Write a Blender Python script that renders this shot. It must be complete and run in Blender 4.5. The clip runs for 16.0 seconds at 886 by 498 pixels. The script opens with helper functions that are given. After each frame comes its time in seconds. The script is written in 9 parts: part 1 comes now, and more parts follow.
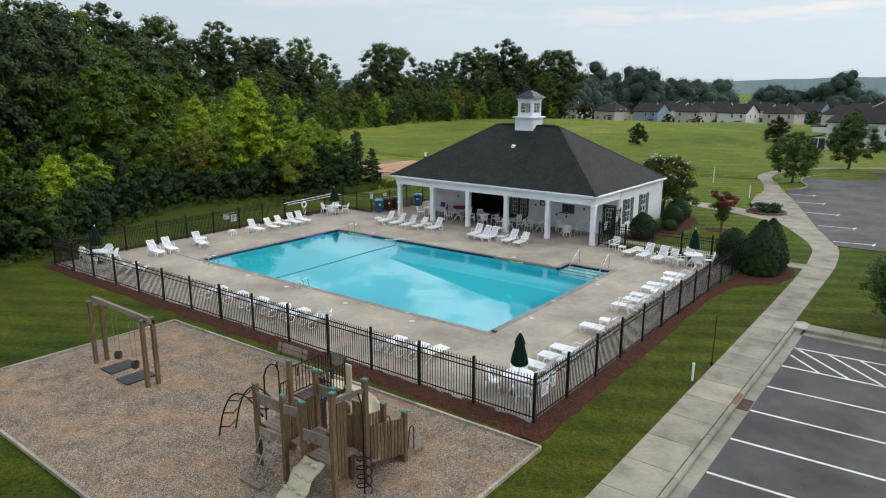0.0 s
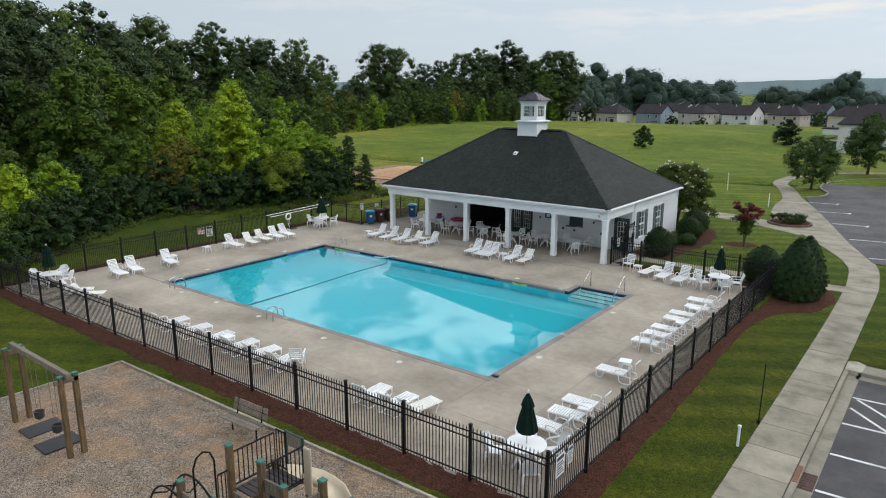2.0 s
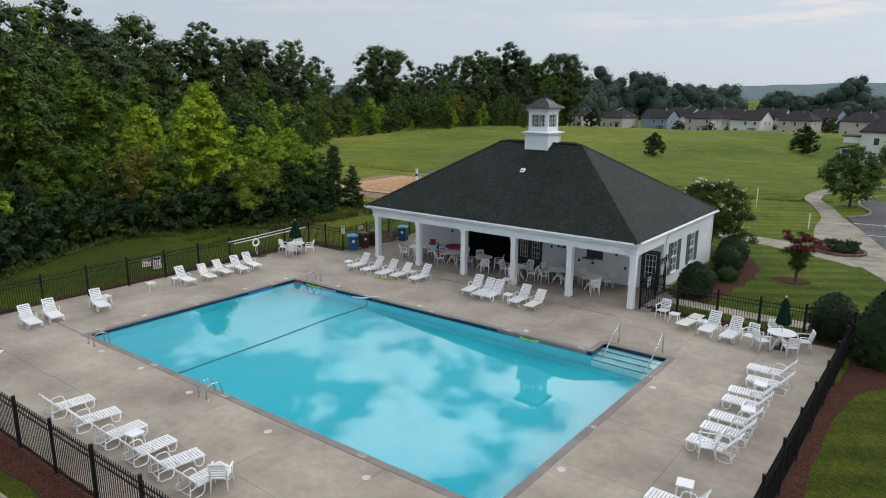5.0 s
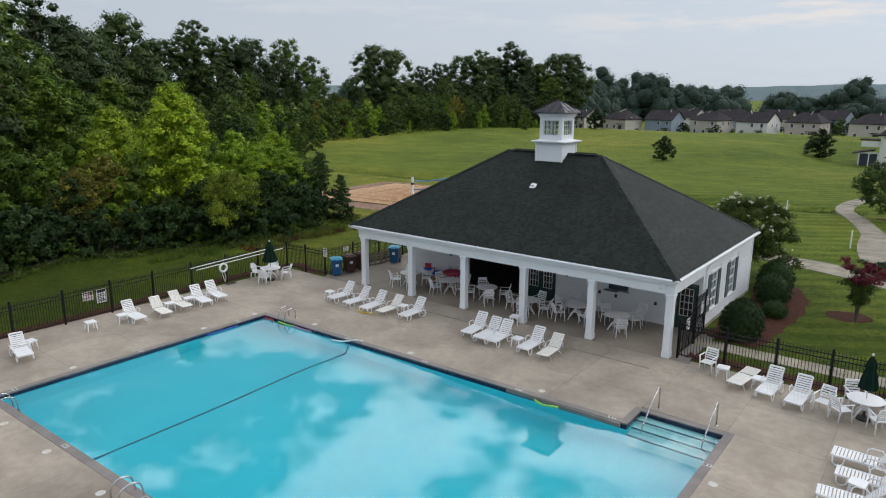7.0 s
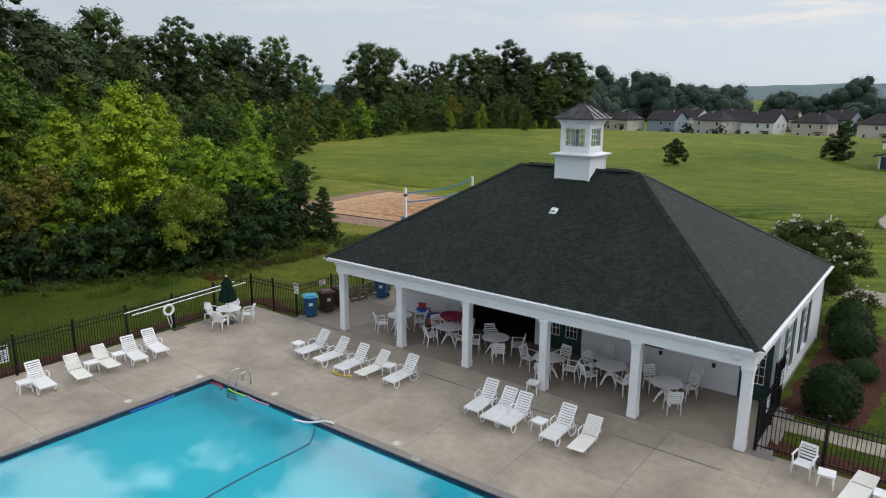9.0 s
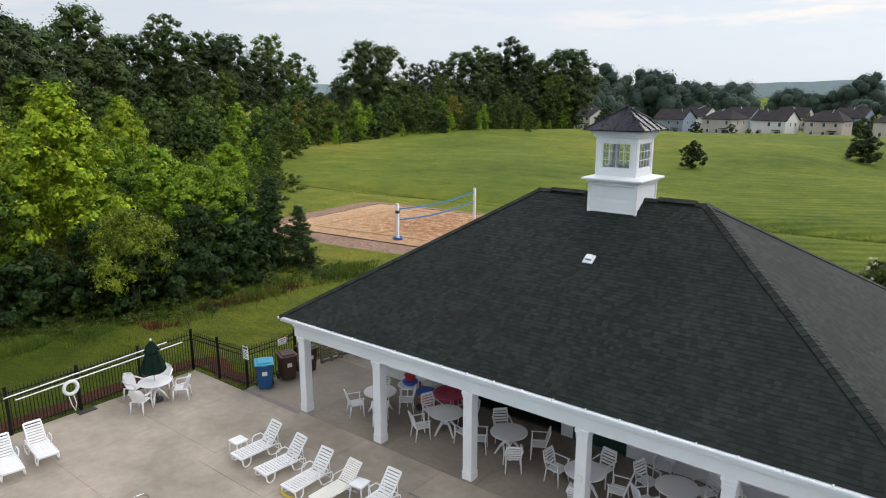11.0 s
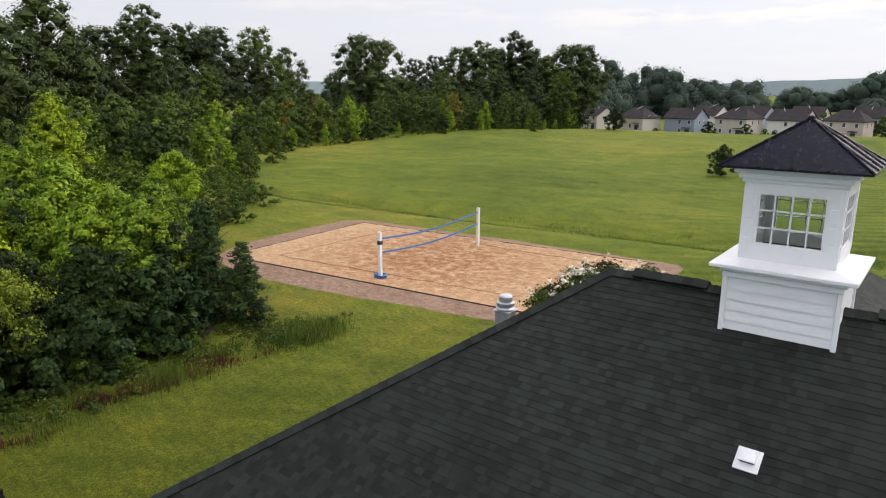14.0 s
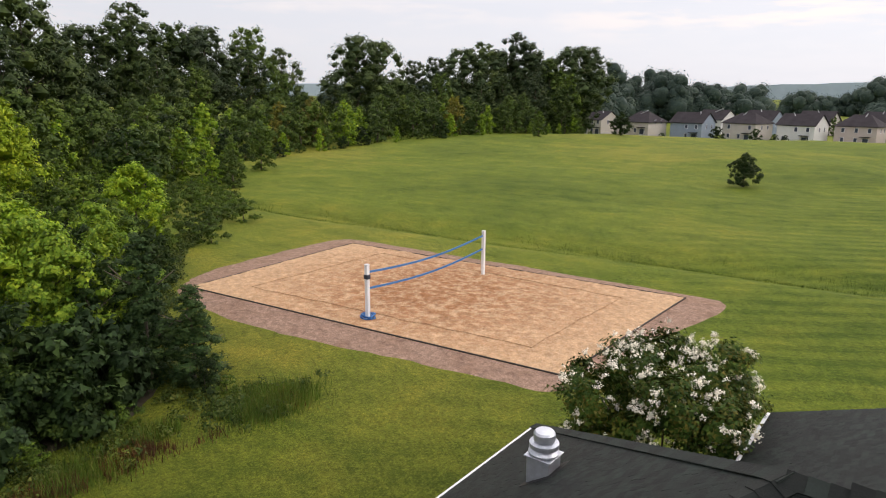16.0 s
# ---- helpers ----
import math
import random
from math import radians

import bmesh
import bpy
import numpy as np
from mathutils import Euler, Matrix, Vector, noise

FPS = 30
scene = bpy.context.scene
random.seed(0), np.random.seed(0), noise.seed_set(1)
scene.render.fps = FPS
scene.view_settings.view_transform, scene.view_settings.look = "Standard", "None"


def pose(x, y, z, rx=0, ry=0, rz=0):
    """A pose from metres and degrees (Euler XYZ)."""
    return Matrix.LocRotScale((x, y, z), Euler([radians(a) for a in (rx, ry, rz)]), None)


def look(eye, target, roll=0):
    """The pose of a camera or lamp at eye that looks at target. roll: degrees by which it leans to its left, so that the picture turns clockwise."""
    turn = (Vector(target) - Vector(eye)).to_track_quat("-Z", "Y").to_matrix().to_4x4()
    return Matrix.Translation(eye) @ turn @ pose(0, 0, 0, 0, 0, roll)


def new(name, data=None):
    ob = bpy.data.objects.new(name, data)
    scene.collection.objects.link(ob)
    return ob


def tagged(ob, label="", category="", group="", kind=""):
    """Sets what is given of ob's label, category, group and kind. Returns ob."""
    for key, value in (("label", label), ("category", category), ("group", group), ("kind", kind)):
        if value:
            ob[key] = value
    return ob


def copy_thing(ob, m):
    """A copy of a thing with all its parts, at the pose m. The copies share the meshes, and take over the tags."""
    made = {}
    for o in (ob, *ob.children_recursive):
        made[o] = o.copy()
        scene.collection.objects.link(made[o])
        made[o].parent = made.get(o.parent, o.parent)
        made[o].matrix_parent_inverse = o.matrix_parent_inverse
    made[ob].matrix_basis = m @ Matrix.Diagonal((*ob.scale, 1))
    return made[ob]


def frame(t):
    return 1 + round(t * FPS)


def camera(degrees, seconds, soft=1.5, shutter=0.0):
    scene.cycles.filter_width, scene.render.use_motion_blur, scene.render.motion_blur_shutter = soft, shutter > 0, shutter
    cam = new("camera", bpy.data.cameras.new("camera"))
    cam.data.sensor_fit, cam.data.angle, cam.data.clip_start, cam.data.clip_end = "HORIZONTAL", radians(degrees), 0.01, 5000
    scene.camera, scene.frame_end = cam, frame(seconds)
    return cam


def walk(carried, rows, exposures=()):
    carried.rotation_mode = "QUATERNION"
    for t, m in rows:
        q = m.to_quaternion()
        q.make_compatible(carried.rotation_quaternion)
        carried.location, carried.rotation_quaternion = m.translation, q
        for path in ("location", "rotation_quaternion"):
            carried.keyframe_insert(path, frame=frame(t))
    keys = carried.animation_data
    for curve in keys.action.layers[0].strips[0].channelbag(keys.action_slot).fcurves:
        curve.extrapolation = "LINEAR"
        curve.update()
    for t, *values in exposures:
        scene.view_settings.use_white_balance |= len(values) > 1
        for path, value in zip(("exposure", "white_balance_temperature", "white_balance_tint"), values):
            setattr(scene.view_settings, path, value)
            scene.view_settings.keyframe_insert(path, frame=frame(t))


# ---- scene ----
cam = camera(66.9, 16.0, soft=1.1)
PATH = [
    (0, (18.831, -40.512, 10.126), (17.641, -38.973, 9.662), 0.2),
    (0.5, (18.233, -39.627, 10.123), (17.042, -38.089, 9.659), 0.1),
    (1, (17.619, -38.721, 10.116), (16.427, -37.183, 9.654), 0.2),
    (1.5, (16.96, -37.73, 10.124), (15.768, -36.192, 9.662), 0.1),
    (2, (16.343, -36.794, 10.127), (15.151, -35.255, 9.668), 0.1),
    (2.5, (15.622, -35.821, 10.133), (14.43, -34.281, 9.676), 0.2),
    (3, (14.938, -34.838, 10.14), (13.746, -33.298, 9.685), 0.2),
    (3.5, (14.232, -33.867, 10.126), (13.04, -32.326, 9.675), 0.2),
    (4, (13.527, -32.849, 10.165), (12.334, -31.308, 9.714), 0.3),
    (6.5, (9.495, -26.971, 10.364), (8.299, -25.433, 9.914), 0.3),
    (7, (8.505, -25.782, 10.361), (7.311, -24.241, 9.912), 0.4),
    (7.5, (7.444, -24.438, 10.381), (6.252, -22.896, 9.931), 0.4),
    (8, (6.291, -23.066, 10.385), (5.103, -21.52, 9.936), 0.4),
    (8.5, (5.197, -21.644, 10.425), (4.01, -20.098, 9.975), 0.4),
    (9, (4.065, -20.095, 10.449), (2.879, -18.549, 9.998), 0.4),
    (11.5, (-1.547, -12.257, 10.601), (-2.737, -10.715, 10.146), -0.0),
    (12, (-2.619, -10.763, 10.612), (-3.809, -9.222, 10.155), 0.0),
    (12.5, (-3.7, -9.266, 10.603), (-4.89, -7.725, 10.144), 0.0),
    (13, (-4.776, -7.821, 10.609), (-5.966, -6.28, 10.149), 0.0),
    (13.5, (-5.907, -6.309, 10.577), (-7.096, -4.768, 10.117), 0.1),
    (14, (-6.988, -4.859, 10.536), (-8.177, -3.318, 10.076), 0.2),
    (14.5, (-8.028, -3.537, 10.572), (-9.217, -1.996, 10.112), 0.4),
    (15, (-9.027, -2.231, 10.624), (-10.216, -0.69, 10.165), 0.3),
    (15.5, (-10.009, -0.953, 10.649), (-11.199, 0.588, 10.192), 0.4),
    (16, (-10.958, 0.26, 10.622), (-12.147, 1.803, 10.169), 0.4),
]
walk(cam, [(t, look(eye, target, roll)) for t, eye, target, roll in PATH], exposures=[(0.0, -0.64, 6300, 8), (4.0, -0.83, 6300, 10), (7.0, -0.86, 6330, 12), (9.0, -0.78, 6380, 12), (12.5, -0.37, 6700, 15), (16.0, -0.41, 6960, 20)])

# ---------------------------------------------------------------- world and sun
world = bpy.data.worlds.new("evening_sky")
scene.world = world
world.use_nodes = True
wn, wl = world.node_tree.nodes, world.node_tree.links
wn.clear()
w_out = wn.new("ShaderNodeOutputWorld")
w_bg = wn.new("ShaderNodeBackground")
w_sky = wn.new("ShaderNodeTexSky")
w_sky.sky_type = "NISHITA"
w_sky.sun_disc = False
w_sky.sun_elevation = radians(35)
w_sky.sun_rotation = radians(59)
w_sky.air_density, w_sky.dust_density, w_sky.ozone_density = 1.0, 2.0, 1.0
w_co = wn.new("ShaderNodeTexCoord")
w_dir = wn.new("ShaderNodeSeparateXYZ")
wl.new(w_co.outputs["Generated"], w_dir.inputs[0])


def w_math(op, a, b, c=0.62):
    m = wn.new("ShaderNodeMath")
    m.operation = op
    m.inputs[2].default_value = c
    for k, v in ((0, a), (1, b)):
        if isinstance(v, (int, float)):
            m.inputs[k].default_value = v
        else:
            wl.new(v, m.inputs[k])
    return m.outputs[0]


# a flat layer of cloud: puffs overhead, thin streaks towards the horizon
w_den = w_math("ADD", w_math("MAXIMUM", w_dir.outputs[2], 0.0), 0.14)
w_flat = wn.new("ShaderNodeCombineXYZ")
wl.new(w_math("DIVIDE", w_dir.outputs[0], w_den), w_flat.inputs[0])
wl.new(w_math("DIVIDE", w_dir.outputs[1], w_den), w_flat.inputs[1])
w_map = wn.new("ShaderNodeMapping")
w_map.inputs["Location"].default_value = (3.1, 1.7, 0.0)
wl.new(w_flat.outputs[0], w_map.inputs["Vector"])
w_noise = wn.new("ShaderNodeTexNoise")
w_noise.inputs["Scale"].default_value = 2.6
w_noise.inputs["Detail"].default_value = 9.0
w_noise.inputs["Roughness"].default_value = 0.58
w_ramp = wn.new("ShaderNodeValToRGB")
w_ramp.color_ramp.elements[0].position = 0.485
w_ramp.color_ramp.elements[0].color = (0.0, 0.0, 0.0, 1)
w_ramp.color_ramp.elements[1].position = 0.565
w_ramp.color_ramp.elements[1].color = (1, 1, 1, 1)
w_mix = wn.new("ShaderNodeMixRGB")
w_base = wn.new("ShaderNodeMixRGB")
w_base.inputs[0].default_value = 0.72
w_base.inputs[2].default_value = (13.3, 14.7, 16.0, 1)
wl.new(w_map.outputs[0], w_noise.inputs["Vector"])
w_haze = wn.new("ShaderNodeMapRange")
w_haze.inputs["From Min"].default_value, w_haze.inputs["From Max"].default_value = 0.12, 0.44
w_haze.inputs["To Min"].default_value, w_haze.inputs["To Max"].default_value = 0.04, 1.0
wl.new(w_dir.outputs[2], w_haze.inputs["Value"])
w_gather = wn.new("ShaderNodeMapRange")
w_gather.inputs["From Min"].default_value, w_gather.inputs["From Max"].default_value = 0.48, 0.74
w_gather.inputs["To Min"].default_value, w_gather.inputs["To Max"].default_value = -0.016, 0.04
wl.new(w_dir.outputs[1], w_gather.inputs["Value"])
wl.new(w_math("ADD", w_noise.outputs["Fac"], w_gather.outputs[0]), w_ramp.inputs[0])
wl.new(w_math("MULTIPLY", w_ramp.outputs[0], w_haze.outputs[0]), w_mix.inputs[0])
wl.new(w_sky.outputs[0], w_base.inputs[1])
w_veil = wn.new("ShaderNodeMixRGB")
w_veil.blend_type = "MULTIPLY"
w_veil.inputs[0].default_value = 1.0
wl.new(w_base.outputs[0], w_veil.inputs[1])
# the clear sky deepens upwards
w_deep = wn.new("ShaderNodeMixRGB")
w_deep.inputs[2].default_value = (2.8, 4.5, 6.5, 1)
w_up = wn.new("ShaderNodeMapRange")
w_up.inputs["From Min"].default_value, w_up.inputs["From Max"].default_value = 0.20, 0.50
wl.new(w_dir.outputs[2], w_up.inputs["Value"])
wl.new(w_up.outputs[0], w_deep.inputs[0])
wl.new(w_veil.outputs[0], w_deep.inputs[1])
wl.new(w_deep.outputs[0], w_mix.inputs[1])
# the clouds are brighter high up and towards the hidden sun
w_grad = wn.new("ShaderNodeMapRange")
w_grad.inputs["From Min"].default_value, w_grad.inputs["From Max"].default_value = 0.12, 0.50
w_grad.inputs["To Min"].default_value, w_grad.inputs["To Max"].default_value = 1.0, 4.5
wl.new(w_dir.outputs[2], w_grad.inputs["Value"])
w_side = wn.new("ShaderNodeMapRange")
w_side.inputs["From Min"].default_value, w_side.inputs["From Max"].default_value = -0.15, 0.9
w_side.inputs["To Min"].default_value, w_side.inputs["To Max"].default_value = 1.05, 1.7
wl.new(w_math("ADD", w_math("MULTIPLY", w_dir.outputs[0], 0.5), w_math("MULTIPLY", w_dir.outputs[1], 0.87)), w_side.inputs["Value"])
wl.new(w_math("MULTIPLY_ADD", w_side.outputs[0], 0.32), w_veil.inputs[2])
w_bright = w_math("MULTIPLY", w_grad.outputs[0], w_side.outputs[0])
w_mul = wn.new("ShaderNodeMixRGB")
w_mul.blend_type = "MULTIPLY"
w_mul.inputs[0].default_value = 1.0
w_mul.inputs[1].default_value = (10.4, 10.3, 10.1, 1)
wl.new(w_bright, w_mul.inputs[2])
wl.new(w_mul.outputs[0], w_mix.inputs[2])
# thin sunlit banks of cloud low in the north
w_bank = wn.new("ShaderNodeTexNoise")
w_bank.inputs["Scale"].default_value = 1.0
w_bank.inputs["Detail"].default_value = 7.0
w_bank.inputs["Roughness"].default_value = 0.6
w_long = wn.new("ShaderNodeMapping")
w_long.inputs["Location"].default_value = (0.4, 0.0, 0.0)
w_long.inputs["Scale"].default_value = (7.0, 7.0, 46.0)
wl.new(w_co.outputs["Generated"], w_long.inputs["Vector"])
wl.new(w_long.outputs[0], w_bank.inputs["Vector"])
w_edge = wn.new("ShaderNodeMapRange")
w_edge.inputs["From Min"].default_value, w_edge.inputs["From Max"].default_value = 0.50, 0.66
wl.new(w_bank.outputs["Fac"], w_edge.inputs["Value"])
w_rise = wn.new("ShaderNodeMapRange")
w_rise.inputs["From Min"].default_value, w_rise.inputs["From Max"].default_value = 0.055, 0.115
wl.new(w_dir.outputs[2], w_rise.inputs["Value"])
w_north = wn.new("ShaderNodeMapRange")
w_north.inputs["From Min"].default_value, w_north.inputs["From Max"].default_value = 0.86, 0.97
w_north.inputs["To Min"].default_value, w_north.inputs["To Max"].default_value = 0.25, 1.0
wl.new(w_dir.outputs[1], w_north.inputs["Value"])
w_sun_lit = wn.new("ShaderNodeMixRGB")
w_sun_lit.inputs[2].default_value = (16.4, 15.4, 14.2, 1)
wl.new(w_math("MULTIPLY", w_edge.outputs[0], w_math("MULTIPLY", w_rise.outputs[0], w_north.outputs[0])), w_sun_lit.inputs[0])
wl.new(w_mix.outputs[0], w_sun_lit.inputs[1])
wl.new(w_sun_lit.outputs[0], w_bg.inputs[0])
w_bg.inputs[1].default_value = 0.092
wl.new(w_bg.outputs[0], w_out.inputs[0])

sun_data = bpy.data.lights.new("sun", "SUN")
sun_data.energy = 0.85
sun_data.angle = radians(24)
sun_data.color = (1.0, 0.93, 0.82)
sun_ob = new("sun", sun_data)
sun_ob.matrix_world = look((50, 30, 43), (0, 0, 0))


# ---------------------------------------------------------------- materials
def ramp_node(nt, stops):
    r = nt.nodes.new("ShaderNodeValToRGB")
    el = r.color_ramp.elements
    el[0].position, el[0].color = stops[0][0], (*stops[0][1], 1)
    el[1].position, el[1].color = stops[-1][0], (*stops[-1][1], 1)
    for pos, col in stops[1:-1]:
        e = el.new(pos)
        e.color = (*col, 1)
    return r


def noise_node(nt, co, scale, detail=4.0, rough=0.55):
    n = nt.nodes.new("ShaderNodeTexNoise")
    n.inputs["Scale"].default_value = scale
    n.inputs["Detail"].default_value = detail
    n.inputs["Roughness"].default_value = rough
    nt.links.new(co, n.inputs["Vector"])
    return n


def mixed(nt, fac, a, b, blend="MIX"):
    m = nt.nodes.new("ShaderNodeMixRGB")
    m.blend_type = blend
    for k, v in ((0, fac), (1, a), (2, b)):
        if isinstance(v, (int, float)):
            m.inputs[k].default_value = v
        elif isinstance(v, tuple):
            m.inputs[k].default_value = (*v, 1)
        else:
            nt.links.new(v, m.inputs[k])
    return m.outputs[0]


def surface(name, col, rough=0.7, metal=0.0, var=0.25, big=0.6, fine=14.0, bump=0.15, piece=0.0, island=0.0, dark=None, gloss=0.5):
    """A worn surface: its colour, a broad and a fine variation, relief, and a shift from piece to piece."""
    m = bpy.data.materials.new(name)
    m.use_nodes = True
    nt = m.node_tree
    b = nt.nodes["Principled BSDF"]
    co = nt.nodes.new("ShaderNodeTexCoord").outputs["Object"]
    n1, n2 = noise_node(nt, co, big), noise_node(nt, co, fine, 6.0, 0.65)
    lo = tuple(c * (1 - var) for c in col) if dark is None else dark
    hi = tuple(min(1, c * (1 + var)) for c in col)
    r1 = ramp_node(nt, [(0.3, lo), (0.5, col), (0.72, hi)])
    nt.links.new(n1.outputs["Fac"], r1.inputs[0])
    r2 = ramp_node(nt, [(0.25, (1 - var,) * 3), (0.75, (1 + var * 0.6,) * 3)])
    nt.links.new(n2.outputs["Fac"], r2.inputs[0])
    c = mixed(nt, 0.8, r1.outputs[0], r2.outputs[0], "MULTIPLY")
    if piece or island:
        if piece:
            src = nt.nodes.new("ShaderNodeObjectInfo").outputs["Random"]
        else:
            src = nt.nodes.new("ShaderNodeNewGeometry").outputs["Random Per Island"]
        k = piece or island
        rr = ramp_node(nt, [(0.0, (1 - k,) * 3), (1.0, (1 + k,) * 3)])
        nt.links.new(src, rr.inputs[0])
        c = mixed(nt, 1.0, c, rr.outputs[0], "MULTIPLY")
    nt.links.new(c, b.inputs["Base Color"])
    rg = ramp_node(nt, [(0.2, (max(0.02, rough - 0.1),) * 3), (0.8, (min(1, rough + 0.1),) * 3)])
    nt.links.new(n2.outputs["Fac"], rg.inputs[0])
    nt.links.new(rg.outputs[0], b.inputs["Roughness"])
    b.inputs["Metallic"].default_value = metal
    b.inputs["Specular IOR Level"].default_value = gloss
    if bump:
        bn = nt.nodes.new("ShaderNodeBump")
        bn.inputs["Strength"].default_value = bump
        bn.inputs["Distance"].default_value = 0.02
        nt.links.new(n2.outputs["Fac"], bn.inputs["Height"])
        nt.links.new(bn.outputs[0], b.inputs["Normal"])
    return m


def leaf_material(name, col_a, col_b, col_c, tree_shift=0.25):
    """Leaves: each one takes its own green, each plant its own shift; some light passes through."""
    m = bpy.data.materials.new(name)
    m.use_nodes = True
    nt = m.node_tree
    b = nt.nodes["Principled BSDF"]
    geo = nt.nodes.new("ShaderNodeNewGeometry").outputs["Random Per Island"]
    r = ramp_node(nt, [(0.0, col_a), (0.55, col_b), (1.0, col_c)])
    nt.links.new(geo, r.inputs[0])
    info = nt.nodes.new("ShaderNodeObjectInfo").outputs["Random"]
    rr = ramp_node(nt, [(0.0, (1 - tree_shift, 1 - tree_shift, 1 - tree_shift * 0.6)), (0.6, (1.0, 1.0, 1.0)), (1.0, (1 + tree_shift * 0.7, 1 + tree_shift * 0.6, 0.9))])
    nt.links.new(info, rr.inputs[0])
    c = mixed(nt, 1.0, r.outputs[0], rr.outputs[0], "MULTIPLY")
    bough = noise_node(nt, nt.nodes.new("ShaderNodeTexCoord").outputs["Object"], 0.55, 3, 0.6)
    rb = ramp_node(nt, [(0.32, (0.66, 0.74, 0.80)), (0.5, (1.0, 1.0, 1.0)), (0.68, (1.36, 1.22, 1.05))])
    nt.links.new(bough.outputs["Fac"], rb.inputs[0])
    c = mixed(nt, 1.0, c, rb.outputs[0], "MULTIPLY")
    nt.links.new(c, b.inputs["Base Color"])
    b.inputs["Roughness"].default_value = 0.6
    b.inputs["Specular IOR Level"].default_value = 0.11
    tr = nt.nodes.new("ShaderNodeBsdfTranslucent")
    nt.links.new(c, tr.inputs[0])
    mx = nt.nodes.new("ShaderNodeMixShader")
    mx.inputs[0].default_value = 0.09
    nt.links.new(b.outputs[0], mx.inputs[1])
    nt.links.new(tr.outputs[0], mx.inputs[2])
    nt.links.new(mx.outputs[0], nt.nodes["Material Output"].inputs["Surface"])
    return m


def grass_material():
    m = bpy.data.materials.new("mown_grass")
    m.use_nodes = True
    nt = m.node_tree
    b = nt.nodes["Principled BSDF"]
    co = nt.nodes.new("ShaderNodeTexCoord").outputs["Object"]
    mp = nt.nodes.new("ShaderNodeMapping")
    mp.inputs["Rotation"].default_value = (0, 0, radians(-12))
    mp.inputs["Scale"].default_value = (0.25, 1.0, 1.0)
    nt.links.new(co, mp.inputs["Vector"])
    n_far = noise_node(nt, co, 0.022, 5, 0.6)
    n_mid = noise_node(nt, co, 0.26, 9, 0.8)
    n_str = noise_node(nt, mp.outputs[0], 0.5, 6, 0.7)
    n_tuft = noise_node(nt, co, 4.2, 6, 0.8)
    n_fine = noise_node(nt, co, 14.0, 8, 0.8)
    r_far = ramp_node(nt, [(0.34, (0.064, 0.108, 0.017)), (0.5, (0.102, 0.152, 0.025)), (0.66, (0.160, 0.186, 0.040))])
    nt.links.new(n_far.outputs["Fac"], r_far.inputs[0])
    r_mid = ramp_node(nt, [(0.36, (0.54, 0.68, 0.58)), (0.52, (1.0, 1.0, 1.0)), (0.66, (1.42, 1.18, 1.15))])
    nt.links.new(n_mid.outputs["Fac"], r_mid.inputs[0])
    c = mixed(nt, 0.78, r_far.outputs[0], r_mid.outputs[0], "MULTIPLY")
    r_str = ramp_node(nt, [(0.40, (0.66, 0.74, 0.66)), (0.60, (1.2, 1.12, 1.08))])
    nt.links.new(n_str.outputs["Fac"], r_str.inputs[0])
    c = mixed(nt, 0.42, c, r_str.outputs[0], "MULTIPLY")
    r_t = ramp_node(nt, [(0.34, (0.60, 0.62, 0.58)), (0.50, (1.0, 1.0, 1.0)), (0.64, (1.34, 1.26, 1.2))])
    nt.links.new(n_tuft.outputs["Fac"], r_t.inputs[0])
    c = mixed(nt, 0.8, c, r_t.outputs[0], "MULTIPLY")
    # mower's stripes on the far lawn
    wv = nt.nodes.new("ShaderNodeTexWave")
    wv.inputs["Scale"].default_value = 0.19
    wv.inputs["Distortion"].default_value = 1.6
    wv.inputs["Detail"].default_value = 3
    wm = nt.nodes.new("ShaderNodeMapping")
    wm.inputs["Rotation"].default_value = (0, 0, radians(57))
    nt.links.new(co, wm.inputs["Vector"])
    nt.links.new(wm.outputs[0], wv.inputs["Vector"])
    r_w = ramp_node(nt, [(0.25, (0.62, 0.72, 0.62)), (0.75, (1.14, 1.10, 1.06))])
    nt.links.new(wv.outputs["Fac"], r_w.inputs[0])
    sx = nt.nodes.new("ShaderNodeSeparateXYZ")
    nt.links.new(co, sx.inputs[0])
    mx = nt.nodes.new("ShaderNodeMapRange")
    mx.inputs["From Min"].default_value, mx.inputs["From Max"].default_value = -30.0, -14.0
    mx.inputs["To Min"].default_value, mx.inputs["To Max"].default_value = 0.03, 0.62
    nt.links.new(sx.outputs[0], mx.inputs["Value"])
    c = mixed(nt, mx.outputs[0], c, r_w.outputs[0], "MULTIPLY")
    r_f = ramp_node(nt, [(0.34, (0.34, 0.34, 0.32)), (0.50, (1.0, 1.0, 1.0)), (0.66, (2.0, 1.9, 1.75))])
    nt.links.new(n_fine.outputs["Fac"], r_f.inputs[0])
    c = mixed(nt, 0.75, c, r_f.outputs[0], "MULTIPLY")
    n_blade = noise_node(nt, co, 42.0, 3, 0.7)
    r_b = ramp_node(nt, [(0.36, (0.50, 0.46, 0.46)), (0.5, (1.0, 1.0, 1.0)), (0.64, (1.6, 1.5, 1.4))])
    nt.links.new(n_blade.outputs["Fac"], r_b.inputs[0])
    c = mixed(nt, 0.8, c, r_b.outputs[0], "MULTIPLY")
    # darker lawn round the pool, lighter meadow beyond the court
    sp = nt.nodes.new("ShaderNodeSeparateXYZ")
    nt.links.new(co, sp.inputs[0])
    mr = nt.nodes.new("ShaderNodeMapRange")
    mr.inputs["From Min"].default_value, mr.inputs["From Max"].default_value = -9.0, 27.0
    nt.links.new(sp.outputs[1], mr.inputs["Value"])
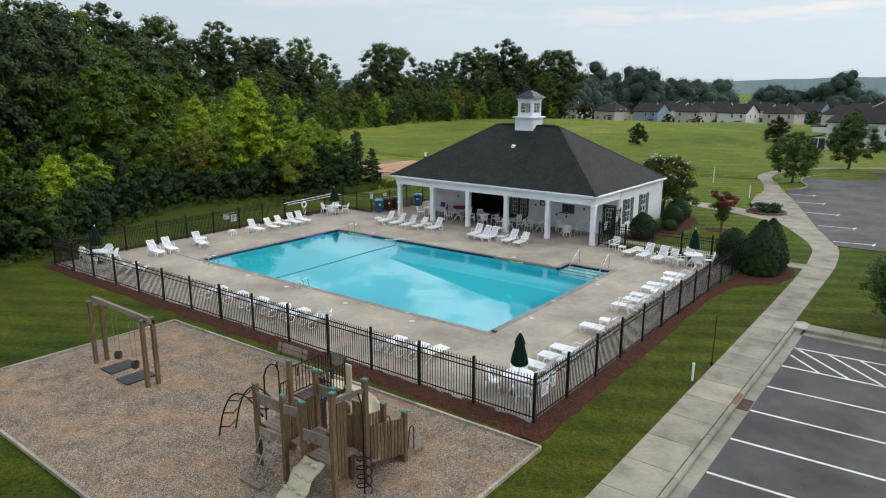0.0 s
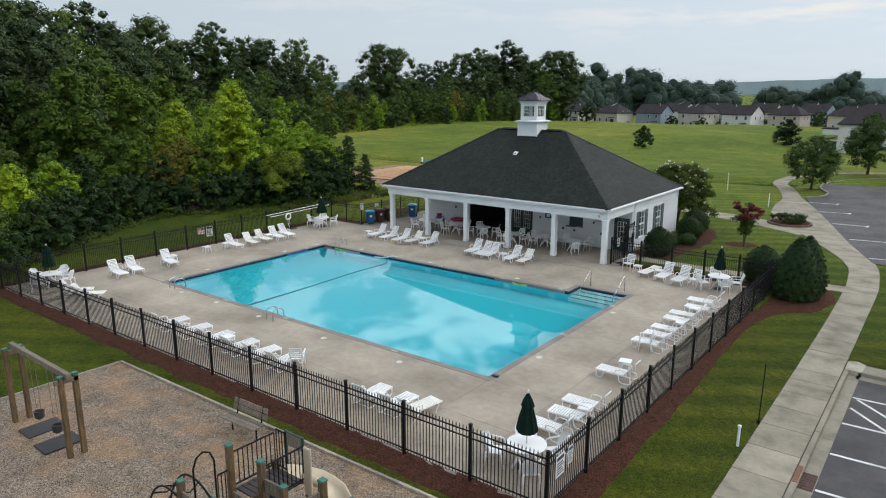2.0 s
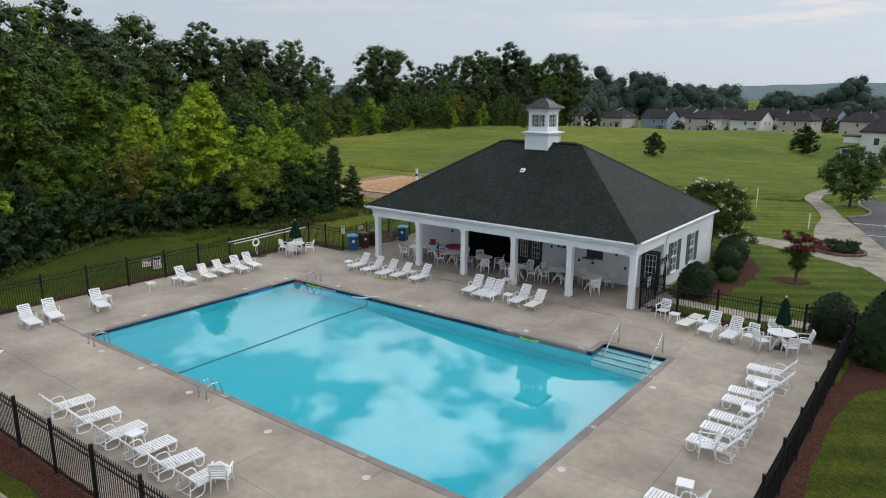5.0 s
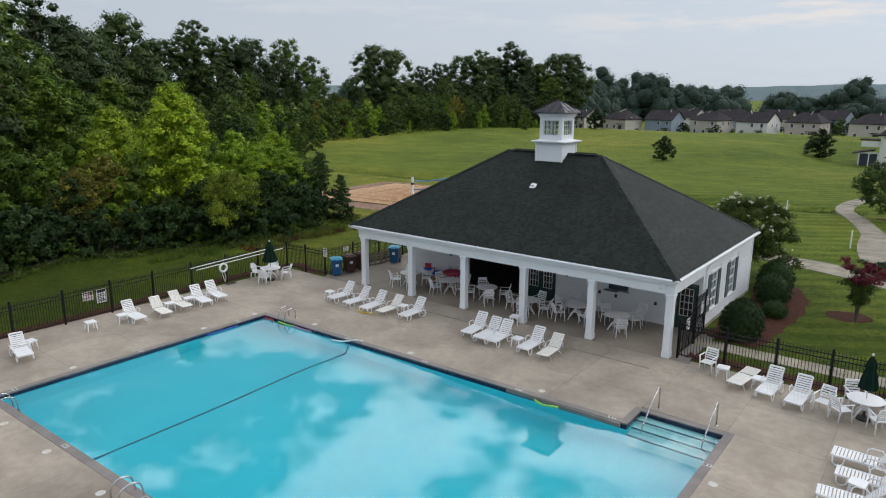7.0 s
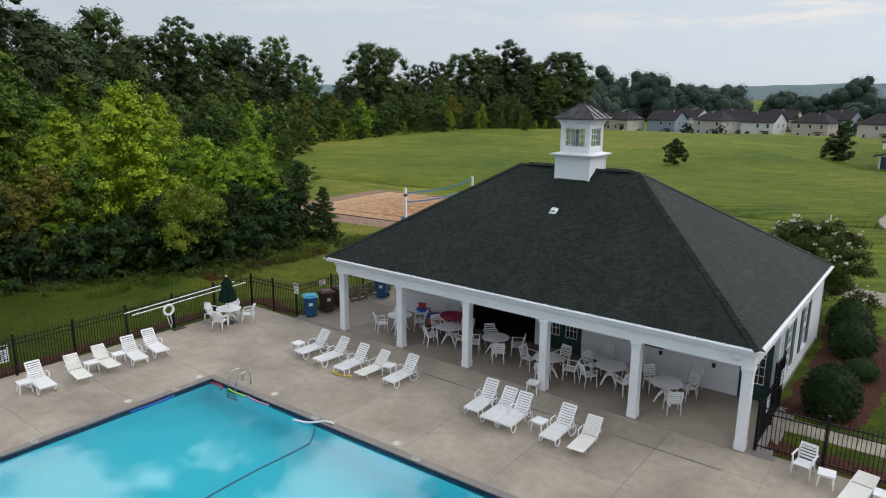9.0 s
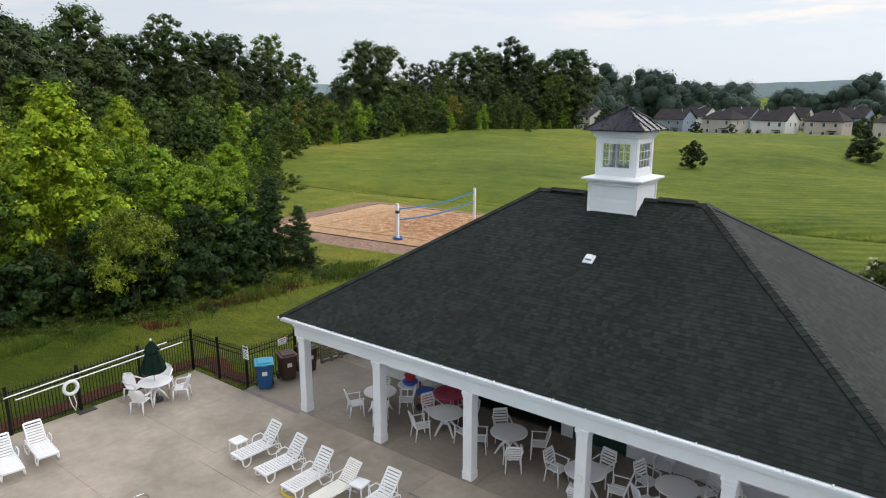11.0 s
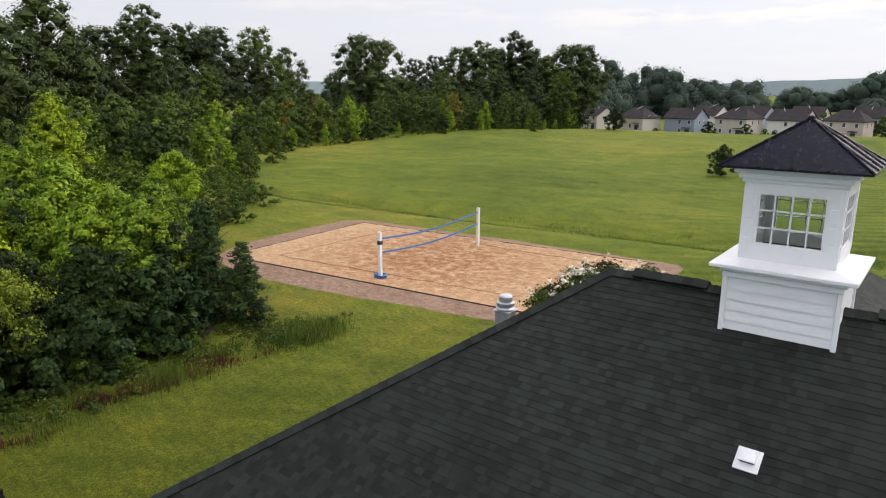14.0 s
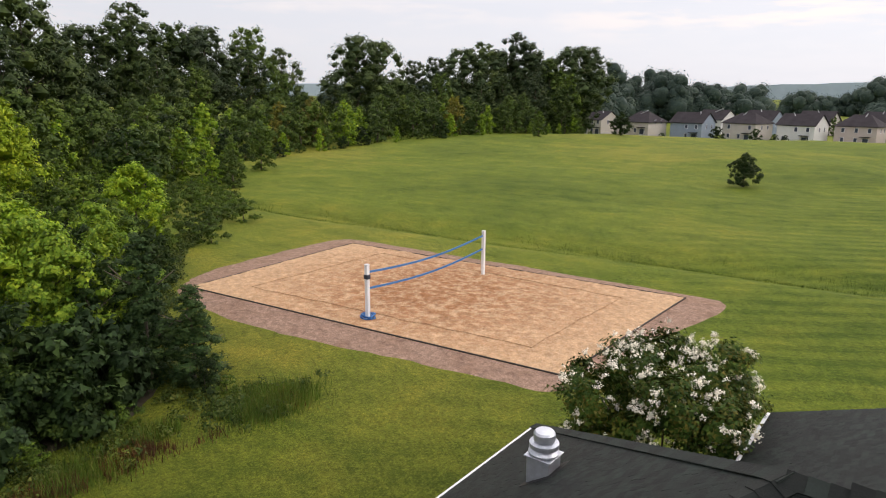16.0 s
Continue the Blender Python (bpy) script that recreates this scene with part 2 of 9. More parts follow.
    c = mixed(nt, 1.0, c, mixed(nt, mr.outputs[0], (0.42, 0.41, 0.21), (0.97, 0.89, 0.66)), "MULTIPLY")
    nt.links.new(c, b.inputs["Base Color"])
    b.inputs["Roughness"].default_value = 0.9
    b.inputs["Specular IOR Level"].default_value = 0.1
    b.inputs["Sheen Weight"].default_value = 0.12
    b.inputs["Sheen Roughness"].default_value = 0.45
    nt.links.new(mixed(nt, 1.0, c, (5.0, 5.0, 5.0), "MULTIPLY"), b.inputs["Sheen Tint"])
    bn = nt.nodes.new("ShaderNodeBump")
    bn.inputs["Strength"].default_value = 0.9
    bn.inputs["Distance"].default_value = 0.06
    nt.links.new(n_fine.outputs["Fac"], bn.inputs["Height"])
    nt.links.new(bn.outputs[0], b.inputs["Normal"])
    return m


def grit_material(name, cols, scale, bump, patch=None, mottle=(0.72, 1.18), patch_scale=0.45, middle=None, broad=None, rough=0.92, gloss=0.15):
    """Loose ground (gravel, mulch, sand): cells of several colours, with broader patches."""
    m = bpy.data.materials.new(name)
    m.use_nodes = True
    nt = m.node_tree
    b = nt.nodes["Principled BSDF"]
    co = nt.nodes.new("ShaderNodeTexCoord").outputs["Object"]
    v = nt.nodes.new("ShaderNodeTexVoronoi")
    v.inputs["Scale"].default_value = scale
    nt.links.new(co, v.inputs["Vector"])
    sep = nt.nodes.new("ShaderNodeSeparateColor")
    nt.links.new(v.outputs["Color"], sep.inputs[0])
    r = ramp_node(nt, [(k / (len(cols) - 1), c) for k, c in enumerate(cols)])
    nt.links.new(sep.outputs[0], r.inputs[0])
    c = r.outputs[0]
    n = noise_node(nt, co, patch_scale, 8, 0.75)
    if patch:
        rp = ramp_node(nt, [(0.47, (0, 0, 0)), (0.68, (1, 1, 1))])
        nt.links.new(n.outputs["Fac"], rp.inputs[0])
        fac = rp.outputs[0]
        if middle:
            vd = nt.nodes.new("ShaderNodeVectorMath")
            vd.operation = "DISTANCE"
            vd.inputs[1].default_value = (middle[0], middle[1], 0)
            nt.links.new(co, vd.inputs[0])
            rp.color_ramp.elements[0].position, rp.color_ramp.elements[1].position = 0.40, 0.56
            mr = nt.nodes.new("ShaderNodeMapRange")
            mr.inputs["From Min"].default_value, mr.inputs["From Max"].default_value = middle[2], middle[2] * 0.25
            nt.links.new(vd.outputs["Value"], mr.inputs["Value"])
            fac = mixed(nt, 1.0, fac, mr.outputs[0], "MULTIPLY")
        tint = mixed(nt, 0.8 if middle else 0.6, c, patch)
        c = mixed(nt, fac, c, tint)
    n3 = noise_node(nt, co, 3.2, 6, 0.7)
    r3 = ramp_node(nt, [(0.34, (mottle[0],) * 3), (0.64, (mottle[1],) * 3)])
    nt.links.new(n3.outputs["Fac"], r3.inputs[0])
    c = mixed(nt, 0.85, c, r3.outputs[0], "MULTIPLY")
    if broad:
        nb = noise_node(nt, co, broad[0], 7, 0.62)
        r4 = ramp_node(nt, [(0.36, (broad[1],) * 3), (0.5, (1.0, 1.0, 1.0)), (0.66, (broad[2],) * 3)])
        nt.links.new(nb.outputs["Fac"], r4.inputs[0])
        c = mixed(nt, 1.0, c, r4.outputs[0], "MULTIPLY")
    nt.links.new(c, b.inputs["Base Color"])
    b.inputs["Roughness"].default_value = rough
    b.inputs["Specular IOR Level"].default_value = gloss
    bn = nt.nodes.new("ShaderNodeBump")
    bn.inputs["Strength"].default_value = bump
    bn.inputs["Distance"].default_value = 0.04
    hmix = mixed(nt, 0.5, v.outputs["Distance"], n3.outputs["Fac"])
    nt.links.new(hmix, bn.inputs["Height"])
    nt.links.new(bn.outputs[0], b.inputs["Normal"])
    return m


def wood_material(name, col, scale=1.0):
    m = bpy.data.materials.new(name)
    m.use_nodes = True
    nt = m.node_tree
    b = nt.nodes["Principled BSDF"]
    co = nt.nodes.new("ShaderNodeTexCoord").outputs["Object"]
    mp = nt.nodes.new("ShaderNodeMapping")
    mp.inputs["Scale"].default_value = (9 * scale, 9 * scale, 1.2 * scale)
    nt.links.new(co, mp.inputs["Vector"])
    n = noise_node(nt, mp.outputs[0], 3.0, 6, 0.7)
    n2 = noise_node(nt, co, 1.3, 4)
    r = ramp_node(nt, [(0.3, tuple(c * 0.42 for c in col)), (0.52, col), (0.72, tuple(c * 1.6 for c in col))])
    nt.links.new(n.outputs["Fac"], r.inputs[0])
    r2 = ramp_node(nt, [(0.3, (0.75, 0.78, 0.8)), (0.7, (1.15, 1.1, 1.05))])
    nt.links.new(n2.outputs["Fac"], r2.inputs[0])
    c = mixed(nt, 1.0, r.outputs[0], r2.outputs[0], "MULTIPLY")
    rr = ramp_node(nt, [(0.0, (0.8, 0.8, 0.8)), (1.0, (1.18, 1.18, 1.18))])
    nt.links.new(nt.nodes.new("ShaderNodeObjectInfo").outputs["Random"], rr.inputs[0])
    c = mixed(nt, 1.0, c, rr.outputs[0], "MULTIPLY")
    nt.links.new(c, b.inputs["Base Color"])
    b.inputs["Roughness"].default_value = 0.82
    bn = nt.nodes.new("ShaderNodeBump")
    bn.inputs["Strength"].default_value = 0.3
    nt.links.new(n.outputs["Fac"], bn.inputs["Height"])
    nt.links.new(bn.outputs[0], b.inputs["Normal"])
    return m


def water_material():
    m = bpy.data.materials.new("pool_water")
    m.use_nodes = True
    nt = m.node_tree
    b = nt.nodes["Principled BSDF"]
    b.inputs["Base Color"].default_value = (0.44, 0.93, 0.98, 1)
    b.inputs["Roughness"].default_value = 0.015
    b.inputs["IOR"].default_value = 1.40
    b.inputs["Transmission Weight"].default_value = 1.0
    co = nt.nodes.new("ShaderNodeTexCoord").outputs["Object"]
    n = noise_node(nt, co, 0.9, 3, 0.5)
    bn = nt.nodes.new("ShaderNodeBump")
    bn.inputs["Strength"].default_value = 0.014
    bn.inputs["Distance"].default_value = 0.1
    nt.links.new(n.outputs["Fac"], bn.inputs["Height"])
    nt.links.new(bn.outputs[0], b.inputs["Normal"])
    return m


def glass_material():
    m = bpy.data.materials.new("window_glass")
    m.use_nodes = True
    b = m.node_tree.nodes["Principled BSDF"]
    b.inputs["Base Color"].default_value = (0.92, 0.96, 0.95, 1)
    b.inputs["Roughness"].default_value = 0.02
    b.inputs["Transmission Weight"].default_value = 1.0
    b.inputs["IOR"].default_value = 1.45
    return m


M_GRASS = grass_material()
# deck concrete again, darkened to carry the shade under the porch roof
M_CONC_SHADE = surface("shaded_deck_concrete", (0.255, 0.216, 0.175), 0.8, var=0.22, big=0.5, fine=6, bump=0.08, piece=0.06)
M_CONC = surface("deck_concrete", (0.345, 0.295, 0.238), 0.85, var=0.26, big=0.34, fine=3.2, bump=0.08, piece=0.05, dark=(0.238, 0.200, 0.160))
M_WALK = surface("walk_concrete", (0.285, 0.252, 0.195), 0.88, var=0.24, big=0.8, fine=7, bump=0.15, piece=0.13, dark=(0.165, 0.148, 0.114))
M_KERB = surface("kerb_concrete", (0.262, 0.236, 0.186), 0.88, var=0.24, big=0.7, fine=6, bump=0.15, piece=0.08, dark=(0.15, 0.132, 0.102))
M_ASPH = grit_material("asphalt", [(0.035, 0.034, 0.037), (0.053, 0.051, 0.055), (0.075, 0.071, 0.073), (0.046, 0.044, 0.048)], 70, 0.3, (0.118, 0.104, 0.100), (0.85, 1.1), 0.3, None, (0.34, 0.58, 1.3), 0.7, 0.34)
M_LINE = surface("road_paint", (0.66, 0.66, 0.66), 0.7, var=0.2, big=1.5, fine=22, bump=0.05)
M_COPE = surface("coping", (0.22, 0.195, 0.185), 0.75, var=0.16, big=1.2, fine=16, bump=0.12, piece=0.06)
M_TILE = surface("waterline_tile", (0.012, 0.022, 0.06), 0.25, var=0.3, big=3, fine=22, bump=0.03)
M_PLASTER = surface("pool_plaster", (0.075, 0.60, 0.70), 0.6, var=0.05, big=0.3, fine=5, bump=0.0)
M_WATER = water_material()
M_STEP = surface("pale_step_plaster", (0.74, 0.80, 0.80), 0.6, var=0.06, big=0.6, fine=6, bump=0.0)
M_WHITE = surface("white_paint", (0.78, 0.80, 0.83), 0.45, var=0.04, big=0.7, fine=9, bump=0.02)
M_SIDING = surface("white_siding", (0.74, 0.76, 0.79), 0.5, var=0.05, big=0.6, fine=8, bump=0.02, piece=0.015)
M_RESIN = surface("white_resin", (0.80, 0.80, 0.81), 0.38, var=0.04, big=1.1, fine=18, bump=0.02, piece=0.04)
M_STRAP = surface("cream_straps", (0.78, 0.76, 0.70), 0.5, var=0.06, big=2, fine=18, bump=0.03)
M_SHINGLE_P = surface("shingle_pieces", (0.0092, 0.0142, 0.0114), 0.72, var=0.42, big=0.6, fine=38, bump=0.3, piece=0.62, gloss=0.28)
M_SHINGLE_I = surface("shingles", (0.0092, 0.0142, 0.0114), 0.72, var=0.42, big=0.6, fine=38, bump=0.3, island=0.62, gloss=0.28)
M_BLACK = surface("black_powder_coat", (0.009, 0.009, 0.010), 0.5, var=0.2, big=2, fine=25, bump=0.02, gloss=0.2)
M_BRONZE = surface("bronze_sheet_metal", (0.011, 0.009, 0.017), 0.25, metal=0.4, var=0.12, big=1.2, fine=10, bump=0.02)
M_GREENDOOR = surface("dark_green_paint", (0.012, 0.045, 0.038), 0.4, var=0.12, big=1.4, fine=12, bump=0.02)
M_SHUTTER = surface("grey_green_shutter", (0.085, 0.118, 0.120), 0.5, var=0.1, big=1, fine=9, bump=0.02)
# darkness of unlit rooms, given as a near-black colour
M_UNLIT_ROOM = surface("unlit_room_black", (0.02, 0.018, 0.017), 0.8, var=0.2, big=0.7, fine=6, bump=0.02)
M_CANVAS = surface("dark_green_canvas", (0.006, 0.020, 0.014), 0.85, var=0.2, big=3, fine=30, bump=0.1, gloss=0.1)
M_STEEL = surface("polished_steel", (0.55, 0.55, 0.56), 0.18, metal=1.0, var=0.05, big=3, fine=20, bump=0.0)
M_GALV = surface("galvanised_steel", (0.50, 0.53, 0.58), 0.4, metal=0.7, var=0.15, big=4, fine=18, bump=0.03)
M_GLASS = glass_material()
M_MULCH = grit_material("red_brown_mulch", [(0.026, 0.010, 0.007), (0.062, 0.023, 0.014), (0.094, 0.036, 0.022), (0.045, 0.018, 0.012)], 26, 1.0, None, (0.7, 1.25))
M_GRAVEL = grit_material("play_gravel", [(0.06, 0.049, 0.040), (0.205, 0.165, 0.130), (0.42, 0.345, 0.275), (0.125, 0.093, 0.069), (0.305, 0.230, 0.164)], 36, 1.0, (0.42, 0.235, 0.11), (0.86, 1.1), 0.5, None, (1.3, 0.78, 1.12))
M_SAND = grit_material("court_sand", [(0.45, 0.285, 0.155), (0.52, 0.34, 0.195), (0.59, 0.405, 0.255)], 16, 1.0, (0.26, 0.095, 0.03), (0.66, 1.15), 1.5, (-33.0, 28.0, 12.0))
M_DIRT = grit_material("bare_dirt", [(0.19, 0.12, 0.085), (0.30, 0.195, 0.14), (0.39, 0.265, 0.20)], 34, 0.6, (0.16, 0.085, 0.05), (0.62, 1.25), 0.7)
M_TIMBER = wood_material("treated_timber", (0.128, 0.082, 0.040))
M_EDGE = wood_material("pale_edging_timber", (0.36, 0.32, 0.26))
M_TIMBER_DARK = wood_material("old_dark_timber", (0.055, 0.042, 0.034))
M_GREYWOOD = wood_material("weathered_timber", (0.20, 0.165, 0.13))
M_CAP = surface("green_post_cap", (0.015, 0.12, 0.085), 0.4, var=0.15, big=5, fine=30, bump=0.02)
M_ROCK = surface("climbing_plastic", (0.42, 0.37, 0.27), 0.55, var=0.12, big=3, fine=18, bump=0.05)
M_BEIGE = surface("beige_plastic", (0.55, 0.47, 0.34), 0.45, var=0.08, big=2, fine=14, bump=0.02)
M_RUBBER = surface("black_rubber", (0.035, 0.035, 0.038), 0.75, var=0.2, big=2, fine=20, bump=0.1)
M_BLUEBIN = surface("blue_bin_plastic", (0.010, 0.075, 0.20), 0.45, var=0.1, big=2, fine=16, bump=0.03)
M_BLUELID = surface("light_blue_lid", (0.05, 0.33, 0.50), 0.45, var=0.1, big=2, fine=16, bump=0.03)
M_BROWNBIN = surface("brown_bin_plastic", (0.055, 0.024, 0.019), 0.5, var=0.12, big=2, fine=16, bump=0.03)
M_RED = surface("red_plastic", (0.45, 0.02, 0.03), 0.4, var=0.1, big=3, fine=16, bump=0.02)
M_PINK = surface("pink_red_plastic", (0.42, 0.015, 0.07), 0.4, var=0.1, big=3, fine=16, bump=0.02)
M_BLUE = surface("blue_plastic", (0.02, 0.10, 0.45), 0.4, var=0.1, big=3, fine=16, bump=0.02)
M_ORANGE = surface("orange_plastic", (0.55, 0.12, 0.02), 0.4, var=0.1, big=3, fine=16, bump=0.02)
M_YELLOW = surface("yellow_foam", (0.65, 0.50, 0.04), 0.6, var=0.1, big=3, fine=16, bump=0.03)
M_LIME = surface("lime_foam", (0.30, 0.62, 0.10), 0.6, var=0.1, big=3, fine=16, bump=0.03)
M_NETBLUE = surface("blue_webbing", (0.03, 0.16, 0.42), 0.6, var=0.1, big=4, fine=30, bump=0.05)
M_PURPLE = surface("dark_deck_coating", (0.030, 0.021, 0.024), 0.5, var=0.1, big=4, fine=30, bump=0.03)
M_LITTER = surface("leaf_litter", (0.040, 0.031, 0.019), 0.95, var=0.5, big=1.2, fine=18, bump=0.6)
M_BARK = surface("bark", (0.11, 0.085, 0.065), 0.9, var=0.35, big=2.5, fine=22, bump=0.6)
M_BRICK = surface("edging_brick", (0.15, 0.098, 0.075), 0.85, var=0.25, big=4, fine=22, bump=0.2, piece=0.25)
M_SIGN = surface("sign_white", (0.75, 0.75, 0.75), 0.4, var=0.06, big=3, fine=25, bump=0.01)
M_INK = surface("sign_ink", (0.03, 0.04, 0.07), 0.5, var=0.1, big=5, fine=25, bump=0.0)
M_SIGNRED = surface("sign_red", (0.42, 0.03, 0.04), 0.5, var=0.1, big=5, fine=25, bump=0.0)
M_RUST = surface("rusty_iron", (0.085, 0.045, 0.036), 0.8, var=0.3, big=4, fine=25, bump=0.2)
# grey chosen to cut the bounce and dim the porch
M_CEIL = surface("dim_grey_porch_ceiling", (0.34, 0.34, 0.35), 0.7, var=0.08)
M_LID = surface("worn_lid", (0.55, 0.53, 0.49), 0.5, var=0.15, big=5, fine=25)
M_FLOWER = surface("white_blossom", (0.84, 0.79, 0.66), 0.7, var=0.1, big=5, fine=30, bump=0.0, island=0.1)
L_GREEN = leaf_material("leaves_green", (0.033, 0.068, 0.010), (0.069, 0.120, 0.016), (0.120, 0.175, 0.024), 0.35)
L_DARK = leaf_material("leaves_dark", (0.012, 0.029, 0.007), (0.025, 0.050, 0.011), (0.049, 0.079, 0.016), 0.35)
L_YELLOW = leaf_material("leaves_yellow_green", (0.114, 0.194, 0.013), (0.229, 0.342, 0.020), (0.389, 0.470, 0.032), 0.25)
L_FEATHER = leaf_material("leaves_feathery", (0.067, 0.104, 0.010), (0.145, 0.202, 0.018), (0.262, 0.310, 0.029), 0.1)
L_OLIVE = leaf_material("leaves_olive", (0.090, 0.100, 0.016), (0.174, 0.169, 0.025), (0.246, 0.201, 0.034), 0.3)
# skyline leaves lightened and greyed: haze held in the base colour
L_TALL_HAZE = leaf_material("leaves_woodland_hazed", (0.034, 0.057, 0.023), (0.058, 0.090, 0.034), (0.094, 0.132, 0.044), 0.35)
# green with a little painted haze, for trees across the meadow
L_EDGE_HAZE = leaf_material("leaves_far_edge_hazed", (0.042, 0.074, 0.017), (0.074, 0.122, 0.026), (0.122, 0.180, 0.036), 0.35)
L_CEDAR = leaf_material("leaves_cedar", (0.022, 0.050, 0.015), (0.040, 0.078, 0.021), (0.068, 0.115, 0.030), 0.2)
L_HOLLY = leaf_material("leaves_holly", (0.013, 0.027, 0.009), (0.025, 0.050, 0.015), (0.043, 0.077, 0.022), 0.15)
# blue-grey haze of distance is mixed into these leaf greens
L_FAR_HAZE = leaf_material("leaves_distant_hazed", (0.038, 0.063, 0.049), (0.047, 0.075, 0.058), (0.057, 0.088, 0.066), 0.1)
L_MYRTLE = leaf_material("leaves_myrtle", (0.019, 0.045, 0.006), (0.045, 0.086, 0.012), (0.11, 0.100, 0.020), 0.1)
L_STREET = leaf_material("leaves_roadside", (0.028, 0.060, 0.014), (0.058, 0.104, 0.024), (0.10, 0.150, 0.034), 0.2)
L_RED = leaf_material("leaves_crimson", (0.110, 0.010, 0.022), (0.230, 0.028, 0.050), (0.085, 0.045, 0.022), 0.1)
L_WEED = leaf_material("leaves_weed", (0.026, 0.050, 0.009), (0.055, 0.092, 0.016), (0.118, 0.135, 0.028), 0.2)
L_LIME = leaf_material("leaves_maple", (0.074, 0.156, 0.012), (0.162, 0.275, 0.021), (0.282, 0.385, 0.030), 0.25)
L_REED = leaf_material("tall_grass_blades", (0.050, 0.098, 0.014), (0.098, 0.165, 0.024), (0.15, 0.150, 0.040), 0.1)


# ---------------------------------------------------------------- mesh helpers
def thing(name, loc=(0, 0, 0), yaw=0.0, label="", category="", group="", kind=""):
    ob = new(name)
    ob.empty_display_size = 0.2
    ob.matrix_basis = pose(*loc, 0, 0, yaw)
    return tagged(ob, label, category, group, kind)


def as_object(name, me, parent=None, label=""):
    ob = new(name, me)
    if parent is not None:
        ob.parent = parent
    return tagged(ob, label)


def part(name, bm, material, parent=None, label="", smooth=False):
    me = bpy.data.meshes.new(name)
    bm.normal_update()
    bm.to_mesh(me)
    bm.free()
    me.materials.append(material)
    if smooth:
        for p in me.polygons:
            p.use_smooth = True
    return as_object(name, me, parent, label)


def shared(name, me, parent, loc=(0, 0, 0), rot=(0, 0, 0), scale=(1, 1, 1)):
    ob = new(name, me)
    ob.parent = parent
    ob.matrix_basis = pose(*loc, *rot) @ Matrix.Diagonal((*scale, 1))
    return ob


def mesh_of(name, bm, material, smooth=False):
    me = bpy.data.meshes.new(name)
    bm.normal_update()
    bm.to_mesh(me)
    bm.free()
    me.materials.append(material)
    if smooth:
        for p in me.polygons:
            p.use_smooth = True
    return me


def from_arrays(name, verts, faces, material, parent=None, label="", smooth=False):
    me = bpy.data.meshes.new(name)
    me.from_pydata(verts, [], faces)
    me.materials.append(material)
    if smooth:
        for p in me.polygons:
            p.use_smooth = True
    return as_object(name, me, parent, label)


def box(bm, x0, x1, y0, y1, z0, z1, bevel=0.0, m=None):
    vs = [bm.verts.new(p) for p in ((x0, y0, z0), (x1, y0, z0), (x1, y1, z0), (x0, y1, z0), (x0, y0, z1), (x1, y0, z1), (x1, y1, z1), (x0, y1, z1))]
    fs = [bm.faces.new([vs[i] for i in f]) for f in ((3, 2, 1, 0), (4, 5, 6, 7), (0, 1, 5, 4), (1, 2, 6, 5), (2, 3, 7, 6), (3, 0, 4, 7))]
    if m is not None:
        for v in vs:
            v.co = m @ v.co
    if bevel:
        es = list({e for f in fs for e in f.edges})
        bmesh.ops.bevel(bm, geom=es, offset=bevel, segments=1, affect="EDGES")
    return bm


def tube(bm, pts, r, seg=8, closed=False, caps=True):
    """A round bar along the points; r: one radius, or one for each point."""
    pts = [Vector(p) for p in pts]
    n = len(pts)
    rr = [r] * n if isinstance(r, (int, float)) else list(r)
    rings = []
    side = None
    for i, p in enumerate(pts):
        a = pts[(i - 1) % n] if closed or i > 0 else p
        b = pts[(i + 1) % n] if closed or i < n - 1 else p
        d = (b - a).normalized()
        if side is None:
            side = d.orthogonal().normalized()
        side = (side - d * side.dot(d)).normalized()
        up = d.cross(side)
        rings.append([bm.verts.new(p + rr[i] * (math.cos(k * math.tau / seg) * side + math.sin(k * math.tau / seg) * up)) for k in range(seg)])
    for i in range(n if closed else n - 1):
        a, b = rings[i], rings[(i + 1) % n]
        for k in range(seg):
            bm.faces.new((a[k], a[(k + 1) % seg], b[(k + 1) % seg], b[k]))
    if caps and not closed:
        bm.faces.new(rings[0][::-1])
        bm.faces.new(rings[-1])
    return bm


def lathe(bm, profile, seg=16, m=None):
    """A turned shape from (radius, height) pairs."""
    rings = []
    for r, z in profile:
        ring = [bm.verts.new((r * math.cos(k * math.tau / seg), r * math.sin(k * math.tau / seg), z)) for k in range(seg)]
        rings.append(ring)
    for a, b in zip(rings, rings[1:]):
        for k in range(seg):
            bm.faces.new((a[k], a[(k + 1) % seg], b[(k + 1) % seg], b[k]))
    bm.faces.new(rings[0][::-1])
    bm.faces.new(rings[-1])
    if m is not None:
        for ring in rings:
            for v in ring:
                v.co = m @ v.co
    return bm


def prism(bm, pts, z0, z1):
    """A flat slab from a plan outline given anticlockwise."""
    lo = [bm.verts.new((x, y, z0)) for x, y in pts]
    hi = [bm.verts.new((x, y, z1)) for x, y in pts]
    bm.faces.new(hi)
    bm.faces.new(lo[::-1])
    n = len(pts)
    for k in range(n):
        bm.faces.new((lo[k], lo[(k + 1) % n], hi[(k + 1) % n], hi[k]))
    return bm


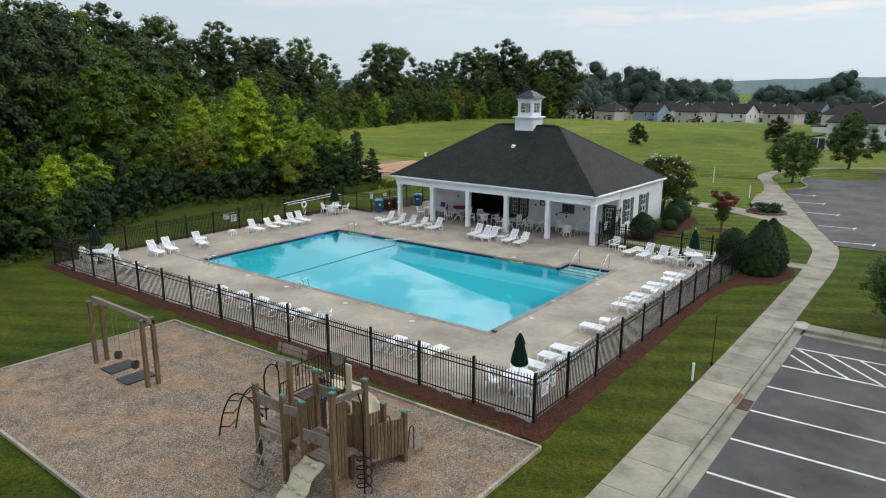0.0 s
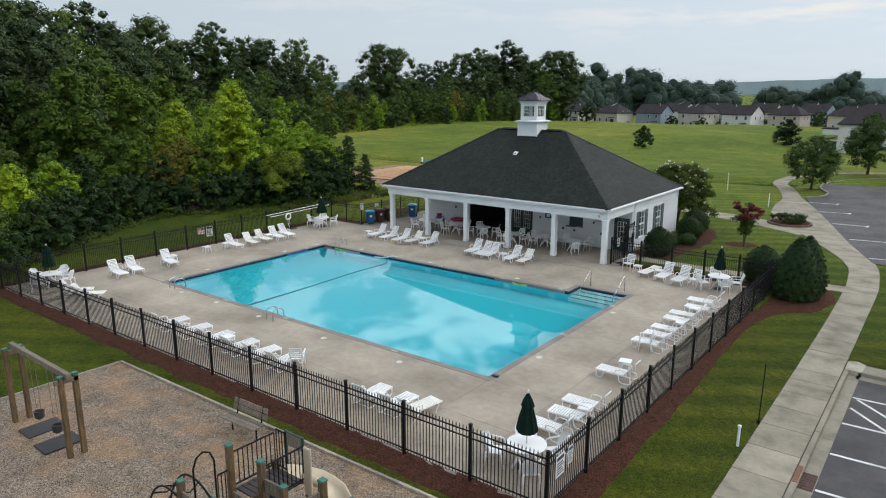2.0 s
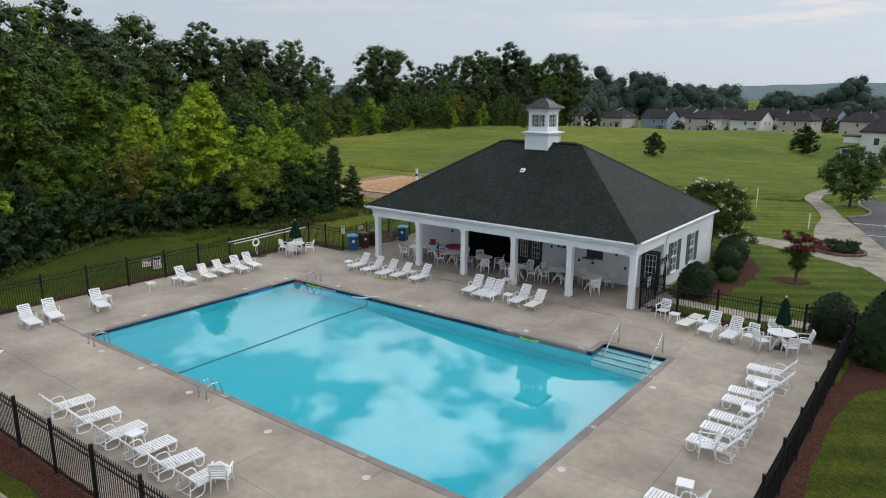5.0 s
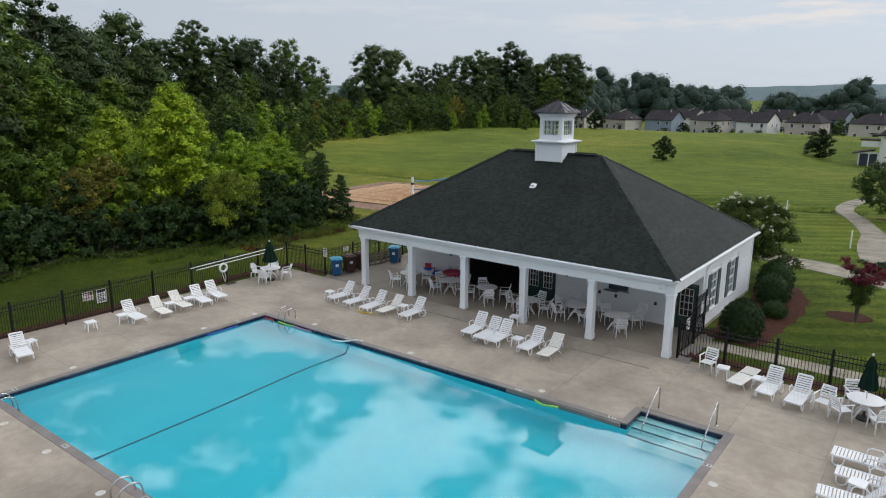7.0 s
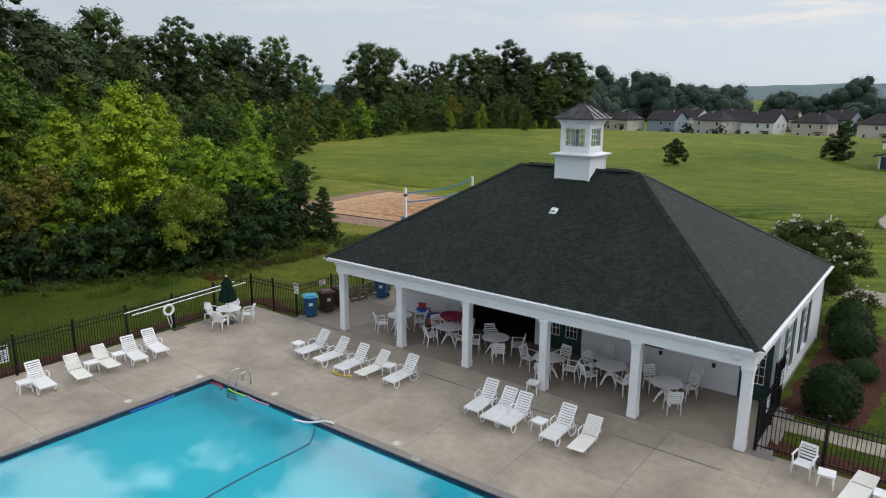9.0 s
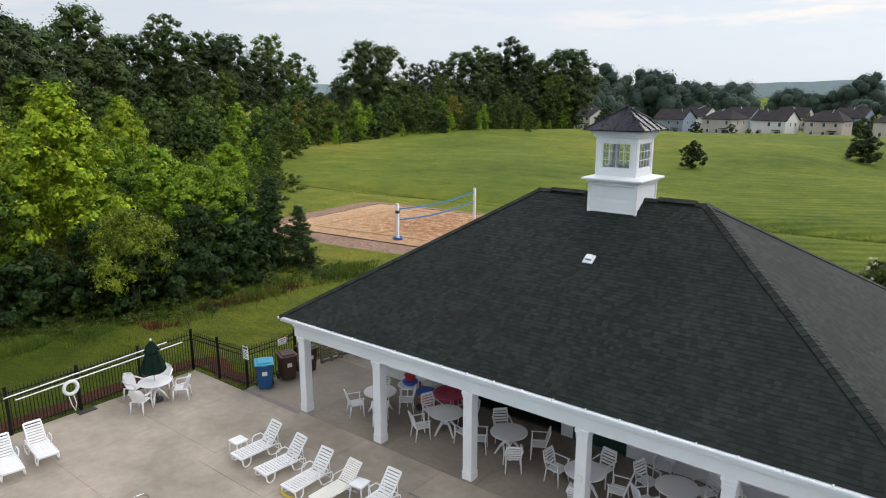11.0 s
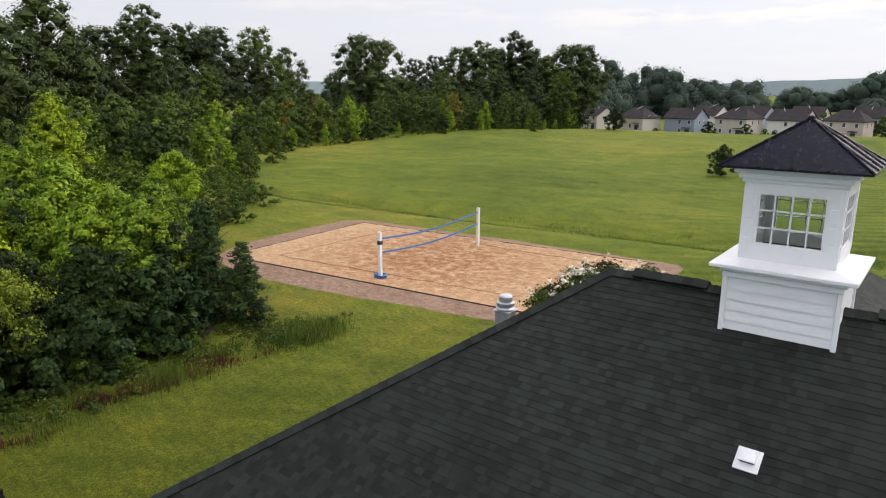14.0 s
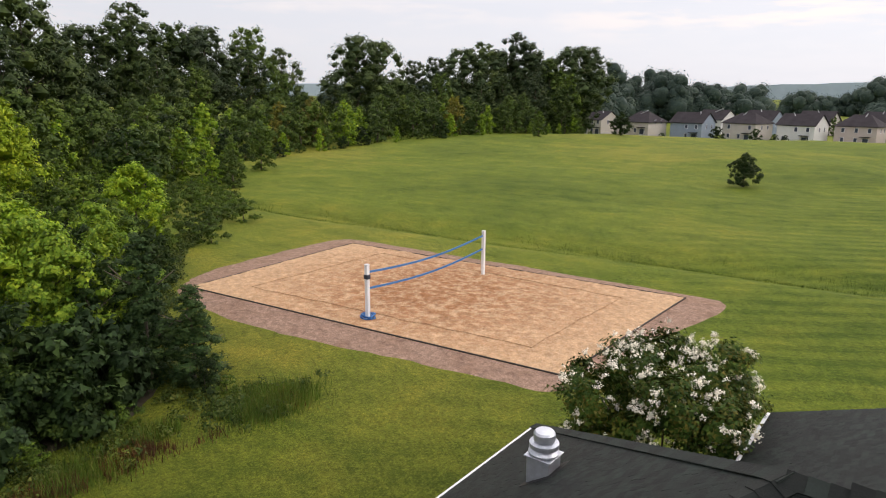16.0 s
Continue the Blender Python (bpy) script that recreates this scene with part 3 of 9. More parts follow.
def smooth_line(pts, step):
    """Points every step metres along a rounded line through pts (x, y, and whatever else is given)."""
    a = np.array(pts, float)
    out = []
    n = len(a)
    for i in range(n - 1):
        p0, p1, p2, p3 = a[max(i - 1, 0)], a[i], a[i + 1], a[min(i + 2, n - 1)]
        k = max(1, int(np.linalg.norm((p2 - p1)[:2]) / step))
        for j in range(k):
            t = j / k
            out.append(0.5 * (2 * p1 + (p2 - p0) * t + (2 * p0 - 5 * p1 + 4 * p2 - p3) * t * t + (3 * p1 - p0 - 3 * p2 + p3) * t ** 3))
    out.append(a[-1])
    return np.array(out)



# ---------------------------------------------------------------- the lie of the land
DECK_Z = 0.0


def pool_south(x):
    """Outer edge of the coping on the play-area side; it runs slightly askew."""
    return -18.5 + 0.0188 * (x + 17.25)


def pool_north(x):
    """Outer edge of the coping on the porch side."""
    return -6.54 + 0.0225 * (x + 17.28)





def land(x, y):
    """Height of the ground."""
    d = math.hypot(x + 8, y + 8)
    far = min(1.0, max(0.0, (d - 34) / 40)) * min(1.0, max(0.0, (math.hypot((x + 33) * 0.7, y - 28) - 13) / 14))
    z = -0.04
    z += far * 0.45 * noise.noise((x * 0.03, y * 0.03, 1.7)) + far * 0.22 * noise.noise((x * 0.09, y * 0.09, 4.1))
    # a shallow drain behind the sand court
    s = y - (43.2 + 0.10 * (x + 32))
    if -75 < x < 10:
        z -= 0.6 * math.exp(-(s / 1.9) ** 2) * min(1, (x + 75) / 15) * min(1, (10 - x) / 20)
    # the hollow by the far bush
    z -= 2.2 * math.exp(-((x + 8) / 14) ** 2 - ((y - 118) / 20) ** 2)
    z += 0.9 * math.exp(-((x + 34) / 22) ** 2 - ((y - 118) / 22) ** 2)
    # the crest, behind which the houses stand lower
    q = math.hypot(x - 8, y + 26)
    if y > 20:
        u = min(1.0, max(0.0, (q - 110) / 80))
        z += 0.85 * u * u * (3 - 2 * u)
        if q > 206:
            z -= min(4.4, 0.085 * (q - 206))
    # a low flat-topped knoll on the meadow, mown round
    z += 0.75 / (1 + math.exp(min(30.0, (math.hypot((x + 21) * 0.9, (y - 104) * 0.6) - 8) * 0.9)))
    # the wood stands a little higher
    w = -46 - x
    if w > 0 and y < 40:
        z += min(2.0, w * 0.03) * min(1.0, (40 - y) / 25)
    return z


def axis(parts):
    out = []
    for a, b, step in parts:
        n = max(1, int(round((b - a) / step)))
        out += [a + (b - a) * k / n for k in range(n)]
    return out + [parts[-1][1]]


def build_ground():
    xs = axis([(-3400, -1200, 550), (-1200, -300, 100), (-300, -120, 15), (-120, -50, 3.5), (-50, -17.2, 1.6), (-17.2, 4.1, 2.1), (4.1, 14.0, 1.65), (14.0, 14.06, 0.06), (14.06, 50, 3), (50, 200, 15), (200, 1200, 120), (1200, 3400, 550)])
    ys = axis([(-3400, -1200, 550), (-1200, -200, 120), (-200, -60, 14), (-60, -18.4, 2), (-18.4, -8.78, 1.6), (-8.78, -8.72, 0.06), (-8.72, -4.8, 1.3), (-4.8, 60, 2), (60, 260, 4), (260, 500, 20), (500, 1200, 100), (1200, 3400, 550)])
    verts, faces = [], []
    for y in ys:
        for x in xs:
            z = land(x, y)
            if x > 14.03 and y < -8.75:
                z = -0.42
            verts.append((x, y, z))
    nx = len(xs)
    for j in range(len(ys) - 1):
        for i in range(nx - 1):
            cx, cy = (xs[i] + xs[i + 1]) / 2, (ys[j] + ys[j + 1]) / 2
            if -17.2 < cx < 4.1 and -18.4 < cy < -4.8:
                continue
            a = j * nx + i
            faces.append((a, a + 1, a + nx + 1, a + nx))
    ob = from_arrays("ground", verts, faces, M_GRASS, smooth=True)
    tagged(ob, "mown green lawn and meadow with yellowish patches", "lawn", kind="structure")


build_ground()


# ---------------------------------------------------------------- pool deck of concrete slabs
deck = thing("pool_deck", label="pale brushed concrete pool deck with saw-cut joints", category="pool deck", kind="structure")
deck_base = bmesh.new()
for x0, x1, y0, y1 in ((-22.9, -17.3, -24.2, -0.3), (-20.05, -17.3, -0.3, 4.0), (4.15, 9.3, -23.7, 0.3), (-17.3, 4.15, -23.7, -18.5), (-17.3, 0.85, -6.5, 4.0), (0.85, 4.15, -4.75, 0.3)):
    box(deck_base, x0, x1, y0, y1, -0.2, -0.014)
part("base", deck_base, M_COPE, deck)


def slab_rows(x0, x1, y0, y1, nx, ny, mat=None):
    for i in range(nx):
        for j in range(ny):
            a, b = x0 + (x1 - x0) * i / nx, x0 + (x1 - x0) * (i + 1) / nx
            c, d = y0 + (y1 - y0) * j / ny, y0 + (y1 - y0) * (j + 1) / ny
            part("slab", box(bmesh.new(), a + 0.004, b - 0.004, c + 0.004, d - 0.004, -0.1, 0.0, 0.003), mat or M_CONC, deck)


DECK_X = [-22.75, -19.9, -17.08, -13.6, -10.1, -6.6, -3.1, 0.4, 3.95, 6.6, 9.25]
for xa, xb in zip(DECK_X, DECK_X[1:]):
    slab_rows(xa, xb, -24.2 + 0.0204 * (xb + 22.55), pool_south(xa) + 0.1, 1, 2)
slab_rows(-23.1, -17.08, -18.38, -6.66, 2, 4)
slab_rows(3.95, 9.25, -18.0, -4.88, 2, 4)
slab_rows(-23.1, -17.08, -6.66, -0.3, 2, 2)
for k in range(6):
    slab_rows(-17.08 + 3.01 * k, -14.07 + 3.01 * k, pool_north(-14.07 + 3.01 * k) - 0.12, -1.5, 1, 2)
slab_rows(0.98, 9.25, -4.88, 0.25, 3, 2)
slab_rows(-17.08, 0.98, -1.5, -0.1, 6, 1)
slab_rows(-20.1, 0.3, -0.1, 3.9, 6, 1, M_CONC_SHADE)
slab_rows(-20.1, -16.9, 3.9, 9.0, 1, 2)

# a narrow grated channel across the deck before the porch, let 4 mm proud into the joint
channel = thing("channel_drain", (-5.6, -1.5, 0), 0, "narrow dark slotted channel drain set in the concrete", "drain")
for k in range(11):
    gb = bmesh.new()
    x0 = -5.5 + k * 1.0
    box(gb, x0 + 0.004, x0 + 0.996, -0.045, -0.030, -0.012, 0.005)
    box(gb, x0 + 0.004, x0 + 0.996, 0.030, 0.045, -0.012, 0.005)
    for i in range(20):
        box(gb, x0 + 0.01 + i * 0.05, x0 + 0.035 + i * 0.05, -0.030, 0.030, -0.012, 0.004)
    part("grate", gb, M_KERB, channel)
part("trough", box(bmesh.new(), -5.5, 5.5, -0.040, 0.040, -0.013, 0.0015), M_INK, channel)

# ---------------------------------------------------------------- the pool
pool = thing("swimming_pool", (0, 0, 0), label="large rectangular swimming pool filled with clear turquoise water", category="swimming pool", kind="structure")
basin = bmesh.new()
jx0, jx1, jy1 = 1.06, 3.73, -5.18        # the bay with the entry steps


def wall_ring(bm, pts, z0, z1):
    n = len(pts)
    lo = [bm.verts.new((x, y, z0)) for x, y in pts]
    hi = [bm.verts.new((x, y, z1)) for x, y in pts]
    for k in range(n):
        bm.faces.new((lo[(k + 1) % n], lo[k], hi[k], hi[(k + 1) % n]))
    return lo, hi


outline = [(-17.25, pool_south(-17.25)), (4.02, pool_south(4.02)), (4.0, -4.9), (0.80, -4.96), (0.80, pool_north(0.8)), (-17.28, pool_north(-17.28))]
plan = [(-16.98, pool_south(-16.98) + 0.27), (3.75, pool_south(3.75) + 0.27), (jx1, jy1), (jx0, jy1 - 0.02), (jx0, pool_north(jx0) - 0.27), (-17.01, pool_north(-17.01) - 0.27)]
lo, hi = wall_ring(basin, plan, -1.45, -0.30)
basin.faces.new(lo)
part("basin", basin, M_PLASTER, pool, "smooth turquoise plaster basin")
band = bmesh.new()
wall_ring(band, plan, -0.30, -0.02)
part("waterline_tiles", band, M_TILE, pool, "dark blue glazed waterline tiles")


def coping_run(a, b, c, d):
    """One straight run, cut into stones, between outer points a-b and inner points d-c."""
    n = max(1, int(round(math.dist(a, b) / 1.2)))
    for k in range(n):
        t0, t1 = k / n + 0.003 / n, (k + 1) / n - 0.003 / n
        q = [tuple(Vector(a).lerp(Vector(b), t0)), tuple(Vector(a).lerp(Vector(b), t1)), tuple(Vector(d).lerp(Vector(c), t1)), tuple(Vector(d).lerp(Vector(c), t0))]
        part("coping_stone", prism(bmesh.new(), q, -0.05, 0.012), M_COPE, pool)


for k in range(6):
    coping_run(outline[k], outline[(k + 1) % 6], plan[(k + 1) % 6], plan[k])
for k in range(3):
    y0, z1 = jy1 - 0.42 * (k + 1), -0.25 - 0.21 * k
    part("entry_step", box(bmesh.new(), jx0 + 0.005, jx1 - 0.005, y0, jy1 - 0.42 * k, -1.44, z1, 0.015), M_STEP, pool, "white plaster entry step under water")
    part("step_nosing", box(bmesh.new(), jx0 + 0.01, jx1 - 0.01, y0 - 0.004, y0 + 0.05, z1 - 0.05, z1 + 0.004), M_TILE, pool, "dark blue tile nosing")
wb = bmesh.new()
wv = [wb.verts.new((x, y, -0.115)) for x, y in plan]
wb.faces.new(wv)
water = part("water", wb, M_WATER, pool, "clear still turquoise water")
water.visible_shadow = False
# the vacuum hose lies across the water
bm = bmesh.new()
tube(bm, [*[tuple(q) for q in smooth_line([(-10.38, -18.0, -0.105), (-10.47, -13.9, -0.108), (-10.66, -10.2, -0.108), (-10.62, -8.2, -0.108), (-10.66, -7.6, -0.106), (-10.9, -7.25, -0.103), (-11.25, -6.86, -0.1)], 0.3)]], 0.028, 6)
hose = part("vacuum_hose", bm, surface("hose_blue_grey", (0.03, 0.11, 0.17), 0.5, var=0.1), None, smooth=True)
tagged(hose, "dark blue vacuum hose floating across the pool", "pool hose")
# depth markers and skimmer lids round the rim
lid_me = mesh_of("skimmer_lid", lathe(bmesh.new(), [(0.13, 0.001), (0.13, 0.008), (0.11, 0.012), (0.02, 0.012)], 20), M_LID)
for x, y in ((-14.6, -18.85), (-11.7, -18.75), (-8.35, -18.78), (-3.9, -18.85), (0.3, -18.8), (4.3, -15.1), (4.3, -8.2), (-17.55, -15.4), (-17.6, -9.7), (-17.5, -7.0), (-14.1, -6.2), (-8.4, -6.1), (-2.35, -5.92)):
    ob = new("skimmer_lid", lid_me)
    ob.matrix_basis = pose(x, y, 0.0)
    tagged(ob, "round white plastic skimmer lid set in the deck", "skimmer lid", "lids round the pool")
mark_me = mesh_of("depth_marker", box(bmesh.new(), -0.13, 0.13, -0.075, 0.075, 0.013, 0.018, 0.002), M_LID)
bar_me = mesh_of("depth_figure", box(bmesh.new(), -0.05, 0.05, -0.05, 0.05, 0.018, 0.020), M_INK)
for x, y in ((-11.6, -18.26), (-7.15, -18.17), (-0.6, -18.05), (3.87, -12.26), (3.87, -7.3), (-17.13, -17.6), (-17.14, -12.9), (-17.14, -8.2), (-11.6, -6.54), (-7.35, -6.45), (-3.05, -6.35), (0.5, -6.27)):
    ob = new("depth_marker", mark_me)
    ob.matrix_basis = pose(x, y, 0.0)
    tagged(ob, "white depth tile with dark figures on the coping", "depth marker", "markers round the pool")
    shared("depth_figure", bar_me, ob, (-0.05, 0, 0), (0, 0, 0), (0.7, 1, 1))
    shared("depth_figure", bar_me, ob, (0.06, 0, 0), (0, 0, 0), (0.5, 1, 1))


def ladder(x, y, yaw):
    t = thing("pool_ladder", (x, y, 0), yaw, "polished steel pool ladder with two hooped grab rails", "pool ladder", "ladders")
    for s in (-0.23, 0.23):
        pts = [(s, 0.34, 0.0), (s, 0.34, 0.30)] + [(s, 0.34 - 0.30 * (1 - math.cos(a)), 0.30 + 0.22 * math.sin(a)) for a in (0.4, 0.8, 1.2, 1.6, 2.0, 2.4, 2.8)] + [(s, -0.30, 0.1), (s, -0.36, -0.6), (s, -0.34, -1.0)]
        part("grab_rail", tube(bmesh.new(), pts, 0.024, 8), M_STEEL, t, smooth=True)
    for z in (-0.3, -0.6, -0.9):
        part("tread", box(bmesh.new(), -0.27, 0.27, -0.4, -0.3, z, z + 0.03, 0.004), M_STEEL, t)
    for s in (-0.27, 0.27):
        part("flange", lathe(bmesh.new(), [(0.06, 0.0), (0.06, 0.015), (0.03, 0.03)], 12, Matrix.Translation((s, 0.34, 0.001))), M_STEEL, t)


ladder(-15.6, -18.43, 180)
ladder(-7.55, -18.43, 180)
ladder(-15.75, -6.5, 0)


def step_rail(x):
    t = thing("step_handrail", (x, 0, 0), 0, "polished steel handrail at the pool steps", "handrail", "step rails")
    pts = [(0, -4.69, 0.0), (0, -4.69, 0.70), (0, -4.72, 0.80), (0, -4.80, 0.84), (0, -4.94, 0.79), (0, -6.02, 0.02), (0, -6.13, -0.10), (0, -6.15, -0.5)]
    part("rail", tube(bmesh.new(), pts, 0.024, 8), M_STEEL, t, smooth=True)
    part("flange", lathe(bmesh.new(), [(0.06, 0.0), (0.06, 0.015), (0.03, 0.03)], 12, Matrix.Translation((0, -4.69, 0.001))), M_STEEL, t)


step_rail(1.47)
step_rail(3.36)

# ---------------------------------------------------------------- sidewalk, kerbs and car park
walkway = thing("pavement", label="pale concrete pavement of broom-finished slabs", category="pavement", kind="structure")
main_line = smooth_line([(13.15, -46, 1.42), (13.15, -30, 1.42), (13.15, -10, 1.42), (13.1, -2, 1.42), (13.0, 4, 1.5), (12.75, 7, 1.5), (12.1, 10.2, 1.7), (9.7, 16.2, 2.5), (7.8, 20.5, 3.4), (6.1, 25, 4.2), (4.7, 30.5, 3.2), (3.7, 35, 1.8), (1.9, 41.5, 1.6), (0.0, 47.5, 1.5), (0.6, 54, 1.6), (3.2, 60, 1.6), (9, 65.5, 1.6), (20, 71, 1.6), (40, 78, 1.6), (80, 86, 1.6)], 1.52)
side_line = smooth_line([(8.2, 17.6, 2.2), (5.2, 19.6, 2.4), (1.8, 21.2, 2.6), (-1.8, 21.9, 1.6), (-6, 21.2, 1.5), (-11, 19.5, 1.5)], 1.52)
gate_line = smooth_line([(0.35, 2.75, 1.0), (6, 2.75, 1.0), (12.3, 2.95, 1.2)], 1.3)


def slab_path(line, z, thing_ob):
    p = line[:, :2]
    d = np.gradient(p, axis=0)
    nrm = np.stack([-d[:, 1], d[:, 0]], 1) / np.linalg.norm(d, axis=1)[:, None]
    lft, rgt = p + nrm * line[:, 2:3] / 2, p - nrm * line[:, 2:3] / 2
    for k in range(len(p) - 1):
        e = 0.008
        a, b, c, f = rgt[k] * (1 - e) + rgt[k + 1] * e, rgt[k + 1] * (1 - e) + rgt[k] * e, lft[k + 1] * (1 - e) + lft[k] * e, lft[k] * (1 - e) + lft[k + 1] * e
        zz = z + max(0.0, land(*p[k]) + 0.04)
        part("slab", prism(bmesh.new(), [tuple(a), tuple(b), tuple(c), tuple(f)], zz - 0.25, zz), M_WALK, thing_ob)


slab_path(main_line, 0.0, walkway)
slab_path(side_line, -0.004, walkway)
slab_path(gate_line, -0.008, walkway)

road = thing("parking_lot", label="dark grey asphalt car park with worn white bay lines", category="car park", kind="structure")
part("asphalt", box(bmesh.new(), 14.42, 60, -70, -9.2, -0.40, -0.15), M_ASPH, road)


def line_piece(x0, y0, x1, y1, w=0.1, z=-0.15, on=road):
    d = Vector((x1 - x0, y1 - y0)).normalized()
    s = Vector((-d.y, d.x)) * w / 2
    part("bay_line", prism(bmesh.new(), [(x0 + s.x, y0 + s.y), (x0 - s.x, y0 - s.y), (x1 - s.x, y1 - s.y), (x1 + s.x, y1 + s.y)], z - 0.01, z + 0.005), M_LINE, on)


for k in range(9):
    y = -11.25 - 2.33 * k
    line_piece(14.45, y, 19.7, y + 0.32)
for x0, y0, x1, y1 in ((14.5, -12.2, 15.7, -13.45), (14.6, -11.35, 16.65, -13.38), (15.65, -11.2, 17.7, -13.28), (16.75, -11.15, 18.6, -13.1), (17.8, -11.1, 19.6, -13.0)):
    line_piece(x0, y0, x1, y1)
kerb = thing("kerb", label="pale concrete kerb and gutter with a small step", category="kerb", kind="structure")
y = -9.0
while y > -66:
    nxt = y - 3.0
    part("kerb_stone", box(bmesh.new(), 13.88, 14.04, nxt + 0.01, y - 0.01, -0.35, 0.005, 0.03), M_KERB, kerb)
    part("gutter_pan", box(bmesh.new(), 14.04, 14.43, nxt + 0.008, y - 0.008, -0.35, -0.142, 0.01), M_KERB, kerb)
    y = nxt
x = 14.3
while x < 58:
    part("kerb_stone", box(bmesh.new(), x + 0.01, x + 2.99, -9.05, -8.85, -0.35, 0.01, 0.03), M_KERB, kerb)
    part("gutter_pan", box(bmesh.new(), x + 0.008, x + 2.99, -9.45, -9.05, -0.35, -0.142, 0.01), M_KERB, kerb)
    part("paver", box(bmesh.new(), x + 0.01, x + 1.49, -8.84, -8.2, -0.2, 0.0, 0.01), M_KERB, kerb)
    part("paver", box(bmesh.new(), x + 1.51, x + 2.99, -8.84, -8.2, -0.2, 0.0, 0.01), M_KERB, kerb)
    x += 3.0
bm = bmesh.new()
prism(bm, [(13.9, -9.05), (14.45, -9.05), (14.5, -8.2), (14.2, -7.95), (13.9, -8.1)], -0.2, 0.015)
part("ramp_corner", bm, surface("worn_ramp", (0.42, 0.38, 0.30), 0.85, var=0.3, big=1.2, fine=9, bump=0.2, dark=(0.26, 0.22, 0.17)), kerb, "worn pale corner of the kerb")
drain = thing("storm_drain", (14.22, -17.95, -0.141), 0, "rusty iron storm drain grate set in the gutter", "drain")
part("frame", box(bmesh.new(), -0.19, 0.19, -0.48, 0.48, -0.03, 0.004), M_RUST, drain)
for k in range(7):
    part("bar", box(bmesh.new(), -0.17, 0.17, -0.42 + k * 0.135, -0.36 + k * 0.135, 0.004, 0.016), M_RUST, drain)
part("hood", box(bmesh.new(), -0.32, -0.19, -0.5, 0.5, 0.0, 0.16, 0.02), surface("drain_hood", (0.19, 0.08, 0.05), 0.8, var=0.2), drain)

# the second car park beyond the pavement
lot = thing("road", label="dark asphalt turning loop and car park with white bays", category="road", kind="structure")
lot_plan = [(12.85, 10.2), (60, 10.2), (60, 70), (30, 67), (16, 62.5), (8.6, 57.5), (5.2, 52), (4.3, 48), (4.6, 44.2), (5.9, 40.5), (5.6, 37.5), (4.6, 36.2), (6.4, 30.2), (8.35, 24.1), (10.85, 15.9)]
part("asphalt", prism(bmesh.new(), lot_plan, -0.2, 0.004), M_ASPH, lot)
for x0, y0, x1, y1 in ((5.4, 33.5, 7.6, 33.8), (7.0, 28.5, 9.2, 28.9), (8.8, 23.0, 11.1, 23.3), (10.7, 17.2, 13.0, 17.6), (12.5, 11.6, 14.8, 12.0)):
    line_piece(x0, y0, x1, y1, 0.12, 0.004, lot)
    line_piece(x1 + 0.10, y1 + 0.42, x1 + 0.04, y1 - 0.38, 0.12, 0.004, lot)
kl = smooth_line([(30, 67, 0), (16, 62.5, 0), (8.6, 57.5, 0), (5.2, 52, 0), (4.3, 48, 0), (4.6, 44.2, 0), (5.9, 40.5, 0), (5.6, 37.5, 0), (4.6, 36.2, 0)], 1.2)
for k in range(len(kl) - 1):
    a, b = Vector(kl[k][:2]), Vector(kl[k + 1][:2])
    s = Vector((-(b - a).y, (b - a).x)).normalized() * 0.09
    part("kerb_stone", prism(bmesh.new(), [tuple(a - s), tuple(b - s), tuple(b + s), tuple(a + s)], -0.2, 0.13), M_KERB, kerb)
isl = smooth_line([(15.5, 48, 0), (13.6, 50.5, 0), (14.2, 53.6, 0), (18, 55.5, 0), (24, 56, 0), (40, 56, 0)], 1.2)
part("island_lawn", prism(bmesh.new(), [(p[0], p[1]) for p in isl[::-1]] + [(15.5, 48), (40, 40)], -0.1, 0.11), M_GRASS, lot, "grassed traffic island")
for k in range(len(isl) - 1):
    a, b = Vector(isl[k][:2]), Vector(isl[k + 1][:2])
    s = Vector((-(b - a).y, (b - a).x)).normalized() * 0.09
    part("kerb_stone", prism(bmesh.new(), [tuple(a + s), tuple(b + s), tuple(b - s), tuple(a - s)][::-1], -0.2, 0.13), M_KERB, kerb)


# ---------------------------------------------------------------- mulch beds
def bed(name, line, label, z=0.03):
    """A loose bed along a line of (x, y, half width), with a ragged edge and a rough crown."""
    p = smooth_line(line, 0.35)
    d = np.gradient(p[:, :2], axis=0)
    nrm = np.stack([-d[:, 1], d[:, 0]], 1) / np.linalg.norm(d, axis=1)[:, None]
    verts, faces = [], []
    cols = 7
    for k in range(len(p)):
        for c in range(cols):
            u = -1 + 2 * c / (cols - 1)
            rag = 1 + (0.34 * noise.noise((p[k][0] * 0.7, p[k][1] * 0.7, u * 3)) + 0.1 * noise.noise((p[k][0] * 4, p[k][1] * 4, u)) if abs(u) == 1 else 0)
            q = p[k][:2] + nrm[k] * u * p[k][2] * rag
            zz = land(*q) - 0.015 if abs(u) == 1 else land(*q) + z + 0.025 * noise.noise((q[0] * 5, q[1] * 5, 0.3))
            verts.append((q[0], q[1], zz))
    for k in range(len(p) - 1):
        for c in range(cols - 1):
            a = k * cols + c
            faces.append((a, a + cols, a + cols + 1, a + 1)[::-1])
    return tagged(from_arrays(name, verts, faces, M_MULCH, smooth=True), label, "mulch bed", kind="structure")


bed("mulch_bed", [(-22.9, -24.45, 0.55), (-10, -24.25, 0.6), (4, -24.0, 0.66), (8.0, -23.98, 0.68), (9.7, -24.02, 0.6), (10.1, -23.95, 0.35)], "red-brown bark mulch bed along the pool fence")
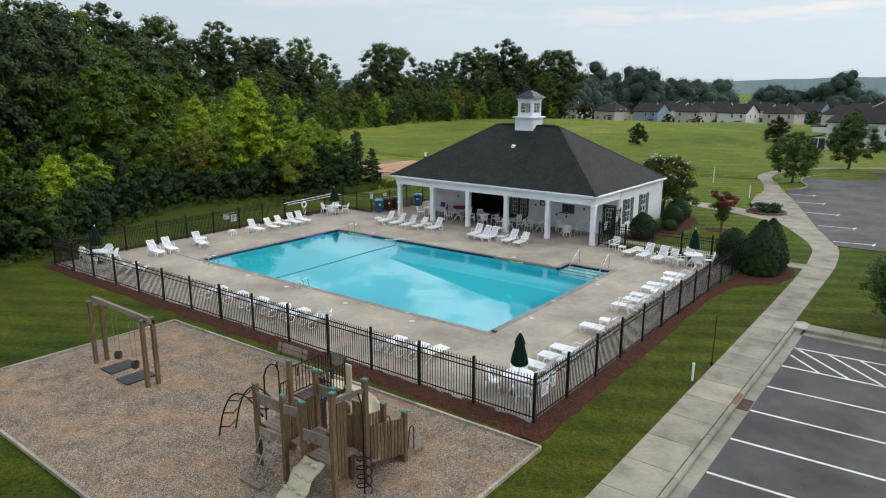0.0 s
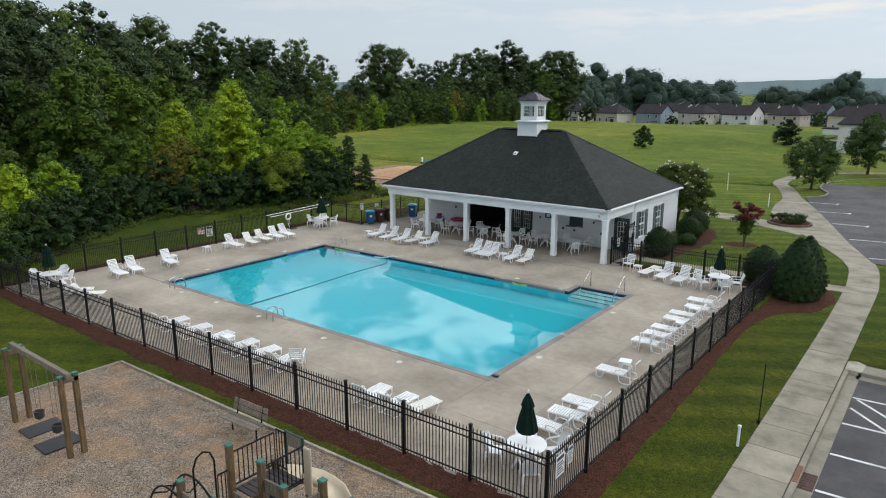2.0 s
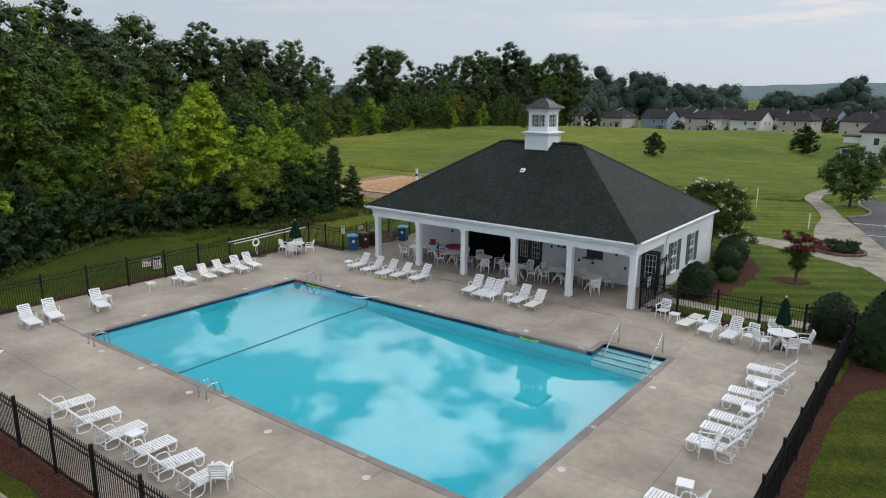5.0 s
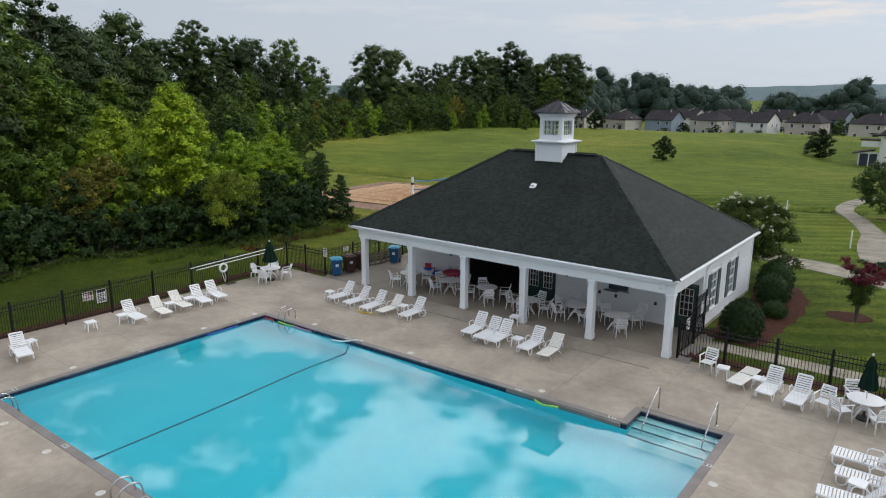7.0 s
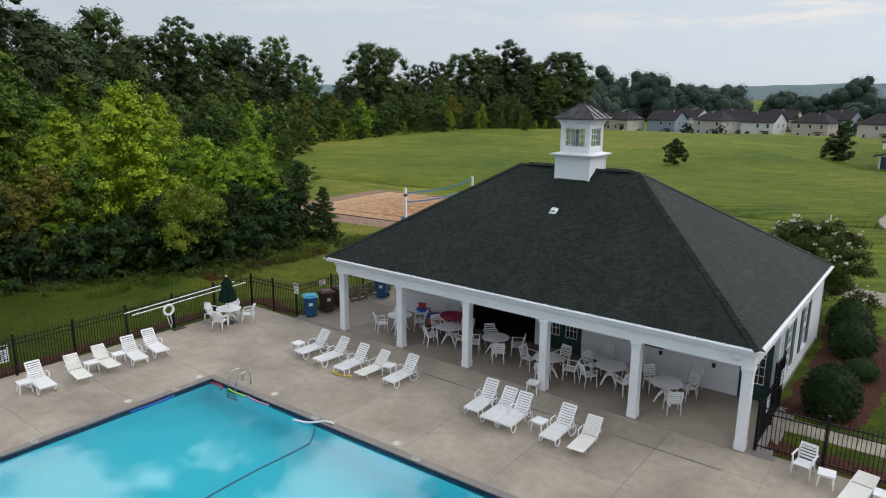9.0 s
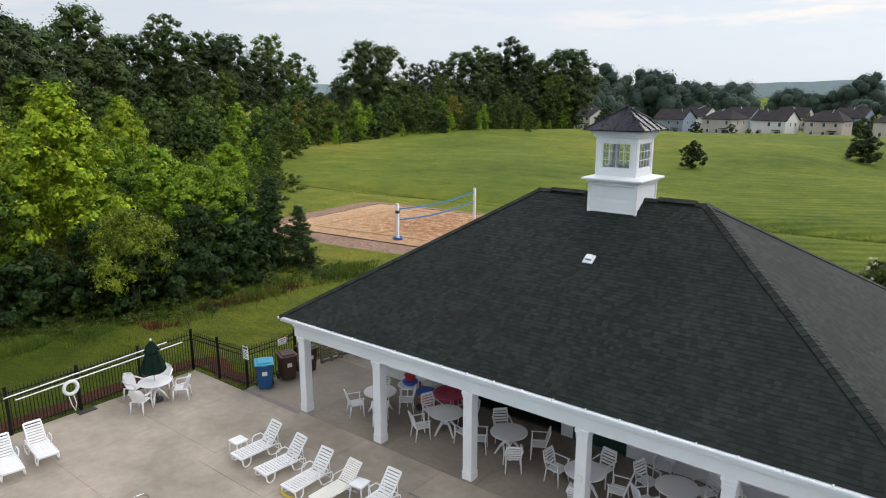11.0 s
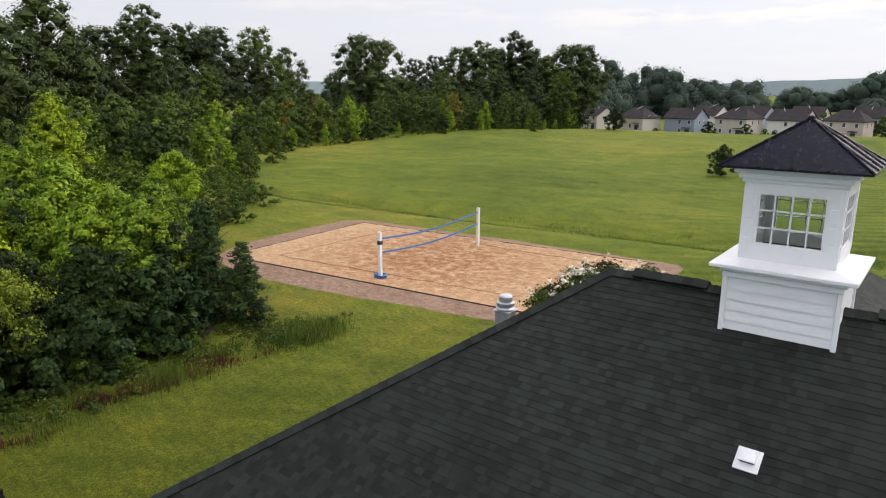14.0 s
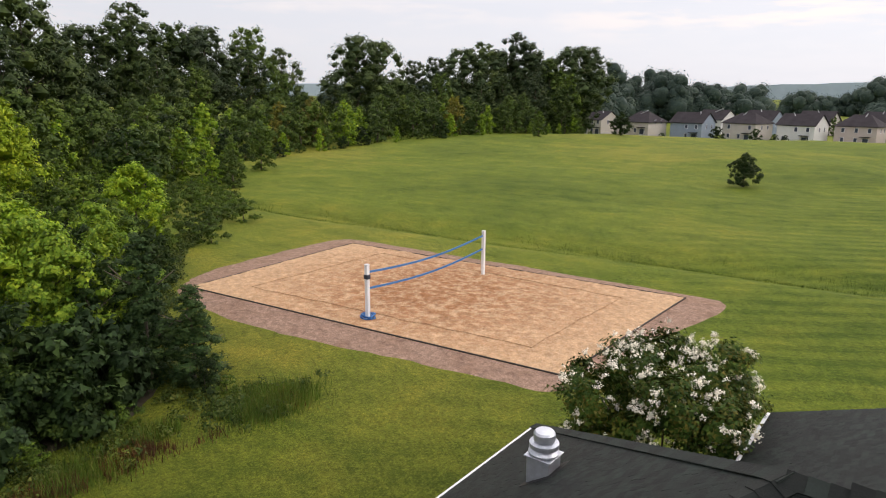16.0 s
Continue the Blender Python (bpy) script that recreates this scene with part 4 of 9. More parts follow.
bed("mulch_bed", [(9.75, -24.6, 0.35), (9.74, -24.1, 0.5), (9.68, -22.5, 0.46), (9.62, -15, 0.42), (9.5, -8, 0.36), (9.72, -4.6, 0.46), (10.2, -2.7, 0.8), (10.85, -0.9, 1.5), (10.95, 1.0, 1.35), (10.8, 2.2, 0.8)], "red-brown bark mulch bed along the fence beside the walk", 0.038)
bed("mulch_bed", [(-23.3, -24.2, 0.5), (-23.7, -12, 0.5), (-23.9, -0.2, 0.5), (-22, 0.3, 0.45), (-20.6, 0.4, 0.4)], "red-brown bark mulch bed along the fence")
bed("mulch_bed", [(0.6, 1.0, 0.55), (3.5, 1.0, 0.5), (6.5, 1.05, 0.5), (8.9, 1.3, 0.9)], "red-brown mulch bed behind the fence")
bed("mulch_bed", [(1.5, 3.6, 1.3), (1.7, 6.5, 1.5), (1.9, 10, 1.6), (1.4, 13.6, 1.4), (0.6, 15.0, 0.8)], "red-brown mulch bed beside the pool house")
bed("mulch_bed", [(4.1, 10.9, 0.3), (4.5, 10.9, 0.85), (5.1, 10.9, 1.0), (5.7, 10.9, 0.85), (6.1, 10.9, 0.3)], "round mulch ring under a small tree")
bed("mulch_bed", [(17.2, -6.6, 0.3), (17.9, -6.6, 1.0), (18.8, -6.5, 1.2), (19.8, -6.4, 0.9)], "mulch ring under a roadside tree")
bed("mulch_bed", [(3.0, 43.4, 0.2), (3.5, 43.4, 0.6), (4.1, 43.4, 0.6), (4.6, 43.4, 0.2)], "mulch ring under a roadside tree")

# ---------------------------------------------------------------- play area
play = thing("play_area", label="gravelled play area framed by pale timber edging", category="play area", kind="structure")
nxg, nyg = 46, 26
verts, faces = [], []
for j in range(nyg + 1):
    for i in range(nxg + 1):
        u, v = i / nxg, j / nyg
        x = (-8.0 * (1 - u) + 10.3 * u)
        y = (-25.4 * (1 - u) - 24.9 * u) * (1 - v) + (-34.05) * v
        verts.append((x, y, 0.0 + 0.035 * noise.noise((x * 0.8, y * 0.8, 3)) + 0.012 * noise.noise((x * 5, y * 5, 2))))
for j in range(nyg):
    for i in range(nxg):
        a = j * (nxg + 1) + i
        faces.append((a, a + nxg + 1, a + nxg + 2, a + 1))
from_arrays("gravel", verts, faces, M_GRAVEL, play, smooth=True)
for a, b in (((-8.05, -25.38), (10.33, -24.85)), ((10.33, -24.85), (10.38, -34.1)), ((10.38, -34.1), (-8.1, -34.1)), ((-8.1, -34.1), (-8.05, -25.38))):
    n = int(math.dist(a, b) / 2.4) + 1
    for k in range(n):
        p, q = Vector(a).lerp(Vector(b), k / n), Vector(a).lerp(Vector(b), (k + 1) / n)
        s = Vector((-(q - p).y, (q - p).x)).normalized() * 0.042
        e = (q - p).normalized() * 0.006
        part("edging_board", prism(bmesh.new(), [tuple(p + e - s), tuple(q - e - s), tuple(q - e + s), tuple(p + e + s)], -0.15, 0.07), M_EDGE, play)

# ---------------------------------------------------------------- sand court
court = thing("sand_court", label="volleyball court of orange sand with dark timber edging", category="volleyball court", kind="structure")
C_SW, C_SE, C_NE, C_NW = Vector((-43.8, 19.95)), Vector((-21.9, 22.1)), Vector((-21.6, 35.3)), Vector((-44.8, 33.5))


def on_court(u, v):
    return C_SW.lerp(C_SE, u).lerp(C_NW.lerp(C_NE, u), v)


nxg, nyg = 150, 90
verts, faces = [], []
for j in range(nyg + 1):
    for i in range(nxg + 1):
        x, y = on_court(i / nxg, j / nyg)
        dx = max(0, abs(x + 33) - 9) + max(0, abs(y - 28) - 4.5)
        trod = noise.noise((x * 2.2, y * 2.2, 5)) + 0.6 * noise.noise((x * 5.1, y * 5.1, 8))
        z = 0.09 + 0.03 * noise.noise((x * 0.9, y * 0.9, 0)) + (0.012 + 0.038 * math.exp(-dx * 0.4)) * trod
        verts.append((x, y, z))
for j in range(nyg):
    for i in range(nxg):
        a = j * (nxg + 1) + i
        faces.append((a, a + 1, a + nxg + 2, a + nxg + 1))
from_arrays("sand", verts, faces, M_SAND, court, smooth=True)
edge_plan = [tuple(p) for p in (C_SW, C_SE, C_NE, C_NW)]
for k in range(4):
    a, b = edge_plan[k], edge_plan[(k + 1) % 4]
    n = int(math.dist(a, b) / 3)
    for i in range(n):
        p, q = Vector(a).lerp(Vector(b), i / n), Vector(a).lerp(Vector(b), (i + 1) / n)
        s = Vector((-(q - p).y, (q - p).x)).normalized() * 0.03
        e = (q - p).normalized() * 0.01
        part("edging_board", prism(bmesh.new(), [tuple(p + e - s), tuple(q - e - s), tuple(q - e + s), tuple(p + e + s)], -0.2, 0.115 if k < 2 else 0.105), M_TIMBER_DARK, court)
# the bare earth round it, with a bank on the pool side
ring_o = smooth_line([(-46.0, 21.0, 0), (-43.6, 18.9, 0), (-41, 18.2, 0), (-37.2, 17.9, 0), (-34.2, 18.2, 0), (-31.5, 18.6, 0), (-28.3, 19.3, 0), (-24.3, 20.0, 0), (-21.6, 20.6, 0), (-20.6, 24, 0), (-20.2, 29, 0), (-19.4, 32.8, 0), (-19.0, 35.0, 0), (-20.0, 36.3, 0), (-25, 36.4, 0), (-32.1, 36.1, 0), (-39.7, 35.6, 0), (-45.5, 35.2, 0), (-47.2, 33.8, 0), (-47.4, 28.8, 0), (-46.8, 23.7, 0), (-46.0, 21.0, 0)], 0.6)


def court_rim(x, y):
    """The nearest point of the court's edge."""
    best = None
    for a, b in ((C_SW, C_SE), (C_SE, C_NE), (C_NE, C_NW), (C_NW, C_SW)):
        p = Vector((x, y))
        t = min(1.0, max(0.0, (p - a).dot(b - a) / (b - a).length_squared))
        q = a.lerp(b, t)
        if best is None or (q - p).length < best[0]:
            best = ((q - p).length, q)
    return best[1]


verts, faces = [], []
for p in ring_o:
    w = 0.22 * noise.noise((p[0] * 0.7, p[1] * 0.7, 9)) + 0.12 * noise.noise((p[0] * 2.4, p[1] * 2.4, 4))
    x, y = p[0] + w, p[1] + w
    ixx, iyy = court_rim(x, y)
    for f, z in ((0.0, land(x, y) - 0.02), (0.45, 0.0), (1.0, 0.06)):
        verts.append((x + (ixx - x) * f, y + (iyy - y) * f, z))
for k in range(len(ring_o) - 1):
    for c in range(2):
        a = k * 3 + c
        faces.append((a, a + 3, a + 4, a + 1))
from_arrays("bare_earth", verts, faces, M_DIRT, court, smooth=True)


def net_post(x, y, mat, label):
    t = thing("net_post", (x, y, 0.05), 0, label, "net post", "volleyball posts")
    part("post", box(bmesh.new(), -0.09, 0.09, -0.09, 0.09, 0, 2.66, 0.012), M_WHITE, t)
    part("cap", box(bmesh.new(), -0.10, 0.10, -0.10, 0.10, 2.66, 2.70, 0.01), M_WHITE, t)
    return t


np1 = net_post(-32.46, 22.3, M_WHITE, "square white net post with blue rope at its foot")
net_post(-32.7, 32.4, M_WHITE, "square white net post standing in the sand")
bm = bmesh.new()
for k in range(5):
    r = 0.26 + 0.05 * math.sin(k * 2.1)
    tube(bm, [(r * math.cos(a) * 1.2 + 0.05 * math.sin(3 * a + k), r * math.sin(a) + 0.04 * math.cos(2 * a + k), 0.05 + 0.04 * k + 0.02 * math.sin(2 * a)) for a in np.linspace(0, math.tau, 15)[:-1]], 0.035, 6, closed=True)
part("rope_coil", bm, M_NETBLUE, np1, "coil of blue rope")
part("winch_box", box(bmesh.new(), -0.13, 0.13, -0.12, 0.12, 1.98, 2.2, 0.02), M_INK, np1, "black winch box")
net = thing("volleyball_net", (0, 0, 0), 0, "sagging volleyball net with blue top and bottom tapes", "net")
for z0, nm in ((2.30, "top_tape"), (1.50, "bottom_tape")):
    bm = bmesh.new()
    prev = None
    for k in range(25):
        t = k / 24
        x, y = -32.46 - 0.24 * t, 22.4 + 9.9 * t
        z = z0 + 0.05 - 0.28 * math.sin(math.pi * t) + 0.1 * t
        cur = [bm.verts.new((x + dx, y, z + dz)) for dx, dz in ((-0.015, -0.05), (0.015, -0.05), (0.015, 0.05), (-0.015, 0.05))]
        if prev:
            for i in range(4):
                bm.faces.new((prev[i], prev[(i + 1) % 4], cur[(i + 1) % 4], cur[i]))
        prev = cur
    part(nm, bm, M_NETBLUE, net)
# rope lines laid on the sand
ROPE = [Vector((-41.1, 22.0)), Vector((-24.4, 23.8)), Vector((-24.2, 33.0)), Vector((-40.9, 32.4))]
for e in range(4):
    bm = bmesh.new()
    n = 40
    prev = None
    for k in range(n + 1):
        a = Vector((*ROPE[e].lerp(ROPE[(e + 1) % 4], k / n), 0.13))
        a += Vector((noise.noise(a * 0.9) * 0.2, noise.noise(a * 1.1) * 0.2, 0.012 * noise.noise(a * 2.0)))
        cur = a
        if prev is not None:
            tube(bm, [prev, cur], 0.018, 5, caps=False)
        prev = cur
    part("boundary_rope", bm, M_SAND, court, "sandy boundary rope half buried")

# ---------------------------------------------------------------- pool house
EZ, RY, RZ = 3.37, 6.3, 7.40                 # eave height, ridge line, ridge height
EX0, EX1, EY0, EY1 = -17.68, 0.30, -0.30, 12.5
RX0, RX1 = -11.75, -6.2
WX0, WX1, WY0, WY1 = -16.95, 0.08, 3.9, 12.15
house = thing("pool_house", (0, 0, 0), 0, "white pool house with open porch and dark hip roof", "pool house")


def wall(name, axis_is_x, at, a, b, z0, z1, holes, thick, material, parent=None):
    """A wall with real openings. axis_is_x: it runs along x at y = at. holes: (from, to, sill, head)."""
    cuts = sorted({a, b, *[h[0] for h in holes], *[h[1] for h in holes]})
    for u0, u1 in zip(cuts, cuts[1:]):
        mid = (u0 + u1) / 2
        here = sorted([(h[2], h[3]) for h in holes if h[0] < mid < h[1]])
        z = z0
        spans = []
        for s, t in here:
            if s > z:
                spans.append((z, s))
            z = t
        if z < z1:
            spans.append((z, z1))
        for s, t in spans:
            bm = bmesh.new()
            if axis_is_x:
                box(bm, u0, u1, at, at + thick, s, t)
            else:
                box(bm, at, at + thick, u0, u1, s, t)
            part(name, bm, material, parent)


# walls of the closed rooms: the porch wall, the side walls, the back wall
DOOR_E, DOOR_G, OPEN_D = (-1.0, -0.12), (-8.85, -7.25), (-12.7, -9.35)
wall("porch_wall", True, WY0, WX0, WX1, 0, 3.0, [(DOOR_E[0], DOOR_E[1], 0, 2.08), (DOOR_G[0], DOOR_G[1], 0, 2.1), (OPEN_D[0], OPEN_D[1], 0, 2.75)], 0.18, M_SIDING, house)
wall("side_wall", False, WX1 - 0.18, WY0 + 0.18, WY1, 0, 3.3, [(5.1, 6.05, 0.75, 2.5), (8.05, 9.0, 0.75, 2.5)], 0.18, M_SIDING, house)
wall("side_wall", False, WX0, WY0 + 0.18, WY1, 0, 3.3, [], 0.18, M_SIDING, house)
wall("back_wall", True, WY1, WX0, WX1, 0, 3.3, [], 0.18, M_SIDING, house)
# lap boards on the seen side wall
for k in range(17):
    z = 0.12 + k * 0.185
    runs = [(WY0 + 0.12, 4.62), (6.52, 7.57), (9.48, WY1)]
    if z + 0.165 < 0.72 or z > 2.55:
        runs = [(WY0 + 0.12, WY1)]
    for y0, y1 in runs:
        part("lap_board", box(bmesh.new(), WX1, WX1 + 0.018, y0, y1, z, z + 0.165), M_SIDING, house)
for k in range(15):
    z = 0.12 + k * 0.185
    gaps = [g for g in ((OPEN_D[0] - 0.02, OPEN_D[1] + 0.02, 2.75), (DOOR_G[0] - 0.08, DOOR_G[1] + 0.08, 2.18), (DOOR_E[0] - 0.08, DOOR_E[1] + 0.08, 2.18)) if z < g[2]]
    ends = [WX0] + [e for g in gaps for e in g[:2]] + [WX1 - 0.02]
    for x0, x1 in zip(ends[::2], ends[1::2]):
        if x1 - x0 > 0.05:
            part("lap_board", box(bmesh.new(), x0, x1, WY0 - 0.016, WY0 - 0.001, z, z + 0.168), M_SIDING, house)
for y in (WY0, WY1 + 0.06):
    part("corner_board", box(bmesh.new(), WX1 - 0.05, WX1 + 0.04, y - 0.04, y + 0.12, 0, 3.3, 0.006), M_WHITE, house)
part("foundation_strip", box(bmesh.new(), WX1 - 0.02, WX1 + 0.03, WY0 + 0.13, WY1, -0.05, 0.1), M_KERB, house)

# store behind the dark opening; near-black walls stand for its lack of light
room = bmesh.new()
box(room, OPEN_D[0] - 0.1, OPEN_D[0], WY0 + 0.18, 9.5, 0, 2.95)
box(room, OPEN_D[1], OPEN_D[1] + 0.1, WY0 + 0.18, 9.5, 0, 2.95)
box(room, OPEN_D[0], OPEN_D[1], 9.4, 9.5, 0, 2.95)
box(room, OPEN_D[0], OPEN_D[1], WY0 + 0.18, 9.4, -0.1, 0.003)
box(room, OPEN_D[0], OPEN_D[1], WY0 + 0.18, 9.4, 2.85, 2.95)
part("store_room", room, M_UNLIT_ROOM, house, "storage bay with its unlit darkness put into the colour")

tagged(part("ceiling", box(bmesh.new(), EX0 + 0.3, EX1 - 0.3, EY0 + 0.3, WY0, 2.96, 3.02), M_CEIL), "boarded porch ceiling, greyed to dim the porch", "ceiling", kind="structure")
tagged(part("ceiling", box(bmesh.new(), WX0 + 0.18, WX1 - 0.18, WY0 + 0.18, WY1, 3.03, 3.08), M_WHITE), "plain ceiling over the closed rooms", "ceiling", kind="structure")

# porch beams with stepped mouldings
BZ0, BZ1 = 2.68, 3.22


def beam(x0, x1, y0, y1):
    bm = bmesh.new()
    box(bm, x0, x1, y0, y1, BZ0, BZ1)
    part("beam", bm, M_WHITE, house)


beam(-17.3, 0.16, -0.05, 0.26)
beam(-17.3, -16.99, 0.262, WY0 - 0.01)
beam(-0.15, 0.16, 0.262, WY0 - 0.01)
part("moulding", box(bmesh.new(), -17.35, 0.205, -0.10, -0.052, BZ1 - 0.2, BZ1 - 0.02, 0.015), M_WHITE, house)
part("moulding", box(bmesh.new(), 0.162, 0.205, -0.05, WY0 - 0.05, BZ1 - 0.2, BZ1 - 0.02, 0.015), M_WHITE, house)
part("moulding", box(bmesh.new(), -17.35, -17.302, -0.05, WY0 - 0.05, BZ1 - 0.2, BZ1 - 0.02, 0.015), M_WHITE, house)
# soffits, fascias and gutter
for x0, x1, y0, y1 in ((EX0, EX1, EY0, -0.055), (EX0, EX1, WY1 + 0.18, EY1), (EX0, -17.31, -0.05, WY1 + 0.17), (0.21, EX1, -0.05, WY1 + 0.17)):
    part("soffit", box(bmesh.new(), x0 + 0.02, x1 - 0.02, y0 + 0.02, y1, 3.20, 3.225), M_WHITE, house)
for x0, x1, y0, y1 in ((EX0, EX1, EY0, EY0 + 0.025), (EX0, EX1, EY1 - 0.025, EY1), (EX0, EX0 + 0.025, EY0 + 0.03, EY1 - 0.03), (EX1 - 0.025, EX1, EY0 + 0.03, EY1 - 0.03)):
    part("fascia", box(bmesh.new(), x0, x1, y0, y1, 3.19, EZ - 0.01), M_WHITE, house)
gut = bmesh.new()
box(gut, EX1, EX1 + 0.10, EY0, EY1, EZ - 0.13, EZ - 0.025, 0.02)
part("gutter", gut, M_WHITE, house)
gut = bmesh.new()
box(gut, EX0 - 0.10, EX0, EY0, EY1, EZ - 0.13, EZ - 0.025, 0.02)
part("gutter", gut, M_WHITE, house)
part("gutter", box(bmesh.new(), EX0 - 0.08, EX1 + 0.08, EY0 - 0.08, EY0 - 0.003, EZ - 0.1, EZ - 0.02, 0.02), M_WHITE, house)
for k in range(20):
    x = -16.83 + 0.85 * k
    part("gutter_hanger", box(bmesh.new(), x - 0.012, x + 0.012, EY0 - 0.085, EY0 + 0.02, EZ - 0.02, EZ + 0.014, 0.003), M_WHITE, house)
part("downpipe", tube(bmesh.new(), [(EX1 + 0.03, WY0 + 0.1, EZ - 0.1), (WX1 + 0.1, WY0 + 0.1, EZ - 0.45), (WX1 + 0.1, WY0 + 0.1, 0.05)], 0.04, 6), M_WHITE, house)

# porch posts
POST_X = [-17.08 + 0.07 + 3.40 * k for k in range(6)]
for x in POST_X:
    p = part("porch_post", box(bmesh.new(), x - 0.15, x + 0.15, -0.04, 0.26, 0.26, 2.46, 0.012), M_WHITE, house)
    part("plinth", box(bmesh.new(), x - 0.165, x + 0.165, -0.055, 0.275, 0.0, 0.26, 0.012), M_WHITE, p)
    part("capital", box(bmesh.new(), x - 0.165, x + 0.165, -0.055, 0.275, 2.46, 2.56, 0.012), M_WHITE, p)
    part("capital", box(bmesh.new(), x - 0.19, x + 0.19, -0.08, 0.30, 2.562, 2.678, 0.02), M_WHITE, p)
part("junction_box", box(bmesh.new(), POST_X[3] - 0.06, POST_X[3] + 0.06, -0.07, -0.043, 1.25, 1.45, 0.01), M_STRAP, house, "cream weathered control box")


def grid_window(bm_frame, u0, u1, z0, z1, cols, rows, put, bar=0.022, rim=0.05):
    """Frame and glazing bars; put(u0, u1, z0, z1) adds one bar."""
    put(bm_frame, u0, u0 + rim, z0, z1)
    put(bm_frame, u1 - rim, u1, z0, z1)
    put(bm_frame, u0 + rim, u1 - rim, z0, z0 + rim)
    put(bm_frame, u0 + rim, u1 - rim, z1 - rim, z1)
    for k in range(1, cols):
        u = u0 + (u1 - u0) * k / cols
        put(bm_frame, u - bar / 2, u + bar / 2, z0 + rim, z1 - rim)
    for k in range(1, rows):
        z = z0 + (z1 - z0) * k / rows
        put(bm_frame, u0 + rim, u1 - rim, z - bar / 2, z + bar / 2)


def porch_door(u0, u1, leaves, name):
    d = thing(name, ((u0 + u1) / 2, WY0, 0), 0, "dark green panelled door with white-barred glass upper half", "door", kind="structure")
    c = (u0 + u1) / 2
    fr = bmesh.new()
    box(fr, u0 - c - 0.07, u0 - c, -0.03, 0.2, 0, 2.17)
    box(fr, u1 - c, u1 - c + 0.07, -0.03, 0.2, 0, 2.17)
    box(fr, u0 - c, u1 - c, -0.03, 0.2, 2.09, 2.17)
    part("frame", fr, M_GREENDOOR, d)
    w = (u1 - u0) / leaves
    for k in range(leaves):
        a, b = u0 - c + w * k + 0.01, u0 - c + w * (k + 1) - 0.01
        lf = bmesh.new()
        for s in ((a, a + 0.13, 0.02, 2.06), (b - 0.13, b, 0.02, 2.06), (a + 0.13, b - 0.13, 0.02, 0.62), (a + 0.13, b - 0.13, 1.93, 2.06)):
            box(lf, s[0], s[1], 0.02, 0.065, s[2], s[3])
        leaf = part("leaf", lf, M_GREENDOOR, d)
        gb = bmesh.new()
        grid_window(gb, a + 0.13, b - 0.13, 0.62, 1.93, 3, 4, lambda m, p, q, r, s: box(m, p, q, 0.012, 0.05, r, s), 0.02, 0.025)
        part("glazing_bars", gb, M_WHITE, leaf)
        part("pane", box(bmesh.new(), a + 0.14, b - 0.14, 0.03, 0.036, 0.63, 1.92), M_GLASS, leaf)
        # near-black sheet standing for the unlit room behind the glass
        part("dark_behind", box(bmesh.new(), a + 0.1, b - 0.1, 0.14, 0.15, 0.6, 1.95), M_UNLIT_ROOM, leaf)
        part("handle", tube(bmesh.new(), [(b - 0.06, 0.02, 1.0), (b - 0.06, -0.05, 1.0), (b - 0.16, -0.05, 1.0)], 0.012, 6), M_STEEL, leaf)
    # second near-black sheet, full height behind the leaves, for the same darkness
    part("dark_sheet", box(bmesh.new(), u0 - c, u1 - c, 0.066, 0.075, 0.02, 2.06), M_UNLIT_ROOM, d)


porch_door(DOOR_E[0], DOOR_E[1], 1, "door_1")
porch_door(DOOR_G[0], DOOR_G[1], 2, "door_2")


def side_window(y0, y1, z0, z1, name):
    w = thing(name, (WX1, (y0 + y1) / 2, z0), 0, "white sash window between dark grey-green shutters", "window", kind="structure")
    c = (y0 + y1) / 2
    for s0, s1 in ((0.0, (z1 - z0) / 2), ((z1 - z0) / 2, z1 - z0)):
        fb = bmesh.new()
        grid_window(fb, y0 - c, y1 - c, s0, s1, 2, 2, lambda m, p, q, r, s: box(m, -0.06, 0.01, p, q, r, s))
        part("sash", fb, M_WHITE, w)
        part("pane", box(bmesh.new(), -0.035, -0.03, y0 - c + 0.04, y1 - c - 0.04, s0 + 0.04, s1 - 0.04), M_GLASS, w)
    part("blind", box(bmesh.new(), -0.12, -0.11, y0 - c, y1 - c, 0.0, z1 - z0), M_SHUTTER, w, "drawn dark blind")
    part("sill", box(bmesh.new(), -0.02, 0.07, y0 - c - 0.06, y1 - c + 0.06, -0.06, -0.003), M_WHITE, w)
    part("head", box(bmesh.new(), 0.0, 0.05, y0 - c - 0.03, y1 - c + 0.03, z1 - z0 + 0.003, z1 - z0 + 0.1), M_WHITE, w)
    for a in (y0 - c - 0.46, y1 - c + 0.04):
        sb = bmesh.new()
        for q in ((a, a + 0.06, 0, z1 - z0), (a + 0.36, a + 0.42, 0, z1 - z0), (a + 0.06, a + 0.36, 0, 0.08), (a + 0.06, a + 0.36, z1 - z0 - 0.08, z1 - z0), (a + 0.06, a + 0.36, 0.82, 0.9)):
            box(sb, 0.022, 0.055, q[0], q[1], q[2], q[3])
        sh = part("shutter", sb, M_SHUTTER, w, "louvred grey-green shutter")
        lb = bmesh.new()
        for k in range(24):
            z = 0.1 + k * 0.067
            box(lb, 0.024, 0.046, a + 0.06, a + 0.36, z, z + 0.05)
        part("louvres", lb, M_SHUTTER, sh)


side_window(5.1, 6.05, 0.75, 2.5, "window_1")
side_window(8.05, 9.0, 0.75, 2.5, "window_2")

